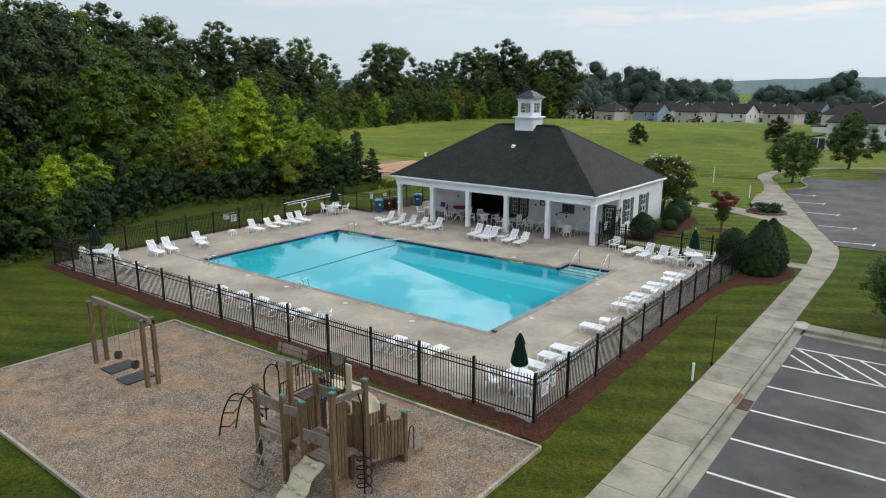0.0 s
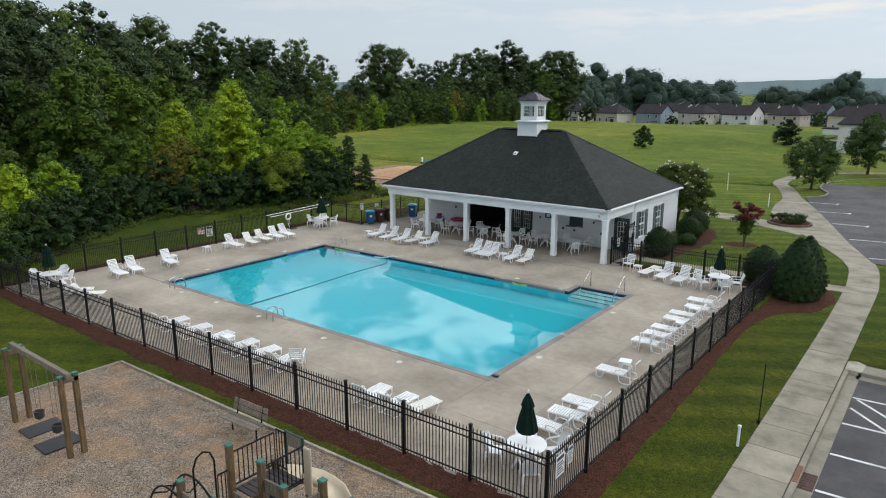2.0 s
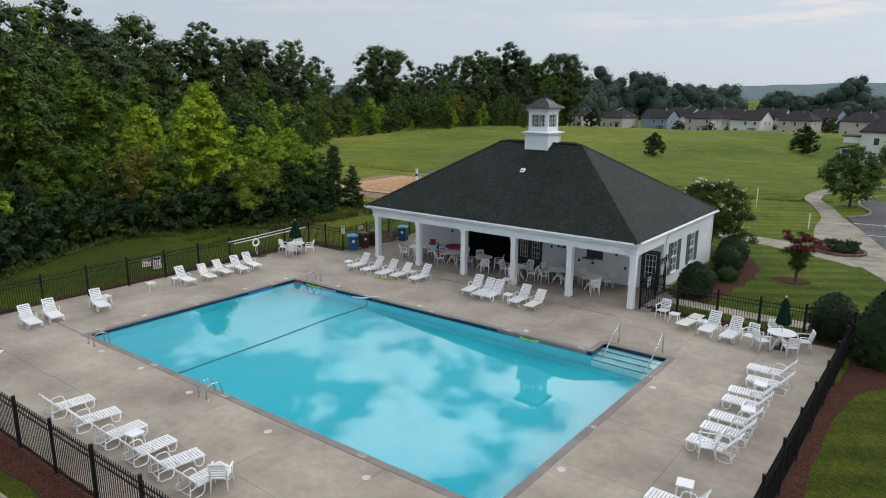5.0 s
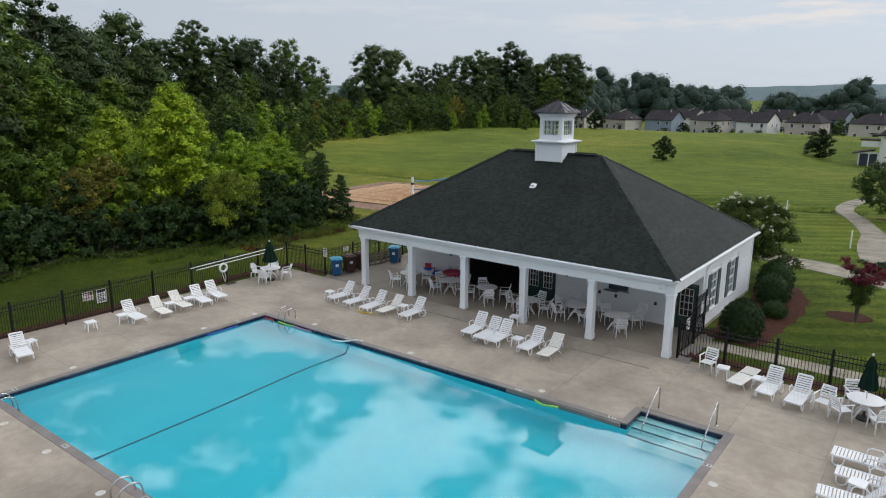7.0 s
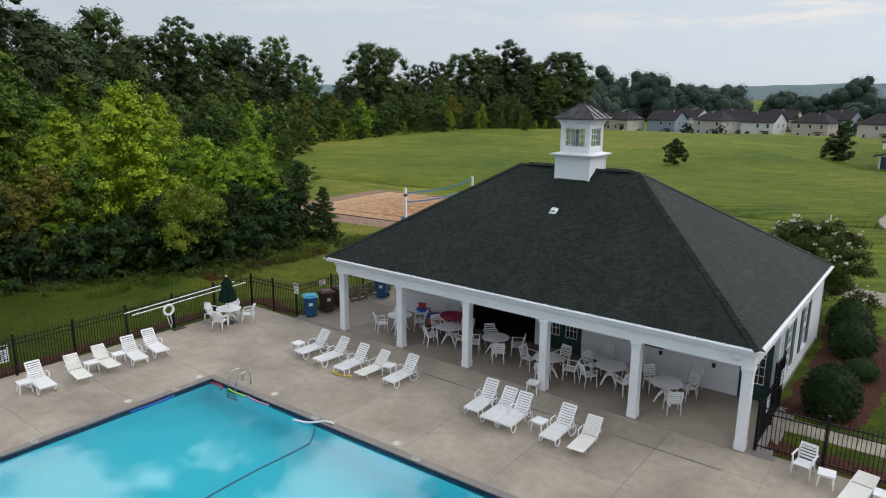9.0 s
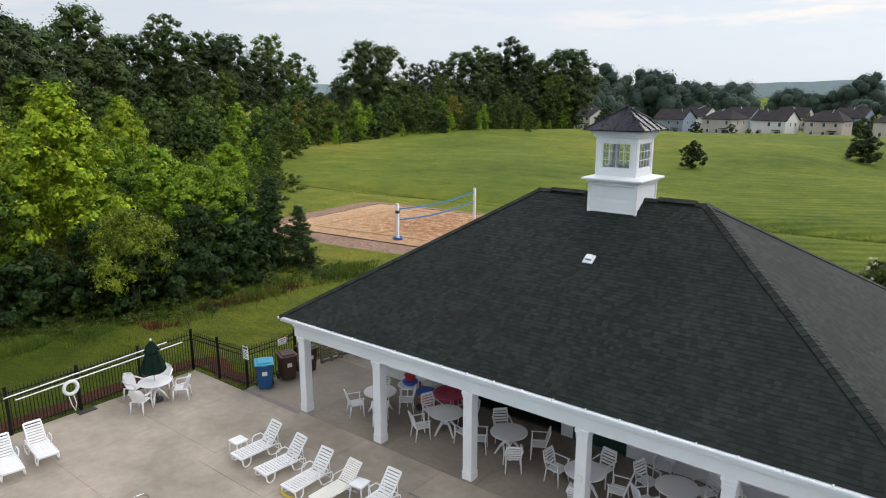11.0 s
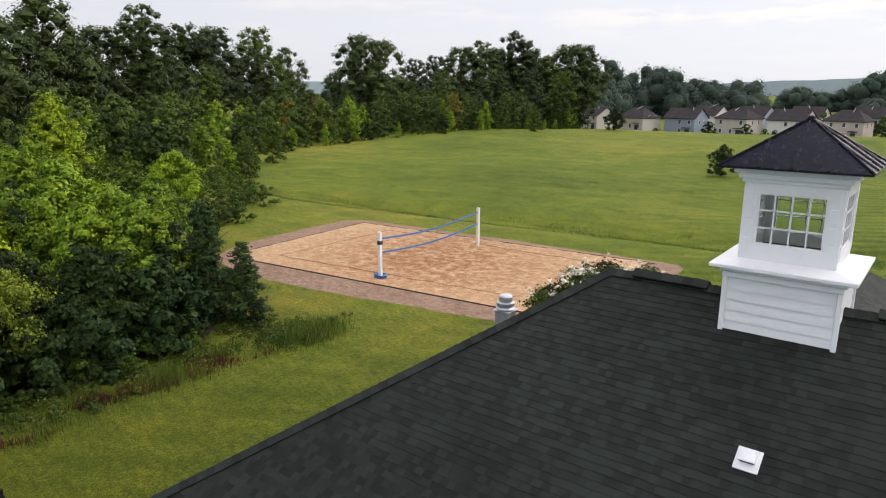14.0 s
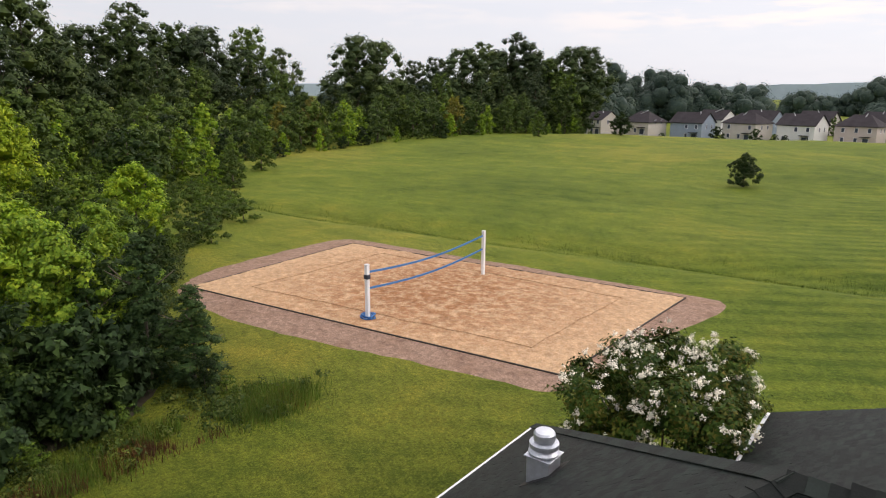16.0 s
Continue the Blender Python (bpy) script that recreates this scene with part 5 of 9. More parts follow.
# fittings on the porch wall
tv = thing("serving_hatch", (-3.8, WY0, 1.25), 0, "dark serving hatch with a small shelf on the porch wall", "hatch")
part("panel", box(bmesh.new(), -0.5, 0.5, -0.03, -0.003, 0.0, 0.62, 0.008), M_INK, tv)
part("frame", box(bmesh.new(), -0.55, 0.55, -0.05, -0.032, -0.06, -0.003, 0.008), M_SHUTTER, tv)
part("shelf", box(bmesh.new(), -0.65, 0.05, -0.3, -0.055, -0.05, -0.01, 0.008), M_SHUTTER, tv)
fr = thing("notice_board", (-5.85, WY0, 1.55), 0, "dark framed notice board on the porch wall", "notice board")
part("board", box(bmesh.new(), -0.33, 0.33, -0.03, -0.003, 0, 0.38, 0.006), M_INK, fr)
part("frame", box(bmesh.new(), -0.35, 0.35, -0.035, -0.002, 0.383, 0.42, 0.006), M_BLACK, fr)
part("paper", box(bmesh.new(), -0.2, 0.05, -0.034, -0.031, 0.08, 0.28), M_SIGN, fr)
for x, z in ((-4.75, 1.0), (-3.9, 0.95), (-1.95, 0.95), (-6.55, 1.55), (-2.5, 1.65), (-13.9, 1.5)):
    e = thing("outlet_box", (x, WY0, z), 0, "small dark outlet box on the white wall", "outlet", "wall outlets")
    part("plate", box(bmesh.new(), -0.06, 0.06, -0.06, -0.003, -0.08, 0.08, 0.008), M_RUBBER, e)
    part("cover", box(bmesh.new(), -0.045, 0.045, -0.075, -0.061, -0.06, 0.06, 0.006), M_INK, e)
e = thing("wall_sign", (-2.2, WY0, 1.75), 0, "small white notice on the porch wall", "sign")
part("plate", box(bmesh.new(), -0.3, 0.3, -0.012, -0.003, -0.1, 0.1), M_SIGN, e)
part("text_bar", box(bmesh.new(), -0.22, 0.22, -0.016, -0.0125, -0.01, 0.04), M_SIGNRED, e)
cam_ob = thing("flood_light", (0.08, -0.12, 3.0), 0, "small white flood light on the porch corner", "flood light")
part("head", lathe(bmesh.new(), [(0.04, 0), (0.1, 0.02), (0.13, 0.09), (0.12, 0.1)], 14, Matrix.Translation((-0.4, 0, 0)) @ Euler((radians(115), 0, 0)).to_matrix().to_4x4()), M_WHITE, cam_ob, smooth=True)
part("bracket", box(bmesh.new(), -0.44, -0.36, -0.02, 0.02, 0, 0.04), M_WHITE, cam_ob)

# ---------------------------------------------------------------- hip roof
roof = thing("hip_roof", (0, 0, EZ), 0, "dark charcoal-green asphalt shingle hip roof", "roof")
A, B, C, D = Vector((EX0, EY0, EZ)), Vector((EX1, EY0, EZ)), Vector((EX1, EY1, EZ)), Vector((EX0, EY1, EZ))
P, Q = Vector((RX0, RY, RZ)), Vector((RX1, RY, RZ))
OFF = Vector((0, 0, -EZ))
bm = bmesh.new()
va, vb, vc, vd, vp, vq = [bm.verts.new(v + OFF - Vector((0, 0, 0.02))) for v in (A, B, C, D, P, Q)]
for f in ((va, vb, vq, vp), (vc, vd, vp, vq), (vd, va, vp), (vb, vc, vq)):
    bm.faces.new(f)
bm.faces.new((vd, vc, vb, va))
part("roof_deck", bm, M_SHINGLE_I, roof)

stuff_v, stuff_f = [], []
single = []


def shingle_plane(a, b, top_a, top_b, r):
    """Rows of tabs on the plane a-b (eave) to top_a-top_b."""
    u = (b - a).normalized()
    nrm = u.cross((top_a - a)).normalized()
    if nrm.z < 0:
        nrm = -nrm
    up = nrm.cross(u).normalized()
    if up.z < 0:
        up = -up
    ha = (top_a - a).dot(up)
    rows_n = int(ha / 0.130)
    wid = (b - a).length
    for k in range(rows_n + 1):
        s0, s1 = k * 0.130, min((k + 1) * 0.130 + 0.02, ha)
        f0 = s0 / ha
        left = (top_a - a).dot(u) * f0
        right = wid + ((top_b - b).dot(u)) * f0
        f1 = s1 / ha
        left1 = (top_a - a).dot(u) * f1
        right1 = wid + ((top_b - b).dot(u)) * f1
        x = left - r.random() * 0.3
        while x < right:
            w = r.choice((0.09, 0.12, 0.15, 0.18))
            x0, x1 = max(x, left), min(x + w, right)
            x += w
            if x1 - x0 < 0.02:
                continue
            lift = 0.006 + 0.004 * r.random()
            drop = 0.010 * (r.random() < 0.45) * (k > 0)
            pts = []
            t0, t1 = min(max(x0, left1), right1), max(min(x1, right1), left1)
            for xx, ss, hh in ((x0, s0 - drop, lift), (x1, s0 - drop, lift), (t1, s1, 0.001), (t0, s1, 0.001), (x0, s0 - drop + 0.006, -0.014), (x1, s0 - drop + 0.006, -0.014)):
                pts.append(a + u * xx + up * ss + nrm * hh)
            mid = (pts[0] + pts[2]) / 2
            fs = ((0, 1, 2, 3), (4, 5, 1, 0), (4, 0, 3), (5, 2, 1))
            if -11.6 < mid.x < -8.0 and 2.6 < mid.y < 4.3 and len(single) < 300:
                single.append((pts, fs))
            else:
                n = len(stuff_v)
                stuff_v.extend([tuple(p + OFF) for p in pts])
                stuff_f.extend([tuple(n + i for i in f) for f in fs])


rr_ = random.Random(3)
shingle_plane(A, B, P, Q, rr_)
shingle_plane(B, C, Q, Q, rr_)
shingle_plane(D, A, P, P, rr_)
shingle_plane(C, D, Q, P, rr_)
tagged(from_arrays("shingles", stuff_v, stuff_f, M_SHINGLE_I, roof), kind="stuff")
for pts, fs in single:
    from_arrays("shingle", [tuple(p + OFF) for p in pts], fs, M_SHINGLE_P, roof)
# cap shingles along hips and ridge
NF, NB = Vector((0, EZ - RZ, RY - EY0)).normalized(), Vector((0, RZ - EZ, EY1 - RY)).normalized()
NL, NR = Vector((EZ - RZ, 0, RX0 - EX0)).normalized(), Vector((RZ - EZ, 0, EX1 - RX1)).normalized()


def cap_row(a, b, n1, n2, step, name, t0, t1, rise, parent):
    """Bent cap shingles lapped from a up to b, lying on the two planes."""
    d = (b - a).normalized()
    flaps = []
    for nn, other in ((n1, n2), (n2, n1)):
        f = nn.cross(d).normalized()
        if f.z > 0:
            f = -f
        flaps.append(f * 0.17)
    upv = (n1 + n2).normalized()
    bm = bmesh.new()
    vs = []
    for x, lift in ((-step * 0.72, 0.034), (step * 0.72, 0.018)):
        for thick in (0.0, -0.016):
            for k, off in enumerate((flaps[0], Vector((0, 0, 0)), flaps[1])):
                nn = (n1, upv, n2)[k]
                vs.append(bm.verts.new(d * x + off + nn * (lift + thick)))
    for f in ((0, 1, 7, 6), (1, 2, 8, 7), (0, 3, 4, 1), (1, 4, 5, 2), (0, 6, 9, 3), (2, 5, 11, 8), (6, 7, 10, 9), (7, 8, 11, 10)):
        bm.faces.new([vs[i] for i in f])
    bmesh.ops.recalc_face_normals(bm, faces=bm.faces)
    me = mesh_of(name, bm, M_SHINGLE_P)
    n = int((b - a).length / step)
    for k in range(n):
        q = (k + 0.5) / n
        if t0 <= q <= t1:
            ob = new(name, me)
            ob.parent = parent
            ob.location = a.lerp(b, q) + OFF + upv * rise


for a, b, n1, n2 in ((A, P, NF, NL), (B, Q, NF, NR), (C, Q, NB, NR), (D, P, NB, NL), (P, Q, NF, NB)):
    cap_row(a, b, n1, n2, 0.165, "cap_shingle", 0, 1, 0.0, roof)
# low raised vents under caps of their own, either side of the cupola
for x0, x1 in ((-11.27, -10.05), (-7.6, RX1 - 0.3)):
    bm = bmesh.new()
    for s in (-1, 1):
        nn = NF if s < 0 else NB
        f = Vector((0, nn.y, nn.z)).cross(Vector((1, 0, 0)))
        f = f if f.z < 0 else -f
        top = [Vector((x, RY, RZ - EZ + 0.075)) + f * q for q in (0.0, 0.185) for x in (x0, x1)]
        low = [p - nn * 0.055 for p in top[2:]]
        vs = [bm.verts.new(p) for p in top + low]
        bm.faces.new((vs[0], vs[1], vs[3], vs[2]))
        bm.faces.new((vs[2], vs[3], vs[5], vs[4]))
        for i, j, k in ((0, 2, 4), (1, 3, 5)):
            bm.faces.new((vs[i], vs[j], vs[k]))
    bmesh.ops.recalc_face_normals(bm, faces=bm.faces)
    vent = part("ridge_vent", bm, M_BLACK, roof, "low black ridge vent under cap shingles")
    cap_row(Vector((x0, RY, RZ)), Vector((x1, RY, RZ)), NF, NB, 0.165, "vent_cap_shingle", 0, 1, 0.062, roof)
# rear wing
wing = thing("rear_wing", (-8.36, 12.0, 0), 0, "rear wing of the pool house with dark shingle gable roof", "wing")
bm = bmesh.new()
wx0, wx1, wy1, wz = -5.4, 5.4, 5.0, 6.31
pts = [(wx0, 0.2, EZ - 0.25), (wx1, 0.2, EZ - 0.25), (wx1, wy1, EZ - 0.25), (wx0, wy1, EZ - 0.25), (0, -4.6, wz), (0, wy1 - 3.2, wz)]
v = [bm.verts.new(p) for p in pts]
for f in ((v[0], v[4], v[5], v[3]), (v[1], v[2], v[5], v[4]), (v[2], v[3], v[5]), (v[3], v[2], v[1], v[0]), (v[0], v[1], v[4])):
    bm.faces.new(f)
part("roof_deck", bm, M_SHINGLE_I, wing)
wall("wall", True, wy1 - 0.7, wx0 + 0.5, wx1 - 0.5, 0, 3.1, [], 0.18, M_SIDING, wing)
for s in (wx0 + 0.5, wx1 - 0.68):
    wall("wall", False, s, 0.75, wy1 - 0.72, 0, 3.1, [], 0.18, M_SIDING, wing)
part("gutter", box(bmesh.new(), wx0 - 0.1, wx0, 0.3, wy1, EZ - 0.36, EZ - 0.26, 0.02), M_WHITE, wing)
part("gutter", box(bmesh.new(), wx1, wx1 + 0.1, 0.3, wy1, EZ - 0.36, EZ - 0.26, 0.02), M_WHITE, wing)
stuff_v, stuff_f = [], []
OFF = Vector((0, 0, 0))
W0, W3, W4, W5 = Vector(pts[0]), Vector(pts[3]), Vector(pts[4]), Vector(pts[5])
W1, W2 = Vector(pts[1]), Vector(pts[2])
shingle_plane(W3, W0, W5, W4, rr_)
shingle_plane(W1, W2, W4, W5, rr_)
tagged(from_arrays("shingles", stuff_v, stuff_f, M_SHINGLE_I, wing), kind="stuff")

# ---------------------------------------------------------------- roof fittings
SL = (RZ - EZ) / (RY - EY0)
vt = thing("roof_vent", (-8.64, 3.8, EZ + (3.8 - EY0) * SL + 0.01), 0, "small pale metal roof vent on the shingles", "roof vent")
tilt = Euler((math.atan(SL), 0, 0)).to_matrix().to_4x4()
part("flashing", box(bmesh.new(), -0.155, 0.155, -0.19, 0.15, 0.0, 0.015, 0.003, tilt), M_WHITE, vt)
part("screen", box(bmesh.new(), -0.085, 0.085, -0.075, -0.066, 0.017, 0.09, 0.0, tilt), M_RUBBER, vt, "dark vent opening")
bm = bmesh.new()
v = [bm.verts.new(tilt @ Vector(p)) for p in ((-0.105, -0.06, 0.016), (0.105, -0.06, 0.016), (0.105, 0.13, 0.016), (-0.105, 0.13, 0.016), (-0.105, -0.11, 0.115), (0.105, -0.11, 0.115), (0.09, 0.08, 0.115), (-0.09, 0.08, 0.115))]
for f in ((0, 1, 5, 4), (1, 2, 6, 5), (2, 3, 7, 6), (3, 0, 4, 7), (4, 5, 6, 7)):
    bm.faces.new([v[i] for i in f])
bmesh.ops.bevel(bm, geom=list(bm.edges), offset=0.012, segments=2, affect="EDGES")
part("hood", bm, M_WHITE, vt)
fx, fy = -15.35, 8.5
fz = EZ + (fx - EX0) * (RZ - EZ) / (RX0 - EX0)
fl = thing("flue", (fx, fy, fz + 0.06), 0, "galvanised flue with round cowl on a square flashing box", "flue")
bm = bmesh.new()
box(bm, -0.19, 0.19, -0.19, 0.19, -0.32, 0.28, 0.01)
part("flashing_box", bm, M_GALV, fl)
part("flashing_skirt", box(bmesh.new(), -0.34, 0.34, -0.3, 0.3, -0.072, -0.042, 0.003, Euler((0, -math.atan((RZ - EZ) / (RX0 - EX0)), 0)).to_matrix().to_4x4()), M_BLACK, fl)
part("top_plate", box(bmesh.new(), -0.225, 0.225, -0.225, 0.225, 0.2805, 0.30, 0.006), M_GALV, fl)
part("collar", lathe(bmesh.new(), [(0.21, 0.301), (0.235, 0.315), (0.235, 0.345), (0.19, 0.39), (0.17, 0.40)], 28), M_GALV, fl)
part("storm_ring", lathe(bmesh.new(), [(0.16, 0.401), (0.225, 0.42), (0.225, 0.49), (0.17, 0.51)], 28), M_GALV, fl)
part("cowl", lathe(bmesh.new(), [(0.13, 0.511), (0.165, 0.53), (0.165, 0.64), (0.14, 0.67), (0.05, 0.68)], 28), M_GALV, fl)

# ---------------------------------------------------------------- cupola
CX, CY = -8.83, 6.36
cup = thing("cupola", (CX, CY, 6.6), 0, "white louvred cupola with glazed lantern and bronze metal roof", "cupola")
hw = 0.77
part("base_core", box(bmesh.new(), -hw + 0.03, hw - 0.03, -hw + 0.03, hw - 0.03, 0.0, 1.33), M_WHITE, cup)
for k in range(8):
    z = 0.02 + k * 0.165
    for ang in range(4):
        m = Euler((0, 0, ang * math.pi / 2)).to_matrix().to_4x4()
        bm = bmesh.new()
        v = [bm.verts.new(m @ Vector(p)) for p in ((-hw, -hw - 0.008, z), (hw, -hw - 0.008, z), (hw, -hw + 0.012, z + 0.163), (-hw, -hw + 0.012, z + 0.163), (-hw, -hw + 0.029, z), (hw, -hw + 0.029, z))]
        for f in ((0, 1, 2, 3), (5, 4, 3, 2), (4, 5, 1, 0)):
            bm.faces.new([v[i] for i in f])
        part("lap_board", bm, M_SIDING, cup)
for i, j in ((-1, -1), (1, -1), (1, 1), (-1, 1)):
    part("corner_trim", box(bmesh.new(), i * hw - 0.035, i * hw + 0.035, j * hw - 0.035, j * hw + 0.035, 0.0, 1.2, 0.006), M_WHITE, cup)
for a, z0, z1 in ((0.815, 1.2, 1.29), (0.85, 1.292, 1.36), (0.98, 1.362, 1.42)):
    part("base_moulding", box(bmesh.new(), -a, a, -a, a, z0, z1, 0.012), M_WHITE, cup)
bm = bmesh.new()
v0 = [bm.verts.new((i * 0.98, j * 0.98, 1.421)) for i, j in ((-1, -1), (1, -1), (1, 1), (-1, 1))]
v1 = [bm.verts.new((i * 0.66, j * 0.66, 1.49)) for i, j in ((-1, -1), (1, -1), (1, 1), (-1, 1))]
for k in range(4):
    bm.faces.new((v0[k], v0[(k + 1) % 4], v1[(k + 1) % 4], v1[k]))
bm.faces.new(v1)
part("sloped_sill", bm, M_WHITE, cup)
lw, z0, z1 = 0.66, 1.47, 2.64
part("lantern_floor", box(bmesh.new(), -lw + 0.05, lw - 0.05, -lw + 0.05, lw - 0.05, 1.5, 1.53), M_BARK, cup, "weathered brown floor inside the lantern")
for ang in range(4):
    m = Euler((0, 0, ang * math.pi / 2)).to_matrix().to_4x4()
    bm = bmesh.new()
    el = lw if ang % 2 == 0 else lw - 0.091
    for q in ((-el, -0.46, z0, z1), (0.46, el, z0, z1), (-0.46, 0.46, z0, 1.72), (-0.46, 0.46, 2.50, z1)):
        box(bm, q[0], q[1], -lw, -lw + 0.09, q[2], q[3], 0, m)
    side = part("lantern_side", bm, M_WHITE, cup)
    fb = bmesh.new()
    grid_window(fb, -0.46, 0.46, 1.72, 2.50, 4, 3, lambda b_, p, q, r, s: box(b_, p, q, -lw + 0.02, -lw + 0.055, r, s, 0, m), 0.022, 0.03)
    part("window_frame", fb, M_WHITE, side)
    part("pane", box(bmesh.new(), -0.44, 0.44, -lw + 0.035, -lw + 0.04, 1.74, 2.48, 0, m), M_GLASS, side)
    for q in (-0.61, 0.5):
        for k in range(4):
            part("pilaster_block", box(bmesh.new(), q, q + 0.1, -lw - 0.012, -lw, 1.6 + k * 0.26, 1.82 + k * 0.26, 0, m), M_WHITE, side)
for a, z0, z1 in ((0.70, 2.642, 2.70), (0.74, 2.702, 2.78), (0.80, 2.782, 2.86)):
    part("cornice", box(bmesh.new(), -a, a, -a, a, z0, z1, 0.012), M_WHITE, cup)
ra, rz0, rz1 = 0.97, 2.86, 3.56
bm = bmesh.new()
v = [bm.verts.new((i * ra, j * ra, rz0)) for i, j in ((-1, -1), (1, -1), (1, 1), (-1, 1))]
w = [bm.verts.new((i * ra, j * ra, rz0 + 0.03)) for i, j in ((-1, -1), (1, -1), (1, 1), (-1, 1))]
ap = bm.verts.new((0, 0, rz1))
for k in range(4):
    bm.faces.new((v[k], v[(k + 1) % 4], w[(k + 1) % 4], w[k]))
    bm.faces.new((w[k], w[(k + 1) % 4], ap))
bm.faces.new(v[::-1])
metal = part("metal_roof", bm, M_BRONZE, cup, "bronze standing-seam roof")
for ang in range(4):
    m = Euler((0, 0, ang * math.pi / 2)).to_matrix().to_4x4()
    for t in (-1.0, -0.45, 0.0, 0.45):
        a = m @ Vector((t * ra, -ra, rz0 + 0.04))
        f = abs(t)
        b_ = Vector((0, 0, rz1 + 0.012)) if f in (0.0, 1.0) else m @ Vector((t * ra, -ra * f, rz0 + 0.04 + (rz1 - rz0 - 0.03) * (1 - f)))
        part("seam", tube(bmesh.new(), [a, b_], 0.017, 5), M_BRONZE, metal)
part("finial", lathe(bmesh.new(), [(0.05, rz1 - 0.02), (0.05, rz1 + 0.03), (0.015, rz1 + 0.05)], 10), M_BRONZE, metal)

# ---------------------------------------------------------------- black metal fences
picket_bm = bmesh.new()
box(picket_bm, -0.009, 0.009, -0.009, 0.009, 0.06, 1.50)
tip = [picket_bm.verts.new(p) for p in ((-0.012, -0.012, 1.50), (0.012, -0.012, 1.50), (0.012, 0.012, 1.50), (-0.012, 0.012, 1.50), (0, 0, 1.58))]
for k in range(4):
    picket_bm.faces.new((tip[k], tip[(k + 1) % 4], tip[4]))
PICKET = mesh_of("picket", picket_bm, M_BLACK)
pb = bmesh.new()
box(pb, -0.038, 0.038, -0.038, 0.038, -0.1, 1.62)
box(pb, -0.048, 0.048, -0.048, 0.048, 1.62, 1.65, 0.008)
FPOST = mesh_of("post", pb, M_BLACK)


def fence(a, b, panels, ends=(True, True)):
    """A run of pickets between square posts from a to b."""
    length = math.dist(a, b)
    yaw = math.degrees(math.atan2(b[1] - a[1], b[0] - a[0]))
    f = thing("fence", (a[0], a[1], 0.0), yaw, "black metal picket fence with pointed tops round the pool", "fence", "pool fence")
    for z in (0.14, 1.22, 1.40):
        part("rail", box(bmesh.new(), 0, length, -0.016, 0.016, z, z + 0.035), M_BLACK, f)
    step = length / panels
    for k in range(panels + 1):
        if (k == 0 and not ends[0]) or (k == panels and not ends[1]):
            continue
        shared("post", FPOST, f, (k * step, 0, 0))
    n = int(length / 0.112)
    for k in range(n):
        x = (k + 0.5) * length / n
        if min(abs(x - j * step) for j in range(panels + 1)) > 0.05:
            shared("picket", PICKET, f, (x, 0, 0))
    return f


CR, CL, FL, FB = (9.38, -23.62), (-22.55, -24.27), (-23.3, -0.24), (-20.15, -0.02)
fence(CL, CR, 14)
fence(CR, (9.38, 0.62), 11, (False, True))
fence(FL, CL, 11, (True, False))
fence(FL, FB, 2, (False, True))
fence(FB, (-20.05, 9.0), 4, (False, True))
fence((0.36, 0.34), (9.38, 0.62), 5, (True, False))
fence((0.36, 0.42), (0.36, 2.35), 1, (False, True))
# the pedestrian gate by the porch
gate = thing("metal_gate", (0.32, 2.45, 0), 90, "black metal gate with white notices beside the porch", "gate")
gb = bmesh.new()
box(gb, 0.0, 0.06, -0.03, 0.03, 0.05, 2.1)
box(gb, 1.3, 1.36, -0.03, 0.03, 0.05, 2.1)
for z in (0.1, 1.0, 1.95):
    box(gb, 0.06, 1.3, -0.02, 0.02, z, z + 0.05)
part("gate_frame", gb, M_BLACK, gate)
for k in range(11):
    part("bar", box(bmesh.new(), 0.11 + k * 0.11, 0.128 + k * 0.11, -0.009, 0.009, 0.15, 1.95), M_BLACK, gate)
part("lock_plate", box(bmesh.new(), 1.05, 1.29, -0.024, 0.024, 0.75, 1.35, 0.006), M_BLACK, gate)
part("handle", tube(bmesh.new(), [(1.15, -0.03, 1.0), (1.15, -0.09, 1.0), (1.25, -0.09, 1.0)], 0.012, 6), M_STEEL, gate)


def fence_sign(x, y, yaw, z, w, h, style):
    s = thing("safety_sign", (x, y, z), yaw, "white pool rules sign with dark lettering fixed to the fence", "sign", "fence signs")
    part("plate", box(bmesh.new(), -w / 2, w / 2, -0.03, -0.02, 0, h, 0.003), M_SIGN, s)
    top = M_SIGNRED if style == "red" else M_INK
    part("heading_bar", box(bmesh.new(), -w * 0.4, w * 0.4, -0.034, -0.0305, h * 0.76, h * 0.92), top, s)
    for k in range(5):
        part("text_bar", box(bmesh.new(), -w * 0.4, w * (0.4 - 0.12 * (k % 3)), -0.034, -0.0305, h * (0.12 + 0.12 * k), h * (0.17 + 0.12 * k)), M_INK, s)


fence_sign(9.42, -23.1, 90, 0.75, 0.45, 0.6, "ink")
fence_sign(9.42, -22.55, 90, 0.85, 0.25, 0.5, "ink")
def lettering(text, size, material, parent, x, y, z):
    """Flat raised letters in the built-in font, standing upright."""
    cu = bpy.data.curves.new("lettering", "FONT")
    cu.body = text
    cu.size = size
    cu.align_x = "CENTER"
    cu.extrude = 0.002
    tmp = bpy.data.objects.new("lettering", cu)
    me = bpy.data.meshes.new_from_object(tmp)
    bpy.data.objects.remove(tmp)
    me.transform(pose(x, y, z, 90, 0, 0))
    me.materials.append(material)
    return as_object("lettering", me, parent)


nd = thing("no_diving_sign", (-23.02, -12.2, 0.85), 90, "small white sign with red words NO DIVING on the fence", "sign", "fence signs")
part("plate", box(bmesh.new(), -0.25, 0.25, -0.03, -0.02, 0, 0.42, 0.003), M_SIGN, nd)
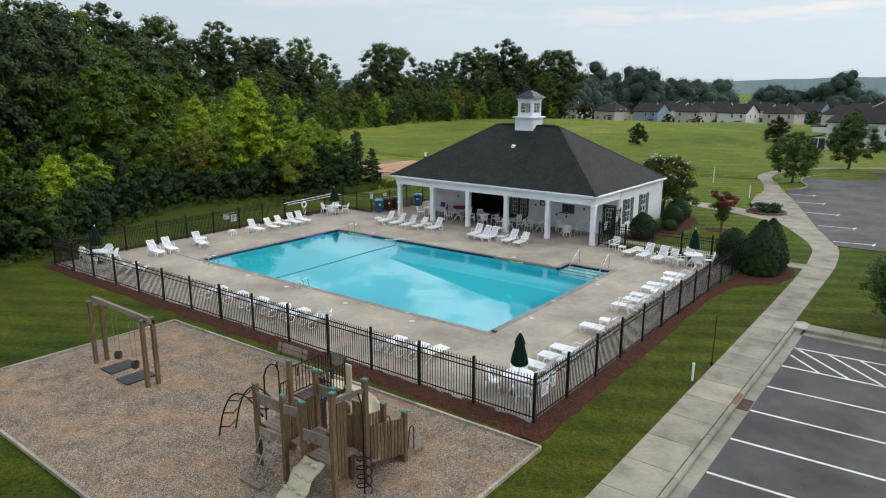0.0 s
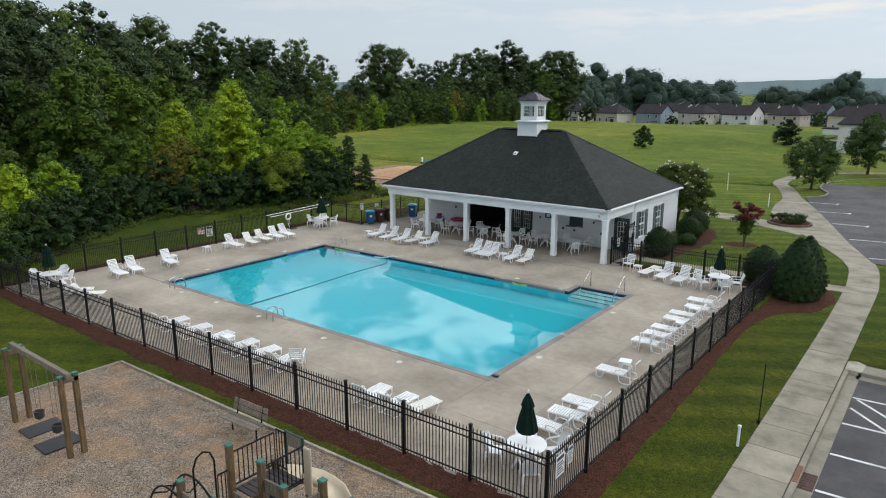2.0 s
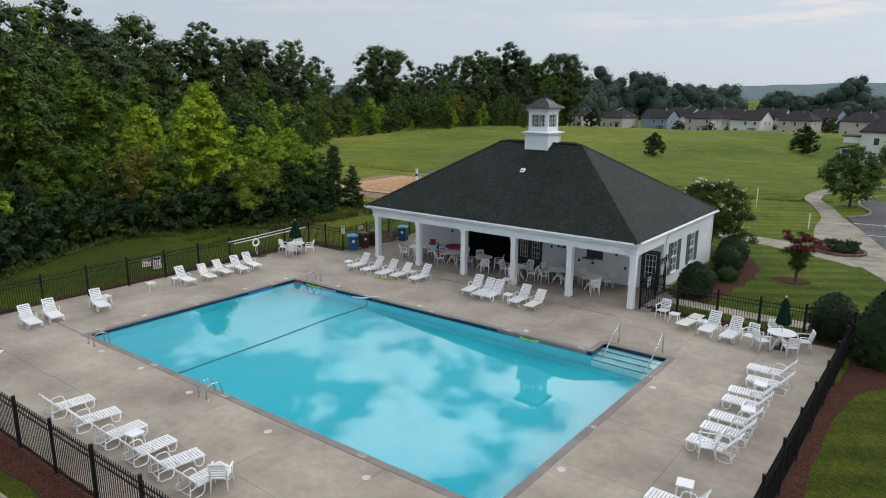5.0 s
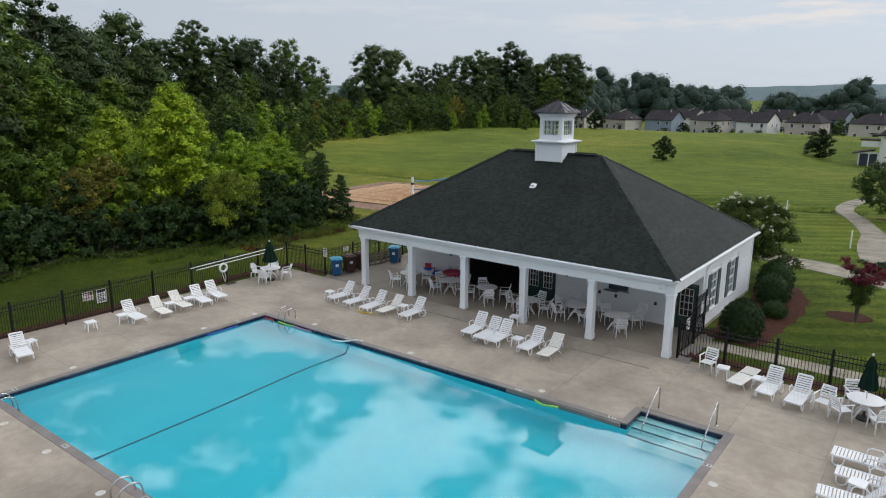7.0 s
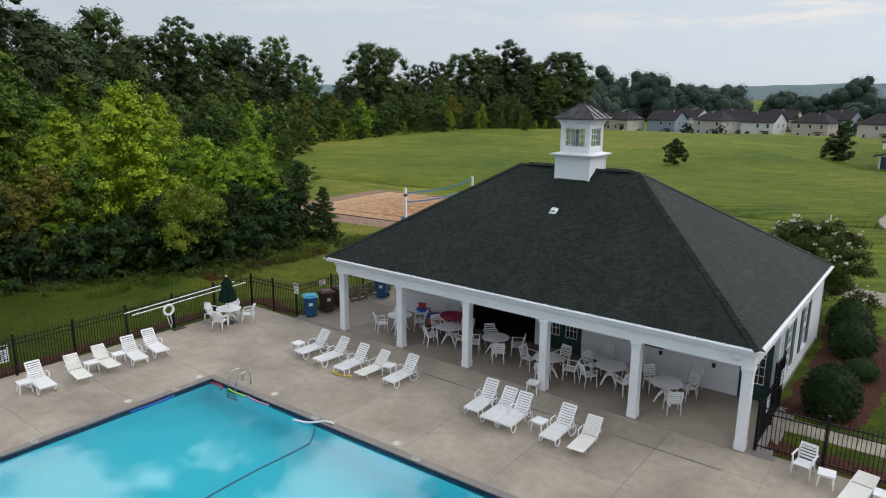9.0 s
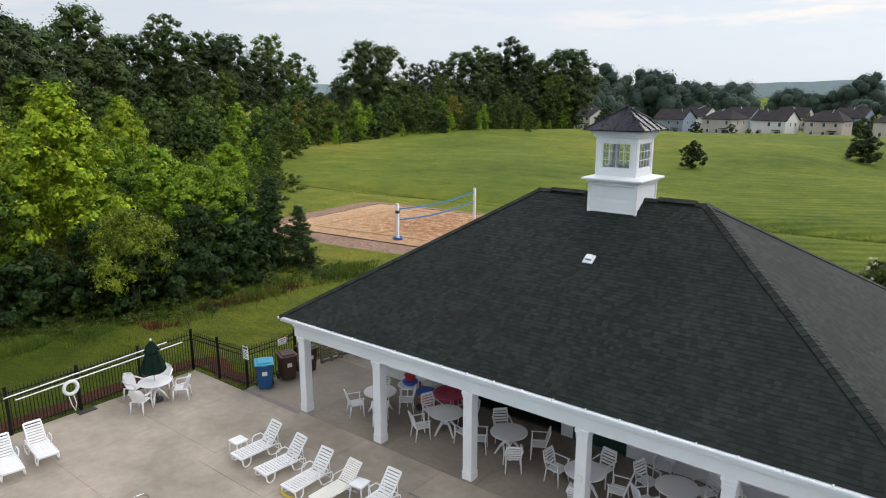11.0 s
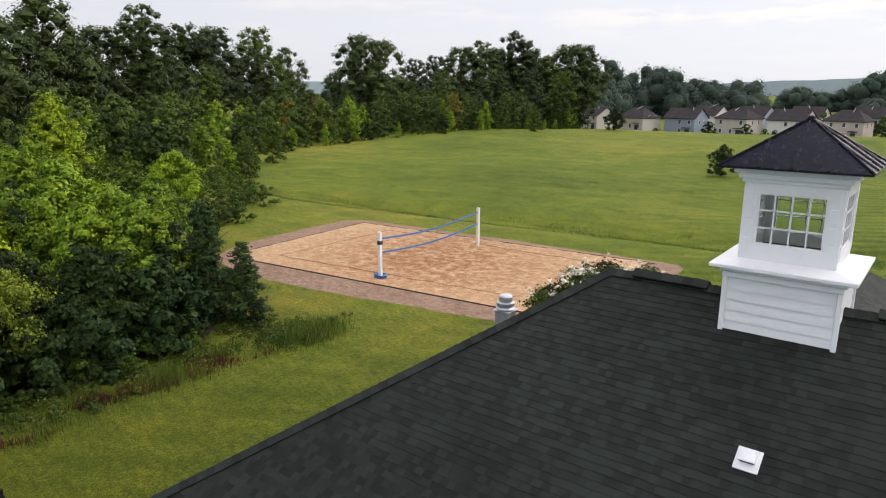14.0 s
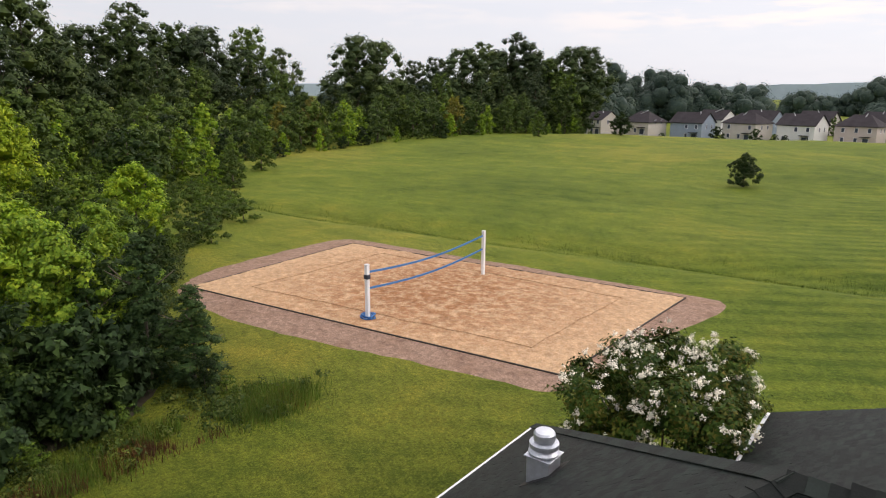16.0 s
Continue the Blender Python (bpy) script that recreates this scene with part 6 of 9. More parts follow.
lettering("NO", 0.15, M_SIGNRED, nd, -0.1, -0.033, 0.245)
lettering("DIVING", 0.14, M_SIGNRED, nd, 0.0, -0.033, 0.07)
part("red_disc", lathe(bmesh.new(), [(0.075, 0.0), (0.075, 0.003)], 20, pose(0.14, -0.031, 0.3, 90, 0, 0)), M_SIGNRED, nd)
fence_sign(-23.0, -11.6, 90, 0.62, 0.48, 0.66, "ink")
fence_sign(-20.05, -0.06, 0, 1.15, 0.32, 0.5, "ink")
fence_sign(-20.1, 1.6, 90, 1.2, 0.4, 0.25, "red")
fence_sign(0.40, 1.2, 90, 0.95, 0.4, 0.5, "ink")
fence_sign(0.42, 2.9, 90, 1.25, 0.35, 0.5, "ink")
fence_sign(0.42, 3.6, 90, 1.45, 0.3, 0.4, "ink")

# ---------------------------------------------------------------- resin sun loungers
def rod(pts, r=0.02, seg=6):
    return tube(bmesh.new(), pts, r, seg)


def lounger(name="sun_lounger", back=52):
    t = thing(name, (0, 0, 0), 0, "white resin sun lounger with slatted seat and raised back", "sun lounger", "resin loungers")
    W = 0.31
    for s in (-1, 1):
        part("side_rail", box(bmesh.new(), -0.30, 0.95, s * W - 0.025, s * W + 0.025, 0.29, 0.36, 0.012), M_RESIN, t)
        # looped front foot and rear foot
        part("front_leg", rod([(0.92, s * W, 0.31), (0.90, s * (W + 0.02), 0.10), (0.83, s * (W + 0.02), 0.02), (0.72, s * (W + 0.02), 0.02), (0.62, s * (W + 0.02), 0.10), (0.58, s * W, 0.31)], 0.024), M_RESIN, t, smooth=True)
        part("rear_leg", rod([(-0.05, s * W, 0.31), (-0.12, s * (W + 0.04), 0.08), (-0.22, s * (W + 0.05), 0.02), (-0.50, s * (W + 0.05), 0.02), (-0.62, s * (W + 0.04), 0.10), (-0.58, s * (W + 0.03), 0.30), (-0.30, s * W, 0.34)], 0.024), M_RESIN, t, smooth=True)
        part("armrest", rod([(0.10, s * W, 0.34), (0.06, s * (W + 0.06), 0.50), (-0.04, s * (W + 0.07), 0.57), (-0.30, s * (W + 0.07), 0.56), (-0.42, s * (W + 0.05), 0.44), (-0.40, s * W, 0.34)], 0.022), M_RESIN, t, smooth=True)
    slat = mesh_of("slat", box(bmesh.new(), -0.036, 0.036, -0.29, 0.29, 0.335, 0.362, 0.006), M_RESIN)
    for k in range(12):
        shared("slat", slat, t, (-0.20 + k * 0.1, 0, 0))
    part("foot_rim", box(bmesh.new(), 0.93, 0.975, -0.33, 0.33, 0.285, 0.365, 0.014), M_RESIN, t)
    ca, sa = math.cos(radians(back)), math.sin(radians(back))
    mb = Matrix.Translation((-0.27, 0, 0.34)) @ Euler((0, radians(back), 0)).to_matrix().to_4x4()
    bk = bmesh.new()
    for s in (-1, 1):
        box(bk, -0.78, 0.0, s * 0.27 - 0.025, s * 0.27 + 0.025, -0.02, 0.025, 0.01, mb)
    box(bk, -0.80, -0.72, -0.26, 0.26, -0.02, 0.028, 0.01, mb)
    part("back_frame", bk, M_RESIN, t)
    for k in range(7):
        part("back_slat", box(bmesh.new(), -0.68 + k * 0.098, -0.612 + k * 0.098, -0.25, 0.25, -0.008, 0.018, 0.005, mb), M_RESIN, t)
    part("back_prop", rod([(-0.27 - 0.45 * ca, -0.27, 0.34 + 0.45 * sa), (-0.55, -0.29, 0.1), (-0.55, 0.29, 0.1), (-0.27 - 0.45 * ca, 0.27, 0.34 + 0.45 * sa)], 0.014), M_RESIN, t)
    return t


def strap_lounger(back=48, flat=False):
    t = thing("strap_lounger", (0, 0, 0), 0, "cream strap sun lounger on a thin white tube frame", "sun lounger", "strap loungers")
    ca, sa = math.cos(radians(back)), math.sin(radians(back))
    for s in (-1, 1):
        part("frame_tube", rod([(0.95, s * 0.29, 0.33), (-0.25, s * 0.29, 0.33), (-0.25 - 0.75 * ca, s * 0.27, 0.33 + 0.75 * sa)], 0.018), M_RESIN, t, smooth=True)
        part("front_leg", rod([(0.80, s * 0.29, 0.33), (0.60, s * 0.31, 0.015)], 0.016), M_RESIN, t)
        part("rear_leg", rod([(-0.05, s * 0.29, 0.33), (-0.45, s * 0.31, 0.015)], 0.016), M_RESIN, t)
        if not flat:
            part("armrest", rod([(0.02, s * 0.30, 0.34), (-0.05, s * 0.34, 0.55), (-0.5, s * 0.34, 0.56), (-0.52, s * 0.31, 0.35)], 0.016), M_RESIN, t, smooth=True)
    part("end_bar", rod([(0.95, -0.29, 0.33), (0.95, 0.29, 0.33)], 0.018), M_RESIN, t)
    part("head_bar", rod([(-0.25 - 0.75 * ca, -0.27, 0.33 + 0.75 * sa), (-0.25 - 0.75 * ca, 0.27, 0.33 + 0.75 * sa)], 0.018), M_RESIN, t)
    for k in range(19):
        part("strap", box(bmesh.new(), -0.22 + k * 0.062, -0.168 + k * 0.062, -0.30, 0.30, 0.34, 0.35), M_STRAP, t)
    mb = Matrix.Translation((-0.25, 0, 0.335)) @ Euler((0, radians(back), 0)).to_matrix().to_4x4()
    for k in range(11):
        part("back_strap", box(bmesh.new(), -0.73 + k * 0.065, -0.678 + k * 0.065, -0.28, 0.28, 0.016, 0.026, 0, mb), M_STRAP, t)
    return t


def resin_chair():
    t = thing("resin_armchair", (0, 0, 0), 0, "white resin garden armchair with slatted back", "chair", "garden chairs")
    # faces +x
    part("seat", box(bmesh.new(), -0.23, 0.24, -0.23, 0.23, 0.41, 0.44, 0.012), M_RESIN, t)
    for x, y, dx, dy in ((0.20, -0.23, 0.03, -0.02), (0.20, 0.23, 0.03, 0.02), (-0.20, -0.21, -0.06, -0.02), (-0.20, 0.21, -0.06, 0.02)):
        top = 0.66 if x > 0 else 0.42
        bm = bmesh.new()
        tube(bm, [(x + dx, y + dy, 0.0), (x, y, 0.42), (x, y + (0.02 if y > 0 else -0.02), top)], [0.018, 0.025, 0.022], 6)
        part("leg", bm, M_RESIN, t, smooth=True)
    for s in (-1, 1):
        part("armrest", box(bmesh.new(), -0.26, 0.24, s * 0.265 - 0.028, s * 0.265 + 0.028, 0.655, 0.68, 0.01), M_RESIN, t)
        bm = bmesh.new()
        tube(bm, [(-0.20, s * 0.21, 0.42), (-0.27, s * 0.23, 0.68), (-0.34, s * 0.20, 0.90)], 0.024, 6)
        part("back_post", bm, M_RESIN, t, smooth=True)
    mb = Matrix.Translation((-0.21, 0, 0.42)) @ Euler((0, radians(-15), 0)).to_matrix().to_4x4()
    part("back_rail", box(bmesh.new(), -0.022, 0.018, -0.2, 0.2, 0.41, 0.50, 0.012, mb), M_RESIN, t)
    for k in range(4):
        part("back_slat", box(bmesh.new(), -0.014, 0.010, -0.2, 0.2, 0.07 + k * 0.088, 0.125 + k * 0.088, 0.005, mb), M_RESIN, t)
    return t


def tub_chair():
    t = thing("tub_chair", (0, 0, 0), 0, "white moulded resin chair with rounded solid back", "chair", "garden chairs")
    part("seat", box(bmesh.new(), -0.22, 0.24, -0.23, 0.23, 0.40, 0.43, 0.015), M_RESIN, t)
    bm = bmesh.new()
    rows = []
    for j, z in enumerate((0.43, 0.6, 0.75, 0.86, 0.90)):
        w = (0.24, 0.27, 0.27, 0.22, 0.12)[j]
        rows.append([(bm.verts.new((-0.20 - 0.16 * (z - 0.43) / 0.47 + 0.10 * abs(u) ** 2, u * w, z)), bm.verts.new((-0.225 - 0.16 * (z - 0.43) / 0.47 + 0.10 * abs(u) ** 2, u * w, z))) for u in (-1, -0.66, -0.33, 0, 0.33, 0.66, 1)])
    for a, b in zip(rows, rows[1:]):
        for k in range(6):
            bm.faces.new((a[k][0], a[k + 1][0], b[k + 1][0], b[k][0]))
            bm.faces.new((a[k + 1][1], a[k][1], b[k][1], b[k + 1][1]))
    part("back", bm, M_RESIN, t, smooth=True)
    for s in (-1, 1):
        part("armrest", rod([(-0.26, s * 0.26, 0.70), (-0.05, s * 0.29, 0.66), (0.18, s * 0.28, 0.63), (0.24, s * 0.26, 0.55), (0.22, s * 0.24, 0.42)], 0.026), M_RESIN, t, smooth=True)
    for x, y in ((0.22, -0.24), (0.22, 0.24), (-0.24, -0.22), (-0.24, 0.22)):
        bm = bmesh.new()
        tube(bm, [(x * 1.15, y * 1.08, 0.0), (x, y, 0.42)], [0.02, 0.034], 6)
        part("leg", bm, M_RESIN, t, smooth=True)
    return t


def round_table():
    t = thing("round_table", (0, 0, 0), 0, "round white resin patio table on splayed legs", "table", "patio tables")
    part("tabletop", lathe(bmesh.new(), [(0.05, 0.69), (0.53, 0.69), (0.56, 0.705), (0.56, 0.722), (0.545, 0.73), (0.03, 0.73)], 32), M_RESIN, t)
    part("hub", lathe(bmesh.new(), [(0.10, 0.33), (0.12, 0.4), (0.09, 0.5), (0.14, 0.69)], 14), M_RESIN, t, smooth=True)
    for k in range(4):
        a = k * math.pi / 2 + 0.5
        bm = bmesh.new()
        tube(bm, [(0.08 * math.cos(a), 0.08 * math.sin(a), 0.44), (0.25 * math.cos(a), 0.25 * math.sin(a), 0.28), (0.42 * math.cos(a), 0.42 * math.sin(a), 0.0)], [0.05, 0.042, 0.03], 6)
        part("leg", bm, M_RESIN, t, smooth=True)
    return t


def side_table():
    t = thing("side_table", (0, 0, 0), 0, "small square white resin side table", "side table", "side tables")
    part("tabletop", box(bmesh.new(), -0.22, 0.22, -0.22, 0.22, 0.38, 0.41, 0.014), M_RESIN, t)
    part("skirt", box(bmesh.new(), -0.19, 0.19, -0.19, 0.19, 0.335, 0.379), M_RESIN, t)
    for i in (-1, 1):
        for j in (-1, 1):
            bm = bmesh.new()
            tube(bm, [(i * 0.2, j * 0.2, 0), (i * 0.165, j * 0.165, 0.34)], [0.018, 0.028], 6)
            part("leg", bm, M_RESIN, t)
    return t


def umbrella(x, y, z_top=2.25, full=1.1):
    t = thing("patio_umbrella", (x, y, 0), 0, "closed dark green canvas umbrella through a patio table", "umbrella", "umbrellas")
    part("pole", rod([(0, 0, 0.1), (0, 0, z_top)], 0.02, 8), M_STEEL, t)
    bm = bmesh.new()
    rings = []
    for j, (z, r) in enumerate((z, r * full) for z, r in ((1.08, 0.23), (1.2, 0.225), (1.5, 0.18), (1.80, 0.115), (1.84, 0.145), (2.02, 0.10), (2.2, 0.03))):
        rings.append([bm.verts.new(((r * (1 + 0.22 * (k % 2))) * math.cos(k * math.tau / 16), (r * (1 + 0.22 * (k % 2))) * math.sin(k * math.tau / 16), z + (0.05 * (k % 2) if j == 0 else 0))) for k in range(16)])
    for a, b in zip(rings, rings[1:]):
        for k in range(16):
            bm.faces.new((a[k], a[(k + 1) % 16], b[(k + 1) % 16], b[k]))
    bm.faces.new(rings[0][::-1])
    bm.faces.new(rings[-1])
    part("canopy", bm, M_CANVAS, t, "folded dark green canopy")
    part("finial", lathe(bmesh.new(), [(0.03, z_top - 0.03), (0.04, z_top + 0.02), (0.02, z_top + 0.06)], 10), M_SIGN, t)
    part("base", lathe(bmesh.new(), [(0.24, 0.0), (0.24, 0.05), (0.06, 0.1), (0.03, 0.3)], 18), M_RUBBER, t)


first = {"lounger": lounger(), "strap": strap_lounger(), "flat": strap_lounger(4, True), "chair": resin_chair(), "tub": tub_chair(), "round": round_table(), "side": side_table()}
used = set()


def place(kind, x, y, yaw, label=None):
    """yaw: the way the foot end, or the front, points."""
    size = 0.93 if kind in ("lounger", "strap", "flat") else 1.0
    m = pose(x, y, DECK_Z, 0, 0, yaw) @ Matrix.Diagonal((size, size, size, 1))
    if kind not in used:
        used.add(kind)
        ob = first[kind]
        ob.matrix_basis = m
    else:
        ob = copy_thing(first[kind], m)
    if label:
        tagged(ob, label)
    return ob


def by_foot(kind, x, y, yaw):
    c, s = math.cos(radians(yaw)), math.sin(radians(yaw))
    place(kind, x - 0.885 * c, y - 0.885 * s, yaw)


jit = random.Random(11)
# along the car-park side, feet to the pool
for x, y in ((6.65, -4.70), (6.83, -5.79), (6.58, -7.18), (6.63, -8.04), (6.64, -9.50), (6.67, -10.44), (6.60, -11.53), (6.73, -15.11), (6.96, -18.13), (6.98, -19.12), (6.80, -20.16)):
    by_foot("lounger", x, y, 180 + jit.uniform(-4, 4))
# along the play-area side
for x, y in ((-10.04, -21.27), (-8.44, -21.19), (-6.95, -21.16), (-5.38, -21.11), (-4.03, -21.04), (-2.86, -21.00), (1.73, -21.04), (2.90, -21.02)):
    by_foot("lounger", x, y, 88 + jit.uniform(-5, 5))
by_foot("strap", 3.77, -20.88, 82)
by_foot("lounger", -17.85, -21.74, 50)
by_foot("strap", -16.75, -21.65, 48)
# along the wood side
for x, y in ((-19.35, -19.37), (-19.51, -18.40), (-19.45, -16.30), (-20.26, -11.15), (-20.13, -7.80), (-20.26, -6.82)):
    by_foot("lounger", x, y, jit.uniform(-5, 5) - 4)
by_foot("strap", -20.02, -9.98, -6)
by_foot("strap", -20.2, -8.80, -3)
place("side", -20.8, -15.63, 6)
# before the porch
for x, y in ((-15.95, -3.58), (-14.75, -3.67), (-13.50, -3.72), (-11.28, -3.38), (-7.60, -3.38), (-6.82, -3.56), (-6.20, -3.57), (-4.70, -3.47)):
    by_foot("lounger", x, y, 270 + jit.uniform(-5, 5))
by_foot("strap", -12.53, -3.62, 268)
by_foot("strap", -3.70, -3.60, 272)
# by the gate-side fence
by_foot("flat", 3.05, -1.60, 262)
by_foot("lounger", 4.07, -1.83, 266)
by_foot("lounger", 5.04, -2.04, 266)
for x, y in ((2.38, -0.52), (3.71, -0.75), (7.47, -6.35), (7.63, -8.70), (7.45, -14.25), (-6.36, -21.80), (2.10, -21.95), (-21.27, -12.97), (-21.18, -11.60), (-21.11, -9.27), (-21.17, -8.19), (-20.75, -15.9), (-16.55, -3.0), (-12.05, -2.40), (-5.33, -2.75), (-6.95, -0.35), (8.0, -18.6)):
    place("side", x, y, jit.uniform(-12, 12))
for x, y, yaw in ((1.79, -0.43, 262), (5.90, -1.50, 255), (7.30, -11.95, 200), (-2.35, -21.55, 130)):
    place("chair", x, y, yaw)
# tables with umbrellas out on the deck
for x, y, kind in ((7.04, -1.15, "chair"), (7.95, -22.2, "tub"), (-20.98, -22.5, "tub"), (-21.8, -2.65, "tub")):
    place("round", x, y, 20)
    umbrella(x, y, 2.25, 1.55 if x < -20 and y > -5 else 1.1)
    for a in (35, 125, 215, 305):
        b = a + jit.uniform(-14, 14)
        place(kind, x + 0.86 * math.cos(radians(b)), y + 0.86 * math.sin(radians(b)), b + 180)
# tables on the porch
for x, y, turn in ((-15.0, 1.6, 20), (-12.3, 1.75, 40), (-10.05, 1.9, 10), (-7.3, 1.35, 60), (-5.1, 2.1, 30), (-2.95, 1.9, 15)):
    place("round", x, y, turn)
    for a in (30, 120, 210, 300):
        if (x, a) == (-2.95, 210):
            continue
        b = a + turn + jit.uniform(-15, 15)
        place("chair", x + 0.9 * math.cos(radians(b)), y + 0.84 * math.sin(radians(b)), b + 180)
for x, y, yaw in ((-13.4, 3.35, 270), (-12.85, 3.4, 268), (-14.1, 3.3, 275), (-5.85, 3.35, 272), (-2.45, 3.35, 268)):
    place("chair", x, y, yaw)


# ---------------------------------------------------------------- bins and pool clutter
def wheelie_bin(x, y, yaw, body, lid, label, z=0.0):
    t = thing("wheeled_bin", (x, y, z), yaw, label, "wheeled bin", "bins")
    bm = bmesh.new()
    lo_ = [bm.verts.new(p) for p in ((-0.24, -0.23, 0.06), (0.24, -0.23, 0.06), (0.24, 0.23, 0.06), (-0.24, 0.23, 0.06))]
    hi_ = [bm.verts.new(p) for p in ((-0.33, -0.30, 1.0), (0.33, -0.30, 1.0), (0.33, 0.30, 1.0), (-0.33, 0.30, 1.0))]
    for k in range(4):
        bm.faces.new((lo_[k], lo_[(k + 1) % 4], hi_[(k + 1) % 4], hi_[k]))
    bm.faces.new(lo_[::-1])
    bm.faces.new(hi_)
    bmesh.ops.bevel(bm, geom=list(bm.edges), offset=0.03, segments=2, affect="EDGES")
    b = part("body", bm, body, t)
    part("rim", box(bmesh.new(), -0.36, 0.36, -0.33, 0.33, 0.96, 1.01, 0.015), body, b)
    bm = bmesh.new()
    box(bm, -0.37, 0.40, -0.34, 0.34, 1.012, 1.05, 0.015)
    box(bm, -0.28, 0.30, -0.24, 0.24, 1.05, 1.10, 0.02)
    l = part("lid", bm, lid, t)
    part("lid_grip", box(bmesh.new(), 0.40, 0.44, -0.1, 0.1, 1.0, 1.04, 0.01), lid, l)
    part("handle", rod([(-0.36, -0.26, 0.98), (-0.44, -0.26, 1.0), (-0.44, 0.26, 1.0), (-0.36, 0.26, 0.98)], 0.016), body, t)
    for s in (-0.28, 0.28):
        part("wheel", lathe(bmesh.new(), [(0.04, -0.03), (0.12, -0.03), (0.12, 0.03), (0.04, 0.03)], 16, Matrix.Translation((-0.27, s, 0.12)) @ Euler((math.pi / 2, 0, 0)).to_matrix().to_4x4()), M_RUBBER, t)
    part("emblem", box(bmesh.new(), 0.335, 0.338, -0.09, 0.09, 0.6, 0.75, 0, Matrix.Translation((-0.018, 0, 0))), M_SIGN, t, "pale worn emblem")


wheelie_bin(-19.6, 0.35, -35, M_BLUEBIN, M_BLUELID, "blue wheeled bin with a light blue lid by the fence")
wheelie_bin(-19.55, 1.35, -20, M_BROWNBIN, M_BROWNBIN, "dark brown wheeled bin by the fence")
wheelie_bin(-19.5, 2.3, -10, M_BROWNBIN, M_BROWNBIN, "dark brown wheeled bin by the fence")
wheelie_bin(-19.0, 4.75, -60, M_BLUEBIN, M_BLUELID, "blue wheeled bin standing behind the porch")
for k in range(3):
    t = thing("timber_pallet", (-19.45, 3.6 + k * 0.95, 0), 78 + 6 * k, "weathered grey timber pallet leaning at the fence", "pallet", "pallets")
    for j in range(5):
        part("board", box(bmesh.new(), -0.5, 0.5, 0.05 + 0.02 * j, 0.07 + 0.02 * j, 0.05 + j * 0.16, 0.15 + j * 0.16), M_GREYWOOD, t)
    for s in (-0.45, 0.0, 0.45):
        part("bearer", box(bmesh.new(), s - 0.04, s + 0.04, 0.08, 0.19, 0.0, 0.8), M_GREYWOOD, t)
# toys at the far end of the porch
tt = thing("toy_table", (-14.6, 2.7, 0), 0, "white round play table with coloured toys", "toy table")
part("tabletop", lathe(bmesh.new(), [(0.05, 0.66), (0.42, 0.66), (0.44, 0.69), (0.42, 0.71), (0.05, 0.71)], 24), M_WHITE, tt)
for k in range(4):
    a = k * math.pi / 2 + 0.4
    part("leg", rod([(0.3 * math.cos(a), 0.3 * math.sin(a), 0.66), (0.34 * math.cos(a), 0.34 * math.sin(a), 0)], 0.02), M_WHITE, tt)
ty = thing("toy_boat", (-14.6, 2.7, 0.711), 20, "red and blue plastic toy on the play table", "toy")
part("hull", lathe(bmesh.new(), [(0.20, 0.0), (0.27, 0.05), (0.27, 0.12), (0.2, 0.14)], 18), M_BLUE, ty)
part("rack", box(bmesh.new(), -0.16, 0.16, -0.1, 0.1, 0.141, 0.32, 0.03), M_RED, ty)
part("top_tray", box(bmesh.new(), -0.2, 0.2, -0.13, 0.13, 0.322, 0.36, 0.015), M_RED, ty)
pt = thing("toy_paddling_table", (-12.9, 2.75, 0), 0, "pink-red round plastic water table", "toy table")
part("basin", lathe(bmesh.new(), [(0.05, 0.72), (0.40, 0.72), (0.56, 0.80), (0.58, 0.86), (0.52, 0.87), (0.40, 0.79), (0.05, 0.77)], 26), M_PINK, pt, smooth=True)
for k in range(4):
    a = k * math.pi / 2 + 0.2
    part("leg", rod([(0.34 * math.cos(a), 0.34 * math.sin(a), 0.73), (0.42 * math.cos(a), 0.42 * math.sin(a), 0)], 0.035), M_PINK, pt)
cart = thing("toy_cart", (-13.85, 2.65, 0), 15, "orange and blue plastic toy cart", "toy")
part("body", box(bmesh.new(), -0.22, 0.22, -0.18, 0.18, 0.12, 0.5, 0.04), M_ORANGE, cart)
part("hood", box(bmesh.new(), -0.3, 0.3, -0.22, 0.22, 0.52, 0.78, 0.08), M_BLUE, cart)
part("post", box(bmesh.new(), -0.26, -0.2, -0.03, 0.03, 0.49, 0.98, 0.01), M_RED, cart)
for i in (-0.16, 0.16):
    for j in (-0.2, 0.2):
        part("wheel", lathe(bmesh.new(), [(0.03, -0.03), (0.12, -0.03), (0.12, 0.03), (0.03, 0.03)], 14, Matrix.Translation((i, j, 0.12)) @ Euler((math.pi / 2, 0, 0)).to_matrix().to_4x4()), M_RUBBER, cart)


def noodle(pts, mat, label, name="pool_noodle"):
    b = bmesh.new()
    tube(b, smooth_line(pts, 0.15), 0.035, 8)
    return tagged(part(name, b, mat, None, smooth=True), label, "pool noodle", "noodles")


noodle([(-14.05, -3.35, 0.036), (-13.85, -3.6, 0.036), (-13.45, -3.65, 0.036), (-13.0, -3.45, 0.036)], M_YELLOW, "yellow foam pool noodle lying on the deck")
noodle([(-16.86, -6.95, -0.08), (-16.5, -6.88, -0.08), (-16.2, -6.92, -0.08), (-16.1, -7.05, -0.08)], M_RED, "red foam pool noodle floating at the rim")
noodle([(-15.9, -6.86, -0.08), (-15.4, -6.90, -0.08), (-14.9, -6.84, -0.08)], M_LIME, "lime green foam noodle floating at the rim")
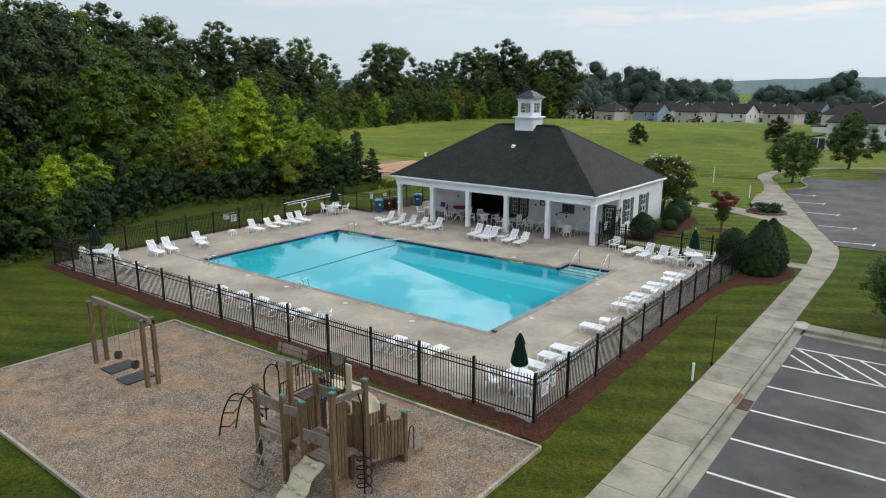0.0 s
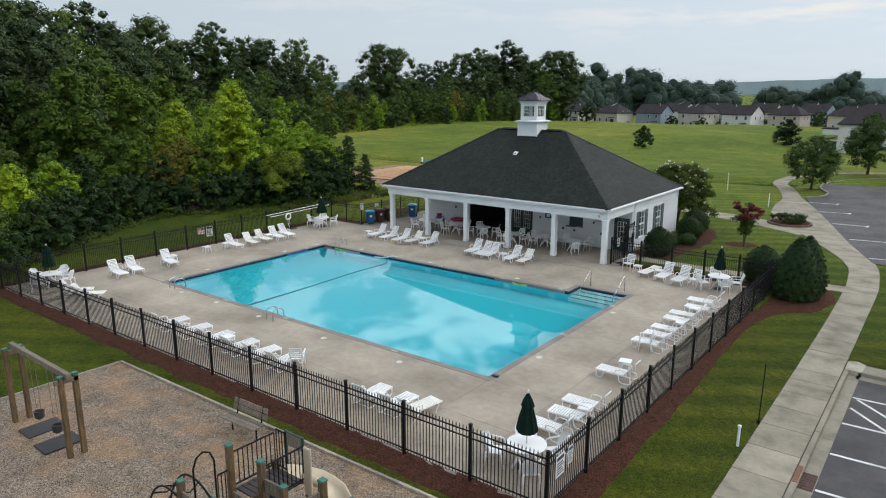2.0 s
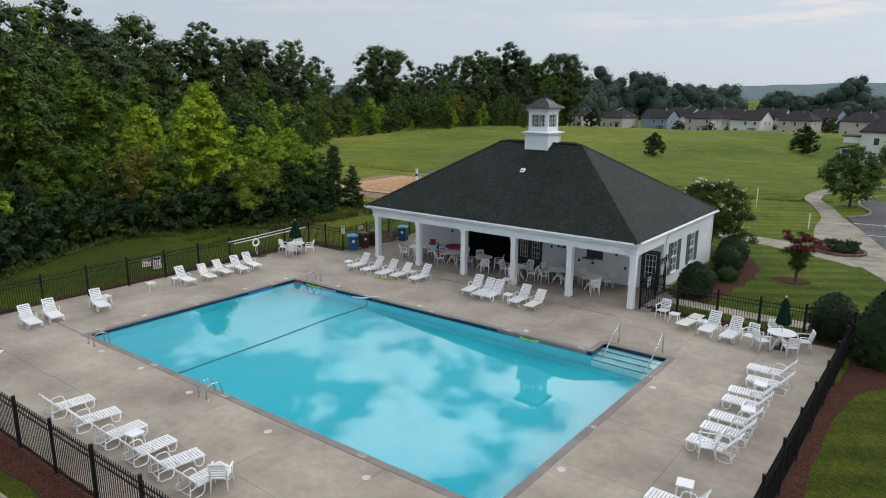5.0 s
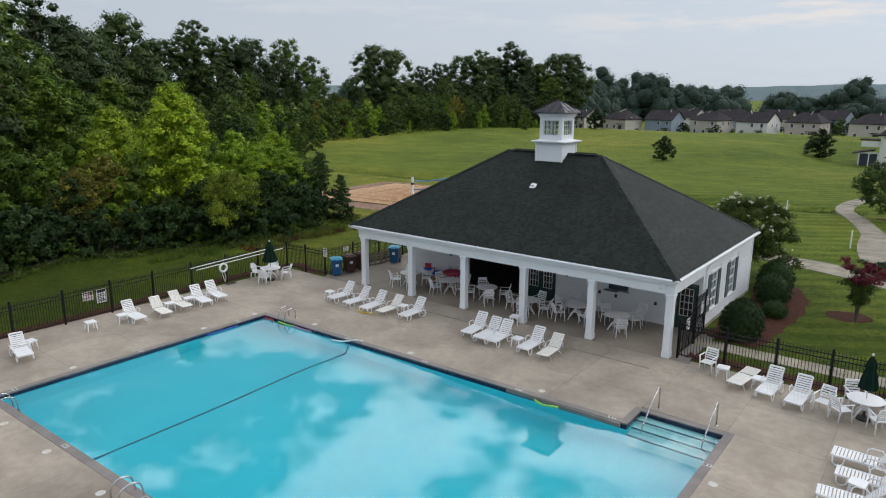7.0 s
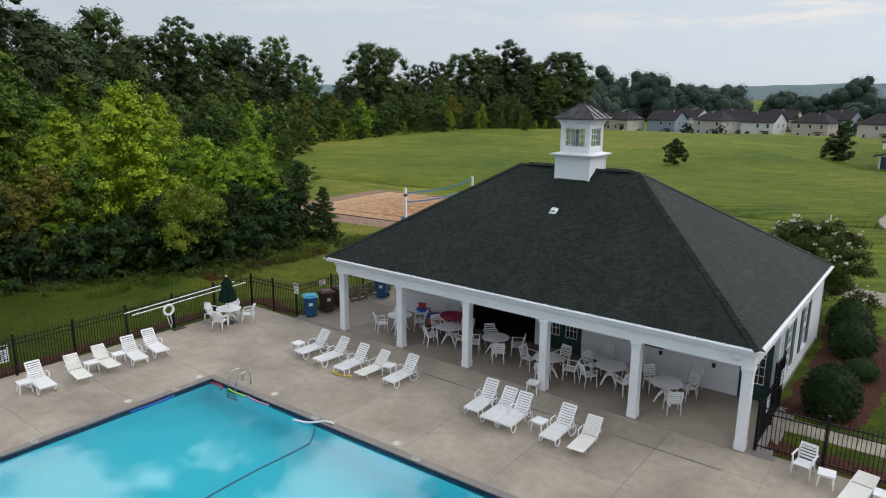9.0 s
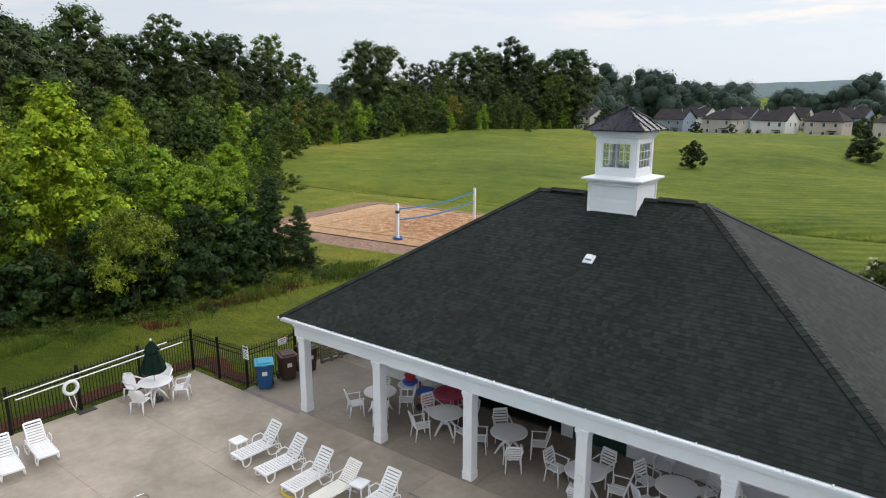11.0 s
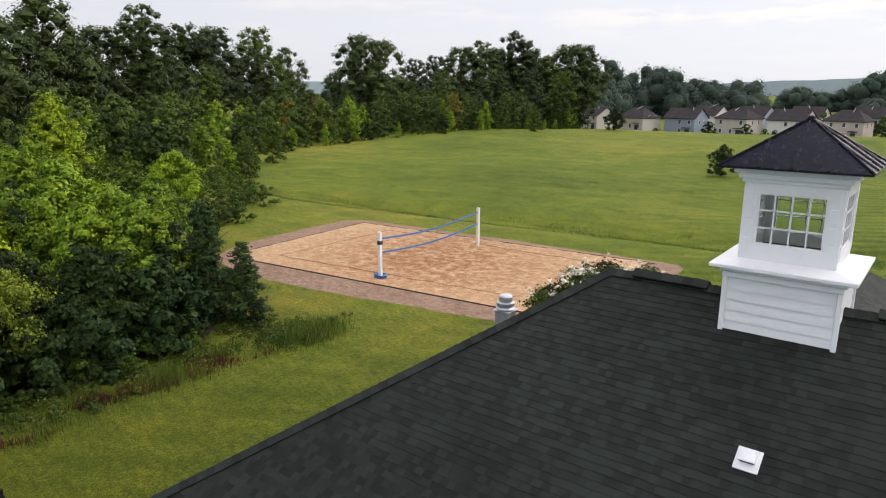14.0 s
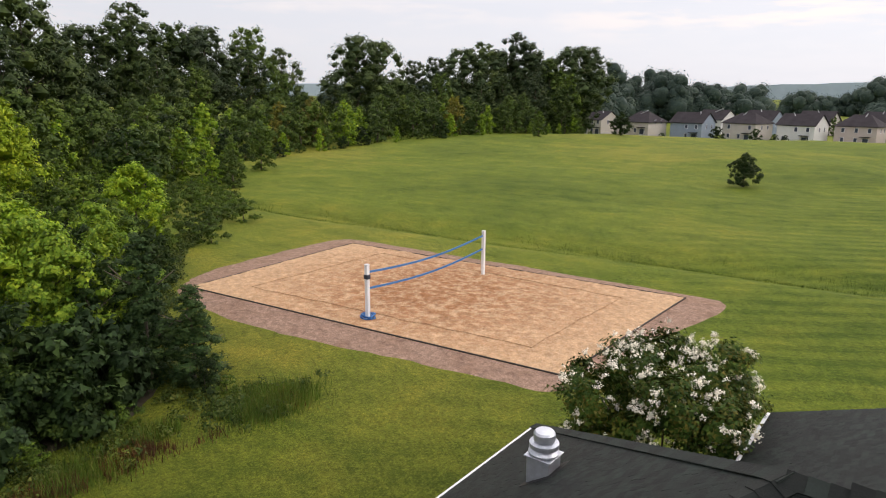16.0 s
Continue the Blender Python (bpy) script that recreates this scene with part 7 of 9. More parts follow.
noodle([(-14.85, -6.82, -0.08), (-14.3, -6.86, -0.08), (-13.7, -6.80, -0.08)], surface("lavender_foam", (0.42, 0.25, 0.38), 0.6, var=0.1, big=3, fine=16, bump=0.03), "lavender foam noodle floating at the rim")
noodle([(-12.2, -6.98, -0.07), (-11.6, -6.82, -0.05), (-11.1, -6.56, 0.055), (-10.75, -6.50, 0.055)], M_WHITE, "white foam noodle lying half over the rim")
noodle([(-16.93, -8.4, -0.08), (-16.88, -9.2, -0.08), (-16.92, -10.0, -0.08)], M_BLUE, "blue foam noodle floating at the rim")
noodle([(-2.25, -6.56, -0.08), (-1.85, -6.72, -0.08), (-1.35, -6.54, -0.08)], M_LIME, "lime green foam noodle floating at the rim")
tagged(part("float_box", box(bmesh.new(), 3.85, 4.1, -17.76, -17.62, 0.012, 0.09, 0.015), M_INK), "small black plastic box standing on the coping", "box")
# life ring and reaching poles on the wood-side fence
lr = thing("life_ring", (-23.0, -4.95, 0.72), 90, "white life ring with rope hung on the fence", "life ring")
rb = bmesh.new()
tube(rb, [(0.22 * math.cos(a), -0.08, 0.28 + 0.22 * math.sin(a)) for a in np.linspace(0, math.tau, 25)[:-1]], 0.06, 8, closed=True)
part("ring", rb, M_WHITE, lr, smooth=True)
part("rope", rod([(-0.1, -0.1, 0.0), (-0.05, -0.12, -0.3), (0.05, -0.1, -0.55), (0.1, -0.12, -0.3), (0.05, -0.1, 0.0)], 0.018), M_SIGN, lr)
rp = thing("reaching_pole", (-22.98, -5.4, 1.32), 0, "long pale aluminium reaching poles fixed along the fence", "pole")
part("pole", rod([(0, -1.5, 0), (-0.06, 4.0, 0.18)], 0.022, 8), M_WHITE, rp)
part("pole", rod([(0.06, -1.2, -0.14), (0.0, 4.6, 0.02)], 0.022, 8), M_WHITE, rp)
tagged(part("rubber_mat", box(bmesh.new(), -23.05, -22.75, -4.85, -4.25, 0.002, 0.03, 0.01), M_PURPLE), "small dark rubber mat lying by the fence", "mat")

# ---------------------------------------------------------------- trees and shrubs
hb = bmesh.new()
bmesh.ops.create_cone(hb, cap_ends=False, segments=5, radius1=1.0, radius2=0.0, depth=1.0, matrix=Matrix.Translation((0, 0, 0.5)))
bmesh.ops.create_cone(hb, cap_ends=False, segments=5, radius1=1.0, radius2=0.0, depth=1.0, matrix=Euler((math.pi, 0, 0)).to_matrix().to_4x4() @ Matrix.Translation((0, 0, 0.5)))
bmesh.ops.triangulate(hb, faces=hb.faces)
hb.verts.index_update()
HEART = (np.array([v.co[:] for v in hb.verts]), np.array([[v.index for v in f.verts] for f in hb.faces], dtype=np.int32))
hb.free()


fb = bmesh.new()
bmesh.ops.create_icosphere(fb, subdivisions=2, radius=1.0)
fb.verts.index_update()
FAR_HEART = (np.array([v.co[:] for v in fb.verts]), np.array([[v.index for v in f.verts] for f in fb.faces], dtype=np.int32))
fb.free()


def leaf_cloud(name, centres, radii, count, size, material, r, parent=None, flat=0.8, fill=0.25, label="", clumps=12, heart=0.0, form=None):
    """Many small leaf blades, gathered in sprays over the shells of overlapping lobes."""
    c = np.array(centres, float)
    rad = np.array(radii, float)
    share = (rad ** 2) / (rad ** 2).sum()
    squash = np.array([1, 1, flat])
    pick = r.choice(len(c), size=count, p=share)
    sd = r.normal(size=(len(c), clumps, 3))
    sd /= np.linalg.norm(sd, axis=2)[:, :, None]
    sd[:, :, 2] = np.where(sd[:, :, 2] < -0.35, -sd[:, :, 2] * 0.6, sd[:, :, 2])
    sub = r.integers(clumps, size=count)
    reach = r.uniform(0.72, 1.0, size=(len(c), clumps))
    d = sd[pick, sub]
    deep = np.where(r.random(count) < fill, r.uniform(0.35, 0.8, count), reach[pick, sub])
    pos = c[pick] + (d * (rad[pick] * deep)[:, None] + r.normal(scale=0.17, size=(count, 3)) * rad[pick][:, None]) * squash
    out = pos - c[pick]
    out /= np.linalg.norm(out, axis=1)[:, None] + 1e-6
    nrm = out * 0.95 + r.normal(scale=0.3, size=(count, 3)) + np.array([0, 0, 0.38])
    nrm /= np.linalg.norm(nrm, axis=1)[:, None]
    t = np.cross(nrm, r.normal(size=(count, 3)))
    t /= np.linalg.norm(t, axis=1)[:, None]
    b = np.cross(nrm, t)
    s = (size * r.uniform(0.6, 1.3, count))[:, None]
    tri = np.stack([pos - t * s, pos + t * s * 0.9 + nrm * s * 0.2, pos + b * s * 1.25 - nrm * s * 0.15], 1).reshape(-1, 3)
    nv = count * 3
    idx = np.arange(nv, dtype=np.int32)
    if heart:
        hv, hf = form or HEART
        pv = [c[k] + hv * r.uniform(0.82, 1.12, (len(hv), 1)) * rad[k] * heart * squash for k in range(len(c))]
        pf = [hf + nv + k * len(hv) for k in range(len(c))]
        tri = np.concatenate([tri] + pv)
        idx = np.concatenate([idx] + [f.ravel() for f in pf]).astype(np.int32)
    me = bpy.data.meshes.new(name)
    me.vertices.add(len(tri))
    me.vertices.foreach_set("co", tri.astype(np.float32).ravel())
    me.loops.add(len(idx))
    me.loops.foreach_set("vertex_index", idx)
    me.polygons.add(len(idx) // 3)
    me.polygons.foreach_set("loop_start", np.arange(0, len(idx), 3, dtype=np.int32))
    me.update(calc_edges=True)
    me.materials.append(material)
    return as_object(name, me, parent, label)


def branchy_trunk(bm, h, r0, r, top=0.8, limbs=6):
    """A tapered, slightly crooked trunk with rising limbs; gives the limb ends."""
    ends = []
    pts = [(0.12 * h * 0.1 * r.normal() * (k > 0), 0.12 * h * 0.1 * r.normal() * (k > 0), h * top * k / 5 - (0.3 if k == 0 else 0)) for k in range(6)]
    tube(bm, pts, [r0 * (1.35 if k == 0 else 1 - 0.16 * k) for k in range(6)], 7)
    for k in range(limbs):
        z = h * r.uniform(0.28, 0.7)
        a = k * math.tau / limbs + r.uniform(-0.4, 0.4)
        ln = h * r.uniform(0.10, 0.19)
        p0 = Vector((0, 0, z))
        p1 = p0 + Vector((math.cos(a) * ln * 0.5, math.sin(a) * ln * 0.5, ln * 0.35))
        p2 = p0 + Vector((math.cos(a) * ln, math.sin(a) * ln, ln * 0.85))
        tube(bm, [p0, p1, p2], [r0 * 0.4, r0 * 0.26, r0 * 0.1], 5)
        ends.append(p2)
    return ends


def tree_kind(name, h, spread, leaves, size, material, seed, shape, label, base=0.25, lobes=20, r0=None, category="tree", group="woodland trees", flat=0.9, heart=0.45, clumps=15):
    r = np.random.default_rng(seed)
    t = thing(name, (0, 0, -50), 0, label, category, group)
    bm = bmesh.new()
    branchy_trunk(bm, h, r0 or h * 0.018, r, 0.86, 6 if leaves > 4500 or category == "shrub" else 0)
    part("trunk", bm, M_BARK, t, smooth=True)
    cs, rs = [], []
    for k in range(lobes):
        u = (k + 0.5) / lobes
        q = u ** 0.85
        z = base + (1 - base) * q
        if shape == "cone":
            w = max(0.05, 1 - q) ** 0.62 * (0.80 + 0.20 * min(1, q * 4)) * (0.82 + 0.3 * r.random())
        elif shape == "oval":
            w = max(0.10, math.sin(math.pi * (0.20 + 0.78 * q))) ** 0.8 * (0.8 + 0.35 * r.random())
        elif shape == "tall":
            w = (0.62 + 0.5 * math.sin(math.pi * min(1, q * 1.02))) * (1 - 0.45 * max(0, q - 0.75) / 0.25)
        elif shape == "oak":
            w = (0.25 + 0.9 * min(1, q / 0.45)) * math.sqrt(max(0.08, 1 - max(0, q - 0.45) ** 2 / 0.33))
        else:
            w = math.sqrt(max(0.10, 1 - q ** 2.6))
        a = k * 2.39996 + r.uniform(-0.5, 0.5)
        off = spread * w * (r.uniform(0.55, 0.95) if k % 4 else r.uniform(0.05, 0.4))
        rad = spread * r.uniform(0.19, 0.36) * (0.55 + 0.45 * w)
        cs.append((off * math.cos(a), off * math.sin(a), h * z - rad * 0.6))
        rs.append(rad)
    cs.append((0, 0, h * (base + 1) * 0.47))
    rs.append(spread * 0.42)
    leaf_cloud("crown", cs, rs, leaves, size, material, r, t, flat, 0.2 if heart else 0.34, clumps=clumps, heart=heart)
    return t


KINDS = {
    "young": tree_kind("young_tree", 7.0, 2.4, 6000, 0.12, L_GREEN, 1, "oval", "young green broadleaf tree at the wood's edge", 0.04, 40, heart=0.5),
    "bushy": tree_kind("bushy_tree", 6.0, 2.7, 5200, 0.126, L_DARK, 2, "dome", "dense dark green bushy tree at the wood's edge", 0.02, 38, heart=0.5),
    "bright": tree_kind("poplar_tree", 12.0, 4.2, 19000, 0.128, L_YELLOW, 3, "cone", "bright yellow-green tulip poplar with pointed crown", 0.30, 90, heart=0.5, clumps=12),
    "gold": tree_kind("yellowing_tree", 7.5, 2.7, 9000, 0.105, L_OLIVE, 4, "oval", "olive and yellowing broadleaf tree", 0.06, 40, heart=0.5),
    "mid": tree_kind("broadleaf_tree", 11.0, 4.0, 11000, 0.15, L_GREEN, 5, "oval", "leafy green broadleaf tree in the wood", 0.06, 56, heart=0.5),
    "tall_near": tree_kind("tall_tree", 19.0, 5.6, 15500, 0.21, L_TALL_HAZE, 26, "tall", "tall dark green woodland tree", 0.06, 90, clumps=22, heart=0.5),
    "tall_a": tree_kind("tall_tree", 19.0, 4.8, 8600, 0.205, L_TALL_HAZE, 6, "tall", "tall dark green woodland tree", 0.06, 70, clumps=18, heart=0.6),
    "tall_b": tree_kind("tall_tree", 21.0, 6.4, 10200, 0.23, L_TALL_HAZE, 7, "oak", "tall dark green woodland tree with a broad crown", 0.10, 80, clumps=18, heart=0.6),
    "tall_c": tree_kind("tall_tree", 17.0, 4.5, 8600, 0.205, L_EDGE_HAZE, 8, "tall", "tall green woodland tree", 0.06, 64, clumps=18, heart=0.6),
    "cedar": tree_kind("cedar_tree", 6.2, 1.35, 13000, 0.062, L_CEDAR, 9, "cone", "dark green eastern red cedar of narrow conical shape", 0.02, 60, heart=0.4),
    "shrub": tree_kind("shrub", 2.4, 1.5, 1900, 0.10, L_GREEN, 10, "dome", "straggly green shrub at the foot of the wood", 0.02, 14, 0.03, "shrub", "edge shrubs", heart=0),
    # same shrub in darker leaves, which carry the shade below the crowns
    "shade_shrub": tree_kind("shrub", 2.4, 1.5, 1900, 0.10, L_HOLLY, 30, "dome", "shrub at the foot of the wood, shade in its dark green", 0.02, 14, 0.03, "shrub", "edge shrubs", heart=0.5),
    "young_far": tree_kind("young_tree", 7.0, 2.5, 2600, 0.185, L_EDGE_HAZE, 11, "oval", "young green tree at the far edge of the wood", 0.02, 26, heart=0.5),
    "bright_far": tree_kind("young_poplar", 7.0, 2.6, 2600, 0.185, L_LIME, 15, "cone", "young yellow-green tree at the far edge of the wood", 0.02, 30, heart=0.5),
    "bushy_far": tree_kind("bushy_tree", 5.5, 2.7, 2500, 0.19, L_DARK, 12, "dome", "dark bushy tree at the far edge of the wood", 0.02, 24, heart=0.5),
    "mid_far": tree_kind("broadleaf_tree", 11.0, 4.2, 4200, 0.235, L_EDGE_HAZE, 13, "oval", "green broadleaf tree far across the meadow", 0.04, 40, heart=0.5),
    "gold_far": tree_kind("yellowing_tree", 7.5, 2.7, 2600, 0.19, L_OLIVE, 14, "oval", "olive and russet tree at the far edge of the wood", 0.02, 26, heart=0.5),
    "maple": tree_kind("young_maple", 7.4, 2.8, 13000, 0.108, L_LIME, 18, "oval", "bright green young maple at the wood's edge", 0.20, 50, heart=0.5, clumps=12),
    "feather": tree_kind("feathery_tree", 5.0, 2.3, 15000, 0.062, L_FEATHER, 19, "dome", "low feathery yellow-green tree at the wood's edge", 0.36, 40, heart=0),
    "street": tree_kind("street_tree", 6.6, 3.0, 15000, 0.095, L_STREET, 17, "oval", "leafy green roadside tree in a mulch ring", 0.22, 52, 0.13, "tree", "roadside trees", heart=0.4, clumps=16),
    "ball": tree_kind("round_tree", 5.4, 2.6, 13000, 0.09, L_DARK, 16, "oval", "round dark green tree alone on the meadow", 0.13, 46, 0.11, heart=0.5, clumps=18),
}
placed = set()


def plant(kind, x, y, s=1.0, yaw=0.0, sz=1.0, label=None):
    m = pose(x, y, land(x, y), 0, 0, yaw) @ Matrix.Diagonal((s, s, s * sz, 1))
    if kind not in placed:
        placed.add(kind)
        ob = KINDS[kind]
        ob.matrix_basis = m
    else:
        src = KINDS[kind]
        ob = copy_thing(src, Matrix.Identity(4))
        ob.matrix_basis = m
    if label:
        tagged(ob, label)
    return ob


EDGE = [(-24.6, -44), (-25.2, -34), (-25.4, -26), (-27.0, -22), (-31.5, -16), (-35.2, -9), (-34.4, -4), (-32.2, 0), (-31.4, 4), (-31.2, 8.5), (-32.6, 11.8), (-40, 15.6), (-52.5, 24.5), (-66, 38), (-92, 55), (-98, 65), (-101, 87), (-102, 112), (-101, 135), (-98, 152), (-93, 175)]
tr = np.random.default_rng(21)
edge = smooth_line([(x, y, 0) for x, y in EDGE], 0.5)[:, :2]
seg = np.linalg.norm(np.diff(edge, axis=0), axis=1)
cum = np.concatenate([[0], np.cumsum(seg)])
TOTAL = cum[-1]


def on_edge(s, back):
    """A place back metres inside the wood, s metres along its edge."""
    i = min(len(edge) - 2, int(np.searchsorted(cum, s) - 1)) if s > 0 else 0
    d = edge[i + 1] - edge[i]
    d = d / np.linalg.norm(d)
    return edge[i] + np.array([-d[1], d[0]]) * back


NEAR = float(cum[np.argmin(np.hypot(edge[:, 0] + 36, edge[:, 1] - 18.5))])
WOOD = [(float(a), float(b)) for a, b in edge[::4]] + [(-104, 206), (-130, 260), (-320, 260), (-320, -60), (-60, -60)]


def in_wood(x, y):
    inside = False
    n = len(WOOD)
    for a in range(n):
        (x0, y0), (x1, y1) = WOOD[a], WOOD[(a + 1) % n]
        if (y0 > y) != (y1 > y) and x < x0 + (y - y0) * (x1 - x0) / (y1 - y0):
            inside = not inside
    return inside


taken = []


def free(x, y, gap):
    return all((x - a) ** 2 + (y - b) ** 2 > gap * gap for a, b in taken)


def choose(x, y, d):
    """Kinds, least and greatest size and spacing of the trees d metres inside the wood."""
    if y > 150 and d > 3:
        return ("tall_a", "tall_c", "mid_far"), 0.75, 0.98, 7.4
    if y > 58 or x < -78:
        if d < 3:
            return ("bushy_far", "young_far", "shrub", "bright_far", "shrub"), 0.42, 0.8, 2.6
        if d < 11:
            return ("young_far", "bushy_far", "bright_far", "young_far", "bright_far", "young_far", "bright_far", "young_far", "gold_far"), 0.85, 1.35, 3.6
        if d < 20:
            return ("mid_far", "young_far", "bright_far", "mid_far"), 0.78, 1.05, 4.8
        return ("tall_a", "tall_c", "mid_far", "mid_far"), 0.72, 0.88, 8.2
    if y > 21:
        if d < 6:
            return ("shrub", "shrub", "shrub"), 0.45, 0.85, 1.9
        if d < 13:
            return ("shrub", "young", "bushy_far", "young"), 0.42, 0.66, 2.8
        if d < 24:
            return ("young", "maple", "young_far", "bushy_far"), 0.66, 0.95, 3.8
        if d < 38:
            return ("mid_far", "young_far", "mid_far", "bushy_far"), 0.62, 0.85, 4.8
        return ("tall_a", "tall_c", "mid_far"), 0.66, 0.85, 7.6
    if d < 2.2:
        return ("shrub", "shrub", "bushy"), 0.45, 0.7, 1.6
    if y > 11.5 and d < 7:
        return ("bushy", "shrub", "young"), 0.4, 0.6, 2.0
    if y > -4:
        if d < 3.5:
            return ("bushy", "shrub", "bushy", "shrub"), 0.4, 0.6, 2.1
        if d < 8:
            return ("bushy", "maple", "bushy", "young"), 0.5, 0.72, 2.8
        if d < 18:
            return ("maple", "bright", "young", "bushy", "maple"), 0.65, 0.92, 3.5
        if d < 28:
            return ("young", "mid_far", "young_far", "bright_far", "young_far"), 0.68, 0.95, 4.2
        return ("mid_far", "young_far", "mid_far", "bushy_far"), 0.72, 0.95, 5.0
    if d < 5:
        return ("bushy", "bushy", "bushy", "young", "bushy"), 0.6, 0.92, 2.4
    if d < 11:
        return ("young", "young", "mid", "bushy"), 0.75, 1.0, 3.3
    if d < 20:
        return ("mid", "mid", "young"), 0.85, 1.05, 4.3
    return ("tall_c", "tall_a", "mid_far"), 0.7, 0.9, 6.4


for spot in ((-40.0, 2.7), (-50, 3), (-41.8, 9.6), (-51.9, 21.5), (-36, 8.5), (-32.4, 2.3), (-33.0, 11.2), (-34.3, 12.3), (-36.4, 11.4), (-38.5, 13.2), (-33.7, 7.1), (-34.2, 4.0), (-40.9, 11.0), (-35.3, -15.8), (-30.4, -20.3)):
    taken.append(spot)
# the tall trees that make the skyline
for x, y, h, k in ((-49, -30, 18, "tall_near"), (-51, -22, 18, "tall_near"), (-55, -14, 17, "tall_near"), (-58, -8, 16.5, "tall_near"), (-62, -3, 15.5, "tall_c"), (-60, -18, 20, "tall_near"), (-67, -11, 19, "tall_b"), (-75, -4, 20, "tall_a"), (-81, 1, 20.5, "tall_b"), (-87, 8, 20, "tall_c"), (-70, 4, 15, "tall_c"), (-95, 16, 22.5, "tall_a"), (-101, 21, 20.5, "tall_b"), (-110, 28, 20, "tall_b"),
                   (-135.5, 48.8, 26, "tall_b"), (-130, 43, 19, "tall_a"), (-126, 37, 21, "tall_b"), (-143, 57, 20, "tall_a"), (-145, 62.5, 22.0, "tall_b"), (-136, 53, 18, "tall_b"), (-147.3, 73.6, 27.4, "tall_a"), (-144, 69, 23, "tall_c"), (-142.4, 79, 23.6, "tall_c"), (-140, 83, 21.5, "tall_b"), (-145, 88.6, 23.8, "tall_b"), (-144.3, 99.6, 24.2, "tall_c"), (-140, 96, 19, "tall_a"), (-142, 107, 20, "tall_a"),
                   (-135.5, 125.5, 24.2, "tall_b"), (-133.5, 131.5, 23.4, "tall_b"), (-131, 143, 19.5, "tall_a"), (-131, 152, 21.5, "tall_a"), (-126, 158, 24.0, "tall_b"), (-124.5, 165, 26.5, "tall_a"), (-122.5, 170.5, 25, "tall_b"), (-120, 176, 30.5, "tall_a"), (-118, 180.5, 28, "tall_a"), (-115, 178, 24, "tall_b"), (-110, 179, 22.5, "tall_c"), (-105, 184.5, 26.2, "tall_b"), (-101.8, 186, 26, "tall_b"), (-111, 190, 20, "tall_a")):
    base_h = {"tall_near": 19.0, "tall_a": 19.0, "tall_b": 21.0, "tall_c": 17.0}[k]
    plant(k, x, y, h / base_h, x * 7.3, 1.0)
    taken.append((x, y))
for k in range(5200):
    s = tr.uniform(0, TOTAL)
    p = on_edge(s, tr.uniform(0.3, 48) if tr.random() < 0.6 else tr.uniform(0.3, 12))
    x, y = float(p[0]), float(p[1])
    if not in_wood(x, y) or (y < -34 and x < -42):
        continue
    d = float(np.min(np.hypot(edge[:, 0] - x, edge[:, 1] - y)))
    kinds, lo_, hi_, gap = choose(x, y, d)
    if not free(x, y, gap):
        continue
    taken.append((x, y))
    kd = kinds[int(tr.integers(len(kinds)))]
    f = tr.uniform(lo_, hi_) * (0.72 if kd == "bright" else 1.0) * (0.72 if kd == "mid_far" and y > -4 and y < 21 and d < 28 else 1.0)
    plant(kd, x, y, float(f), float(tr.uniform(0, 360)), float(tr.uniform(0.92, 1.12)))
# trees that stand out
plant("bright", -40.0, 2.7, 0.93, 40, 1.0, "tall bright yellow-green tulip poplar above the wood's edge")
plant("bright", -50.0, 3.0, 0.76, 130, 1.0)
plant("bright", -46.5, 0.0, 0.62, 90, 1.0)
plant("bright", -63.2, 18.4, 0.78, 250, 1.05, "tall poplar with yellowing leaves inside the wood")
plant("maple", -41.8, 9.6, 0.98, 300, 1.0)
plant("maple", -44.6, 6.4, 0.95, 20, 1.0)
plant("maple", -40.9, 11.0, 0.82, 210, 1.0)
plant("maple", -54.5, 13.5, 0.95, 115, 1.0)
plant("maple", -37.6, 9.8, 0.84, 70, 1.0)
plant("maple", -37.2, 8.4, 0.78, 170, 1.0)
plant("feather", -32.6, 2.4, 1.02, 30, 1.0)
for x, y, q in ((-33.6, 0.4, 0.42), (-33.0, 1.2, 0.40), (-32.6, 4.2, 0.44), (-32.4, 5.6, 0.50), (-32.6, 7.0, 0.48), (-32.4, 8.4, 0.50), (-33.9, 3.6, 0.55), (-34.0, 6.2, 0.62), (-34.6, -0.9, 0.55), (-34.4, 9.6, 0.55), (-36.6, 12.6, 0.5), (-39.6, 14.4, 0.46), (-31.6, 12.9, 0.24), (-35.6, 2.0, 0.7), (-36.2, 5.0, 0.72)):
    plant("bushy", x, y, q, x * 70 + y * 40, 1.0)
for k in range(58):
    p = on_edge(tr.uniform(NEAR * 0.28, NEAR * 0.96), tr.uniform(0.4, 2.6))
    plant("shade_shrub", float(p[0]), float(p[1]), float(tr.uniform(0.8, 1.45)), float(tr.uniform(0, 360)), 1.05)
for x, y, q in ((-31.6, 0.6, 0.42), (-31.0, 3.0, 0.36), (-31.0, 6.8, 0.40), (-31.2, 9.6, 0.46), (-31.0, 13.4, 0.34), (-44.5, 17.6, 0.8), (-47.0, 19.2, 0.9), (-54.5, 27.2, 0.8), (-56.8, 29.8, 0.9), (-59.5, 32.4, 0.8), (-61.8, 35.4, 0.9), (-57.5, 33.5, 1.0), (-52.6, 27.2, 0.9)):
    plant("shrub", x, y, q, x * 50 + y * 31, 0.85)
plant("bushy", -33.7, 7.1, 0.78, 200, 1.0)
plant("bushy", -34.2, 4.0, 0.6, 100, 1.0)
plant("maple", -51.9, 21.5, 0.84, 77, 1.0)
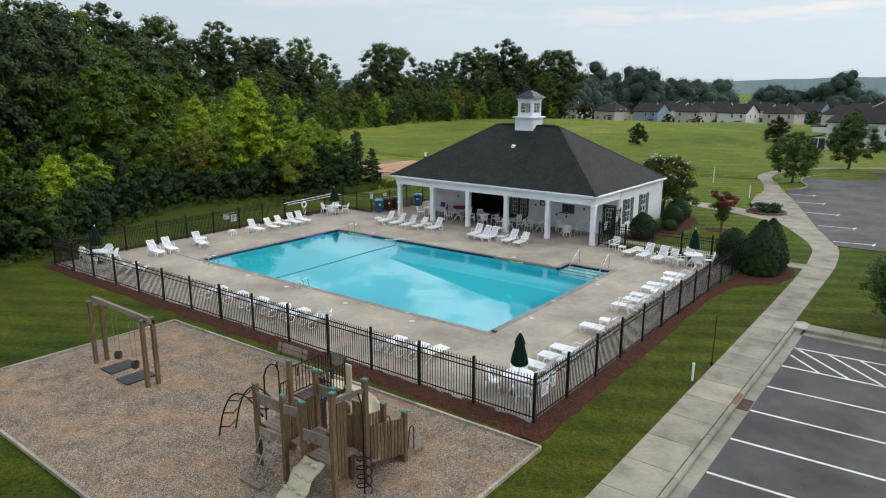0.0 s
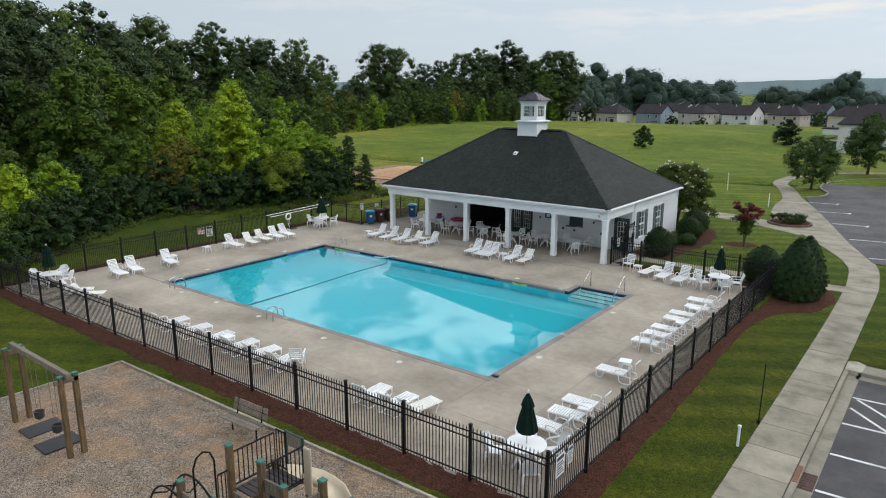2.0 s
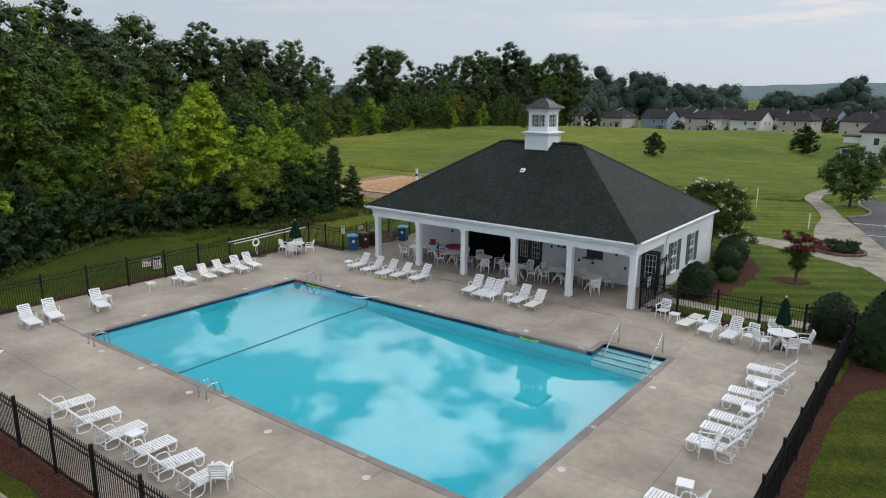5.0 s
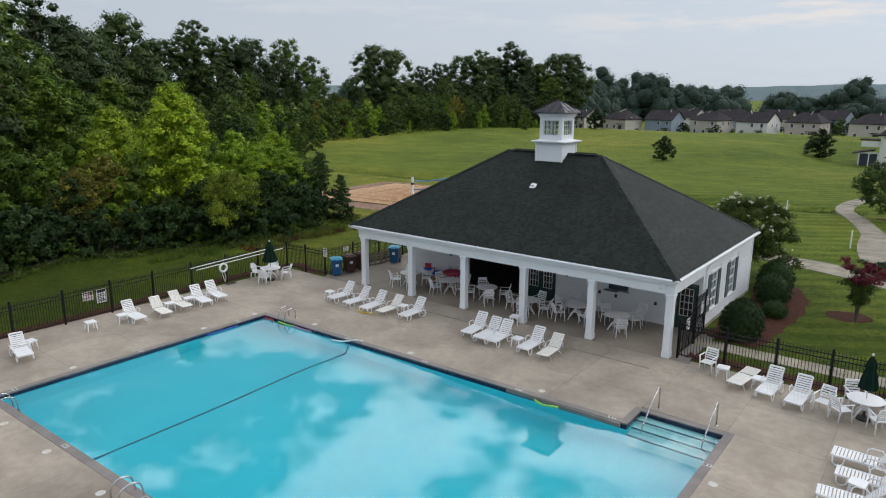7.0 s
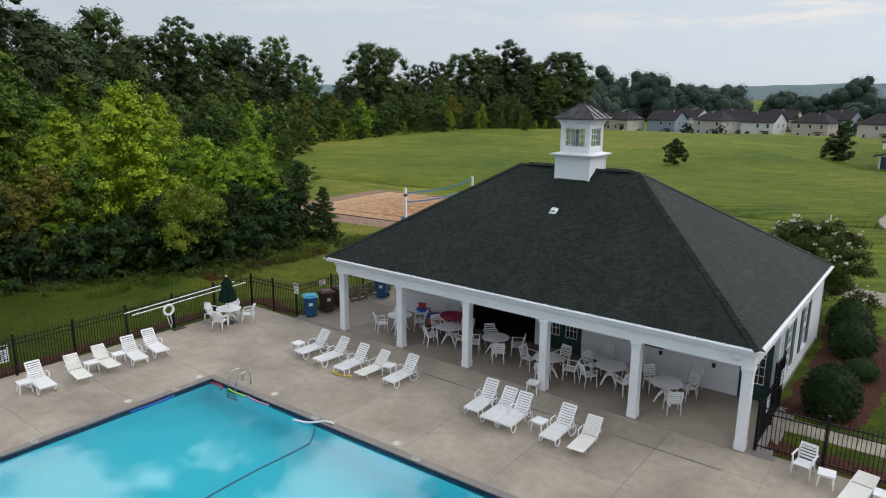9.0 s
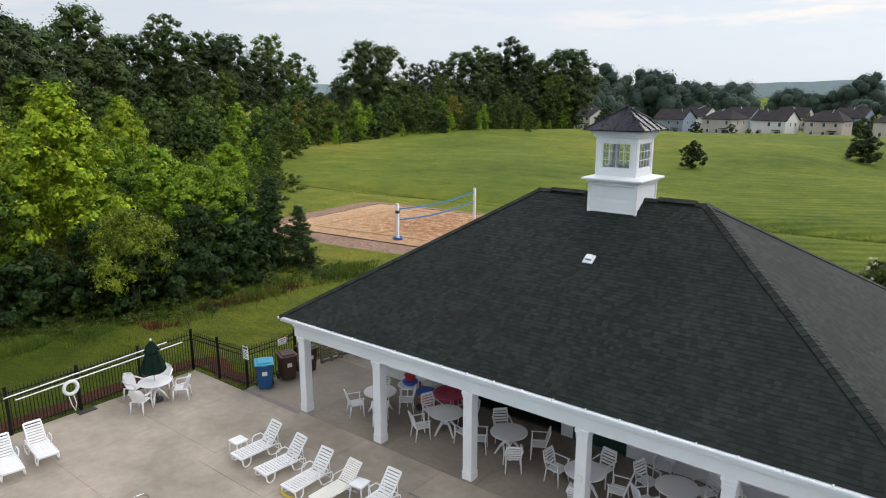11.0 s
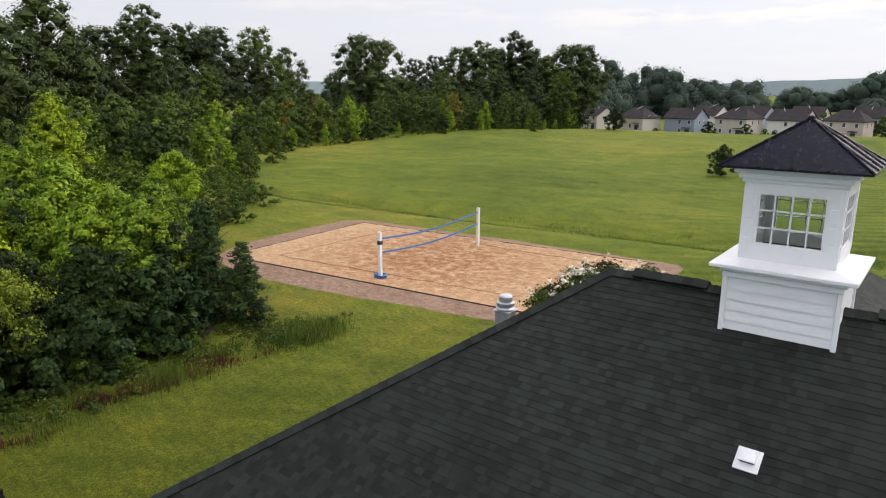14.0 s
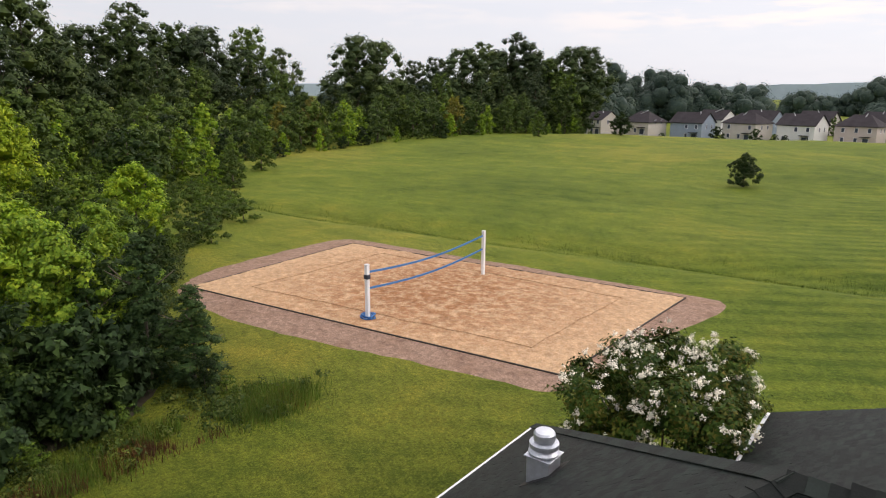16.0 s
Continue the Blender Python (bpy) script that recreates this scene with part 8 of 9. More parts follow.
plant("young", -39.6, -0.6, 0.9, 177, 1.0)
plant("bright", -31.0, -20.3, 0.47, 10, 1.0)
plant("maple", -35.6, -15.8, 0.7, 60, 1.0)
plant("young", -26.6, -23.6, 0.72, 50, 1.0)
plant("young", -27.0, -28.5, 1.0, 150, 1.0)
plant("mid", -45.8, -8.6, 0.78, 30, 1.0)
plant("mid", -62, 5, 1.0, 20, 1.0)
plant("mid", -57, 1, 1.05, 80, 1.0)
plant("mid", -68, 12, 1.05, 140, 1.0)
plant("gold", -40.5, -2.5, 0.85, 120, 0.95, "broadleaf tree turning orange-brown inside the wood's edge")
plant("gold", -38.2, -5.4, 0.74, 20, 1.0, "olive and yellowing broadleaf tree beside the poplar")
plant("cedar", -33.9, 12.1, 1.16, 0, 0.80, "dark conical cedar standing before the wood")
plant("cedar", -32.5, 13.1, 0.98, 60, 0.64)
plant("cedar", -34.9, 10.6, 0.9, 160, 0.8)
for x, y, q, k in ((-36.4, 11.4, 0.82, "bushy"), (-38.5, 13.0, 0.74, "maple"), (-40.4, 12.6, 0.85, "bushy"), (-43.6, 15.2, 0.74, "maple"), (-46.6, 17.4, 0.72, "young"), (-48.6, 19.6, 0.6, "bushy"), (-35.9, 10.0, 0.80, "maple"), (-50.2, 17.6, 0.85, "young")):
    plant(k, x, y, q, x * 40 + y * 17, 1.0)
plant("young", -87.5, 58.4, 0.84, 30, 1.0, "young green tree standing just out from the wood")
plant("young", -76.0, 45.6, 0.62, 130)
plant("young", -80.5, 48.8, 0.7, 40)
plant("young", -89.5, 138, 0.85, 0)
plant("ball", -76.6, 154.8, 1.0, 80, 1.05)
plant("ball", -31.4, 85.4, 0.74, 10, 1.02)
plant("street", 3.9, 43.0, 0.92, 200, 0.95)
plant("street", 6.9, 62.5, 1.15, 80)
plant("street", 14.5, 60.5, 1.25, 140)
plant("street", 16.8, 53.5, 1.35, 30)
plant("street", 19.5, 60, 1.35, 200)
plant("street", 18.1, -6.3, 0.72, 60, 0.9)
plant("ball", -13.6, 119.5, 1.2, 140, 0.85, "broad dark bush in the hollow of the meadow")

# dark leaf litter under the trees of the near wood
verts, faces = [], []
for k in range(56):
    s = NEAR * 0.42 + k * (NEAR * 0.58 + 4) / 55
    for j in range(8):
        q = on_edge(s, 0.35 + 0.35 * noise.noise((s * 0.8, 3.0, 1.0)) + j * 1.6)
        verts.append((float(q[0]), float(q[1]), land(*q) + 0.012))
    if k:
        for j in range(7):
            a = k * 8 + j
            faces.append((a - 8, a, a + 1, a - 7))
tagged(from_arrays("leaf_litter", verts, faces, M_LITTER, smooth=True), "dark leaf litter and bare soil under the wood", "leaf litter", kind="stuff")

# weeds along the foot of the wood: low brambles, and standing grass before them
wr = np.random.default_rng(5)
cs, rs = [], []
for k in range(760):
    p = on_edge(wr.uniform(0, NEAR + 45), wr.uniform(-0.9, 0.25))
    if -6 < p[1] < 14:
        p = p + np.array([wr.uniform(-0.6, 2.0), 0])
    cs.append((p[0], p[1], land(*p) + 0.08))
    rs.append(wr.uniform(0.16, 0.5))
for k in range(90):
    x, y = -29.6 + wr.normal() * 0.6, 13.2 + wr.normal() * 1.0
    cs.append((x, y, land(x, y) + 0.10))
    rs.append(wr.uniform(0.16, 0.36))
tagged(leaf_cloud("weeds", cs, rs, 46000, 0.06, L_WEED, wr, None, 0.9, 0.5), "low brambles and weeds along the foot of the wood", "weeds", kind="stuff")


def blades(name, places, tall, label, material):
    """Standing grass: narrow leaning blades."""
    p = np.array(places)
    n = len(p)
    a = wr.uniform(0, math.tau, n)
    h = wr.uniform(tall * 0.4, tall, n)
    side = np.stack([np.cos(a), np.sin(a), np.zeros(n)], 1) * 0.014
    lean = np.stack([wr.normal(size=n) * 0.2 * h, wr.normal(size=n) * 0.2 * h, h], 1)
    v = np.stack([p - side, p + side, p + lean], 1).reshape(-1, 3)
    f = np.arange(n * 3).reshape(-1, 3)
    return tagged(from_arrays(name, [tuple(q) for q in v], [tuple(int(i) for i in q) for q in f], material), label, "grass", kind="stuff")


spots = []
for k in range(9000):
    y = wr.uniform(-5, 14.2)
    x = -29.5 + 0.6 * wr.normal() + 0.5 * noise.noise((0.0, y * 0.35, 3.0)) - (0.0 if y > 0 else (-y) * 0.45)
    if noise.noise((x * 0.7, y * 0.45, 9.0)) > 0.12:
        spots.append((x, y, land(x, y) - 0.02))
for k in range(3500):
    x, y = -28.9 + wr.normal() * 0.55, 13.8 + wr.normal() * 0.8
    spots.append((x, y, land(x, y) - 0.02))
blades("tall_grass", spots, 0.62, "tall unmown grass between the lawn and the wood", L_REED)
spots = []
for k in range(5200):
    y = wr.uniform(1.0, 14.6)
    x = -29.2 + 0.35 * wr.normal() + 0.9 * noise.noise((0.0, y * 0.3, 7.0)) + max(0.0, y - 12.5) * 0.3
    if noise.noise((x * 0.5, y * 0.5, 2.0)) > -0.05:
        spots.append((x, y, land(x, y) - 0.02))
blades("dry_stems", spots, 0.42, "red-brown dead stems along the mown lawn", leaf_material("dead_stems", (0.050, 0.022, 0.012), (0.10, 0.045, 0.022), (0.16, 0.085, 0.035), 0.0))
spots = []
for k in range(16000):
    x = wr.uniform(-74, 2)
    y = 43.2 + 0.10 * (x + 32) + wr.normal() * 0.8 + 0.5 * noise.noise((x * 0.2, 1.0, 2.0))
    spots.append((x, y, land(x, y) - 0.02))
blades("drain_grass", spots, 0.28, "longer green grass in the shallow drain across the meadow", L_GREEN)

# clipped shrubs
def clipped(name, x, y, w, h, leaves, label, material=L_HOLLY, pointed=False, size=0.027):
    r = np.random.default_rng(int(abs(x * 91 + y * 37)) + 3)
    t = thing(name, (x, y, land(x, y)), 0, label, "shrub", "clipped shrubs")
    bm = bmesh.new()
    tube(bm, [(0, 0, -0.1), (0, 0, h * 0.5)], [0.07, 0.04], 6)
    part("stem", bm, M_BARK, t)
    prof = []
    for k in range(13):
        q = k / 12
        rad = w * (math.sin(math.pi * (0.16 + 0.84 * q)) ** 0.55 if not pointed else (1 - q ** 2.3) ** 0.64 * (0.88 + 0.12 * min(1, q * 4)))
        prof.append((max(0.03, rad * 0.86), h * 0.96 * q + 0.02))
    core = lathe(bmesh.new(), prof, 18)
    part("inner_foliage", core, L_HOLLY, t, smooth=True)
    cs_, rs_ = [], []
    for k in range(130):
        q = (k + 0.5) / 130
        rad = w * (math.sin(math.pi * (0.16 + 0.84 * q)) ** 0.55 if not pointed else (1 - q ** 1.9) ** 0.66 * (0.88 + 0.12 * min(1, q * 4)))
        a = k * 2.39996
        lr_ = w * 0.17 * (0.7 + 0.3 * (1 - q))
        cs_.append((max(0, rad - lr_ * 0.8) * math.cos(a), max(0, rad - lr_ * 0.8) * math.sin(a), h * q * 0.97))
        rs_.append(lr_)
    leaf_cloud("foliage", cs_, rs_, leaves, size, material, r, t, 1.0, 0.1)


clipped("holly_cone", 10.5, -0.25, 1.24, 3.1, 42000, "large dark green holly clipped to a blunt cone", L_HOLLY, True, 0.03)
clipped("holly_cone", 10.72, 1.0, 1.1, 3.05, 24000, "large dark green holly clipped to a blunt cone", L_HOLLY, True, 0.036)
clipped("round_shrub", 8.5, 1.7, 1.05, 2.1, 17000, "dark green clipped shrub beside the fence corner")
clipped("round_shrub", 1.75, 4.4, 0.95, 1.85, 22000, "large rounded clipped boxwood beside the pool house")
clipped("round_shrub", 1.5, 7.2, 0.6, 0.8, 4500, "low rounded clipped shrub in mulch")
clipped("round_shrub", 2.2, 8.6, 0.65, 0.8, 4500, "low rounded clipped shrub in mulch")
clipped("round_shrub", 1.6, 10.9, 0.95, 1.6, 14000, "rounded clipped shrub beside the pool house")
clipped("round_shrub", 1.2, 13.4, 1.0, 1.8, 14000, "rounded clipped shrub behind the pool house corner")


def flowering(x, y, h, w, leaves, blooms, label):
    r = np.random.default_rng(int(abs(x) * 13))
    t = thing("crape_myrtle", (x, y, land(x, y)), 0, label, "flowering tree", "crape myrtles")
    bm = bmesh.new()
    for k in range(5):
        a = k * math.tau / 5
        tube(bm, [(0.1 * math.cos(a), 0.1 * math.sin(a), -0.1), (0.35 * math.cos(a), 0.35 * math.sin(a), h * 0.35), (0.5 * w * math.cos(a), 0.5 * w * math.sin(a), h * 0.7)], [0.07, 0.05, 0.02], 6)
    part("trunk", bm, M_BARK, t, smooth=True)
    cs_, rs_ = [], []
    for k in range(52):
        q = (k + 0.5) / 52
        a = k * 2.39996
        rr = w * math.sqrt(max(0.05, 1 - abs(q * 1.25 - 0.35) ** 2.2)) * r.uniform(0.3, 0.9)
        cs_.append((rr * math.cos(a), rr * math.sin(a), h * (0.24 + 0.70 * q)))
        rs_.append(w * r.uniform(0.15, 0.27))
    leaf_cloud("crown", cs_, rs_, leaves, 0.056, L_MYRTLE, r, t, 0.8, 0.25)
    bc, br = [], []
    for k in range(blooms):
        i = int(r.integers(len(cs_)))
        d = r.normal(size=3)
        d[2] = abs(d[2]) + 0.2
        d /= np.linalg.norm(d)
        bc.append(tuple(np.array(cs_[i]) + d * rs_[i] * 1.05))
        br.append(r.uniform(0.05, 0.15))
    leaf_cloud("blossom", bc, br, blooms * 40, 0.026, M_FLOWER, r, t, 1.1, 0.5, "clusters of white blossom")


flowering(-15.9, 15.7, 4.75, 3.15, 64000, 520, "crape myrtle full of white blossom behind the pool house")
flowering(-1.0, 15.6, 4.6, 3.0, 50000, 120, "crape myrtle full of white blossom at the pool house corner")
rt = thing("red_leaved_tree", (5.45, 10.15, land(5.45, 10.15)), 0, "small vase-shaped crape myrtle with crimson blossom in mulch", "tree")
for k in range(5):
    a = k * math.tau / 5 + 0.3
    part("stem", tube(bmesh.new(), [(0.04 * math.cos(a), 0.04 * math.sin(a), -0.1), (0.07 * math.cos(a), 0.07 * math.sin(a), 0.7), (0.26 * math.cos(a), 0.26 * math.sin(a), 1.3), (0.62 * math.cos(a), 0.62 * math.sin(a), 2.2)], [0.035, 0.03, 0.022, 0.01], 6), M_BARK, rt)
q = np.random.default_rng(4)
leafy, bloom = [], []
for k in range(44):
    u = (k + 0.5) / 44
    a = k * 2.39996
    rr = (0.16 + 0.95 * u) * (q.uniform(0.6, 1.0) if k % 3 else q.uniform(0.1, 0.5))
    (bloom if u > 0.45 and k % 5 else leafy).append((rr * math.cos(a), rr * math.sin(a), 0.95 + 1.85 * u + q.uniform(-0.12, 0.12)))
leaf_cloud("crown", leafy, [0.30] * len(leafy), 4200, 0.05, L_MYRTLE, q, rt, 0.9, 0.3)
leaf_cloud("blossom", bloom, [0.25] * len(bloom), 5200, 0.045, L_RED, q, rt, 1.0, 0.3, "clusters of crimson blossom")

# raised planter by the path
pl = thing("round_planter", (6.15, 20.9, 0), 0, "round planting bed edged with brick on the path", "planter")
part("soil", lathe(bmesh.new(), [(1.45, 0.0), (1.4, 0.14), (0.6, 0.22), (0.05, 0.24)], 24), M_MULCH, pl, smooth=True)
bk_me = mesh_of("brick", box(bmesh.new(), -0.13, 0.13, -0.08, 0.08, 0.0, 0.15, 0.012), M_BRICK)
for k in range(34):
    a = k * math.tau / 34
    shared("brick", bk_me, pl, (1.52 * math.cos(a), 1.52 * math.sin(a), 0), (0, 0, math.degrees(a) + 90))
q = np.random.default_rng(14)
gp = thing("flower_bed", (6.15, 20.9, 0.15), 0, "low grey-green flowering perennials in the round bed", "plants")
leaf_cloud("foliage", [(q.uniform(-1, 1), q.uniform(-1, 1), q.uniform(0.15, 0.4)) for k in range(26)], [0.32] * 26, 9000, 0.045, L_HOLLY, q, gp, 0.9, 0.4)


def marker(x, y, h, label):
    t = thing("marker_post", (x, y, land(x, y)), 0, label, "post", "marker posts")
    part("post", tube(bmesh.new(), [(0, 0, -0.1), (0, 0, h)], 0.04, 8), M_WHITE, t)
    part("cap", lathe(bmesh.new(), [(0.06, h), (0.06, h + 0.04), (0.02, h + 0.07)], 10), M_WHITE, t)


marker(-3.1, 37.5, 1.7, "white marker post standing in the lawn")
marker(2.9, 28.6, 1.2, "white marker post beside the path")
marker(12.25, -17.33, 0.62, "short white utility pipe standing in the lawn")
st = thing("survey_stake", (12.4, -15.57, 0), 0, "thin dark green metal stake in the lawn", "stake")
part("stake", tube(bmesh.new(), [(0, 0, -0.2), (0.02, 0.01, 2.0)], 0.018, 6), M_BLACK, st)
part("spade_plate", box(bmesh.new(), -0.05, 0.05, -0.004, 0.004, 0.0, 0.12), M_BLACK, st)

# ---------------------------------------------------------------- houses beyond the meadow
M_ROOF2 = surface("brown_shingle", (0.044, 0.038, 0.042), 0.9, var=0.25, big=0.5, fine=6, bump=0.2, gloss=0.15)
WALLS = {"cream": surface("cream_vinyl", (0.52, 0.48, 0.43), 0.6, var=0.06), "blue": surface("blue_vinyl", (0.25, 0.31, 0.38), 0.6, var=0.06), "white": surface("white_vinyl", (0.66, 0.66, 0.64), 0.6, var=0.05), "pink": surface("pinkish_vinyl", (0.48, 0.41, 0.38), 0.6, var=0.06)}


def dwelling(x, y, yaw, w, d, h, rise, colour, hip, label, z=None, seed=0):
    r = random.Random(seed)
    z = land(x, y) if z is None else z
    t = thing("house", (x, y, z), yaw, label, "house", "houses beyond the meadow")
    wm = WALLS[colour]
    bm = bmesh.new()
    box(bm, -w / 2, w / 2, -d / 2, d / 2, -1.0, h)
    if not hip:
        for s in (-1, 1):
            v = [bm.verts.new(p) for p in ((s * w / 2, -d / 2, h), (s * w / 2, d / 2, h), (s * w / 2, 0, h + rise))]
            bm.faces.new(v if s > 0 else v[::-1])
    part("wall", bm, wm, t)
    bm = bmesh.new()
    o = 0.45
    rx = w / 2 + 0.35 if not hip else w / 2 - d * 0.35
    lo_z = h - 0.12
    pts = [(-w / 2 - o, -d / 2 - o, lo_z), (w / 2 + o, -d / 2 - o, lo_z), (w / 2 + o, d / 2 + o, lo_z), (-w / 2 - o, d / 2 + o, lo_z), (-rx, 0, h + rise), (rx, 0, h + rise)]
    v = [bm.verts.new(p) for p in pts]
    for f in ((0, 1, 5, 4), (2, 3, 4, 5), (1, 2, 5), (3, 0, 4)):
        if not hip and len(f) == 3:
            continue
        bm.faces.new([v[i] for i in f])
    ro = part("roof", bm, M_ROOF2, t)
    mo = ro.modifiers.new("thickness", "SOLIDIFY")
    mo.thickness = 0.18
    for k in range(3):
        part("roof_pipe", tube(bmesh.new(), [(r.uniform(-w * 0.3, w * 0.3), -1.0, h + rise * 0.6), (0, -1.0, h + rise + 0.5)][:1] + [(r.uniform(-w * 0.3, w * 0.3), -1.0, h + rise + 0.4)], 0.08, 5), M_WHITE, ro) if k < 1 else None
    for sx in (-0.3, 0.02, 0.33):
        for z0 in (0.9, 3.7):
            if r.random() < 0.28 or z0 + 1.5 > h:
                continue
            wx = sx * w
            wd = part("window", box(bmesh.new(), wx - 0.5, wx + 0.5, -d / 2 - 0.06, -d / 2 - 0.005, z0, z0 + 1.4), M_WHITE, t)
            part("pane", box(bmesh.new(), wx - 0.42, wx + 0.42, -d / 2 - 0.08, -d / 2 - 0.062, z0 + 0.08, z0 + 1.32), M_INK, wd)
    dr = part("door", box(bmesh.new(), w * 0.18, w * 0.18 + 1.7, -d / 2 - 0.08, -d / 2 - 0.005, 0.1, 2.2), M_WHITE, t)
    part("pane", box(bmesh.new(), w * 0.18 + 0.12, w * 0.18 + 1.58, -d / 2 - 0.1, -d / 2 - 0.082, 0.4, 2.1), M_INK, dr)
    part("door_roof", box(bmesh.new(), w * 0.18 - 0.4, w * 0.18 + 2.1, -d / 2 - 1.2, -d / 2 - 0.005, 2.5, 2.7), M_ROOF2, t)
    for sx in (-0.15, 0.2):
        wd = part("window", box(bmesh.new(), w / 2 + 0.005, w / 2 + 0.06, sx * d - 0.4, sx * d + 0.4, 3.7, 5.0), M_WHITE, t)
        part("pane", box(bmesh.new(), w / 2 + 0.062, w / 2 + 0.08, sx * d - 0.32, sx * d + 0.32, 3.78, 4.92), M_INK, wd)


HOUSES = [(-99, 193.5, -18, 8, 9, 5.2, 2.6, 'cream', False), (-88, 200, -14, 10.3, 10, 4.4, 3.2, 'cream', True), (-75, 205, -10, 10.8, 9, 5.7, 3.2, 'blue', False), (-60.6, 209, -18, 11.2, 9.5, 5.7, 3.0, 'cream', True), (-46.8, 212.5, -14, 11.2, 9.5, 5.7, 3.3, 'white', False), (-33, 216, -10, 11.2, 9.5, 5.7, 3.2, 'pink', True), (-15.5, 220, -18, 11.2, 10, 5.7, 3.2, 'cream', True), (6, 226, -10, 11.2, 10, 5.7, 3.2, 'white', False), (-80, 246, -18, 11.2, 10, 6, 3.5, 'white', False), (-66, 252, -14, 11.2, 10, 6, 3.5, 'blue', False), (-50, 258, -10, 11.2, 10, 6, 3.5, 'cream', False), (-32, 262, -18, 11.2, 10, 6, 3.5, 'blue', False), (-14, 264, -14, 11.2, 10, 6, 3.5, 'cream', True), (10, 262, -10, 11.2, 10, 6, 3.5, 'white', False)]
NAMES = {"cream": "cream", "blue": "grey-blue", "white": "white", "pink": "pale pinkish"}
for k, (x, y, yaw, w, d, h, rise, col, hip) in enumerate(HOUSES):
    hx, hy = 5 + (x - 5) * 1.09, -22 + (y + 22) * 1.09
    dwelling(hx, hy, yaw, w, d, h, rise, col, hip, f"two-storey {NAMES[col]} clad house with brown {'hip' if hip else 'gable'} roof", 5.2 - h - rise, k)

dwelling(2.3, 118.4, 2, 12.2, 9.5, 6.3, 3.5, "white", True, "white clad two-storey house with dark hip roof below the meadow", -2.1, 40)
hp = thing("back_porch", (-5.6, 118.0, -2.1), 2, "screened back porch with dark lean-to roof and white posts", "porch")
for x, y in ((-1.3, -1.9), (0.2, -1.9), (1.55, -1.9), (-1.3, 1.9)):
    part("post", box(bmesh.new(), x - 0.09, x + 0.09, y - 0.09, y + 0.09, -1.0, 2.7, 0.01), M_WHITE, hp)
part("floor", box(bmesh.new(), -1.45, 1.65, -2.0, 2.0, 0.05, 0.25), M_WALK, hp)
part("beam", box(bmesh.new(), -1.45, 1.65, -2.03, -1.8, 2.7, 2.95), M_WHITE, hp)
part("roof", box(bmesh.new(), -1.75, 1.68, -2.3, 2.3, 3.0, 3.2, 0.02, Euler((0, radians(-12), 0)).to_matrix().to_4x4()), M_ROOF2, hp)
part("upper_rail", box(bmesh.new(), -1.2, 1.6, -1.8, -1.7, 3.9, 4.9), M_WHITE, hp)
part("upper_roof", box(bmesh.new(), -1.5, 1.68, -2.0, 2.0, 5.0, 5.2, 0.02), M_ROOF2, hp)
part("screen", box(bmesh.new(), -1.2, 1.5, -1.72, -1.70, 0.3, 2.65), M_INK, hp)

# garden trees between and behind the houses
for k in range(46):
    x, y = tr.uniform(-105, 30), tr.uniform(228, 300)
    plant(("bushy_far", "young_far", "bushy_far")[int(tr.integers(3))], float(x), float(y) + 22, float(tr.uniform(0.75, 1.1)), float(tr.uniform(0, 360)))
for x, y, s in ((-66, 198, 0.85), (-56.5, 201, 0.75), (-52.0, 203, 0.5), (-49.5, 204, 0.45), (-81, 196, 0.45)):
    plant("bushy_far", 5 + (x - 5) * 1.07, -22 + (y + 22) * 1.07, s, x)

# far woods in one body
fr_ = np.random.default_rng(8)
cs, rs = [], []


def far_band(x0, y0, x1, y1, n, h0, h1, rad):
    for k in range(n):
        u = fr_.random()
        x, y = x0 + (x1 - x0) * u + fr_.normal() * 5, y0 + (y1 - y0) * u + fr_.normal() * 9
        h = fr_.uniform(h0, h1) * (0.8 + 0.35 * math.sin(u * 17 + x0) * math.sin(u * 41))
        g = land(x, y)
        a0 = fr_.uniform(0, 6.28)
        for j in range(5):
            o = rad * (0.55, 0.6, 0.5, 0.35, 0.05)[j]
            cs.append((x + o * math.cos(a0 + j * 2.4), y + o * math.sin(a0 + j * 2.4), g + h * (0.18, 0.36, 0.54, 0.72, 0.84)[j]))
            rs.append(rad * (1.0, 1.0, 0.95, 0.8, 0.62)[j] * fr_.uniform(0.85, 1.1))


far_band(-112, 215, -150, 300, 22, 17, 22, 5.5)
far_band(-158, 335, -136, 380, 22, 25, 31, 7.5)
far_band(-134, 360, -104, 390, 20, 15, 19, 7)
far_band(-188, 584, -160, 590, 14, 20, 24, 9)
far_band(-118, 560, -82, 560, 12, 15, 19, 7)
far_band(-74, 560, -54, 566, 8, 25, 30, 8)
far_band(-60, 500, 130, 440, 34, 9, 13, 7)
far_band(-300, 260, -170, 330, 22, 16, 20, 7)
tagged(leaf_cloud("far_woods", cs, rs, 210000, 0.50, L_FAR_HAZE, fr_, None, 1.0, 0.08, clumps=60, heart=0.74, form=FAR_HEART), "distant belt of dark green woodland, haze in its leaf colour", "woods", kind="stuff")

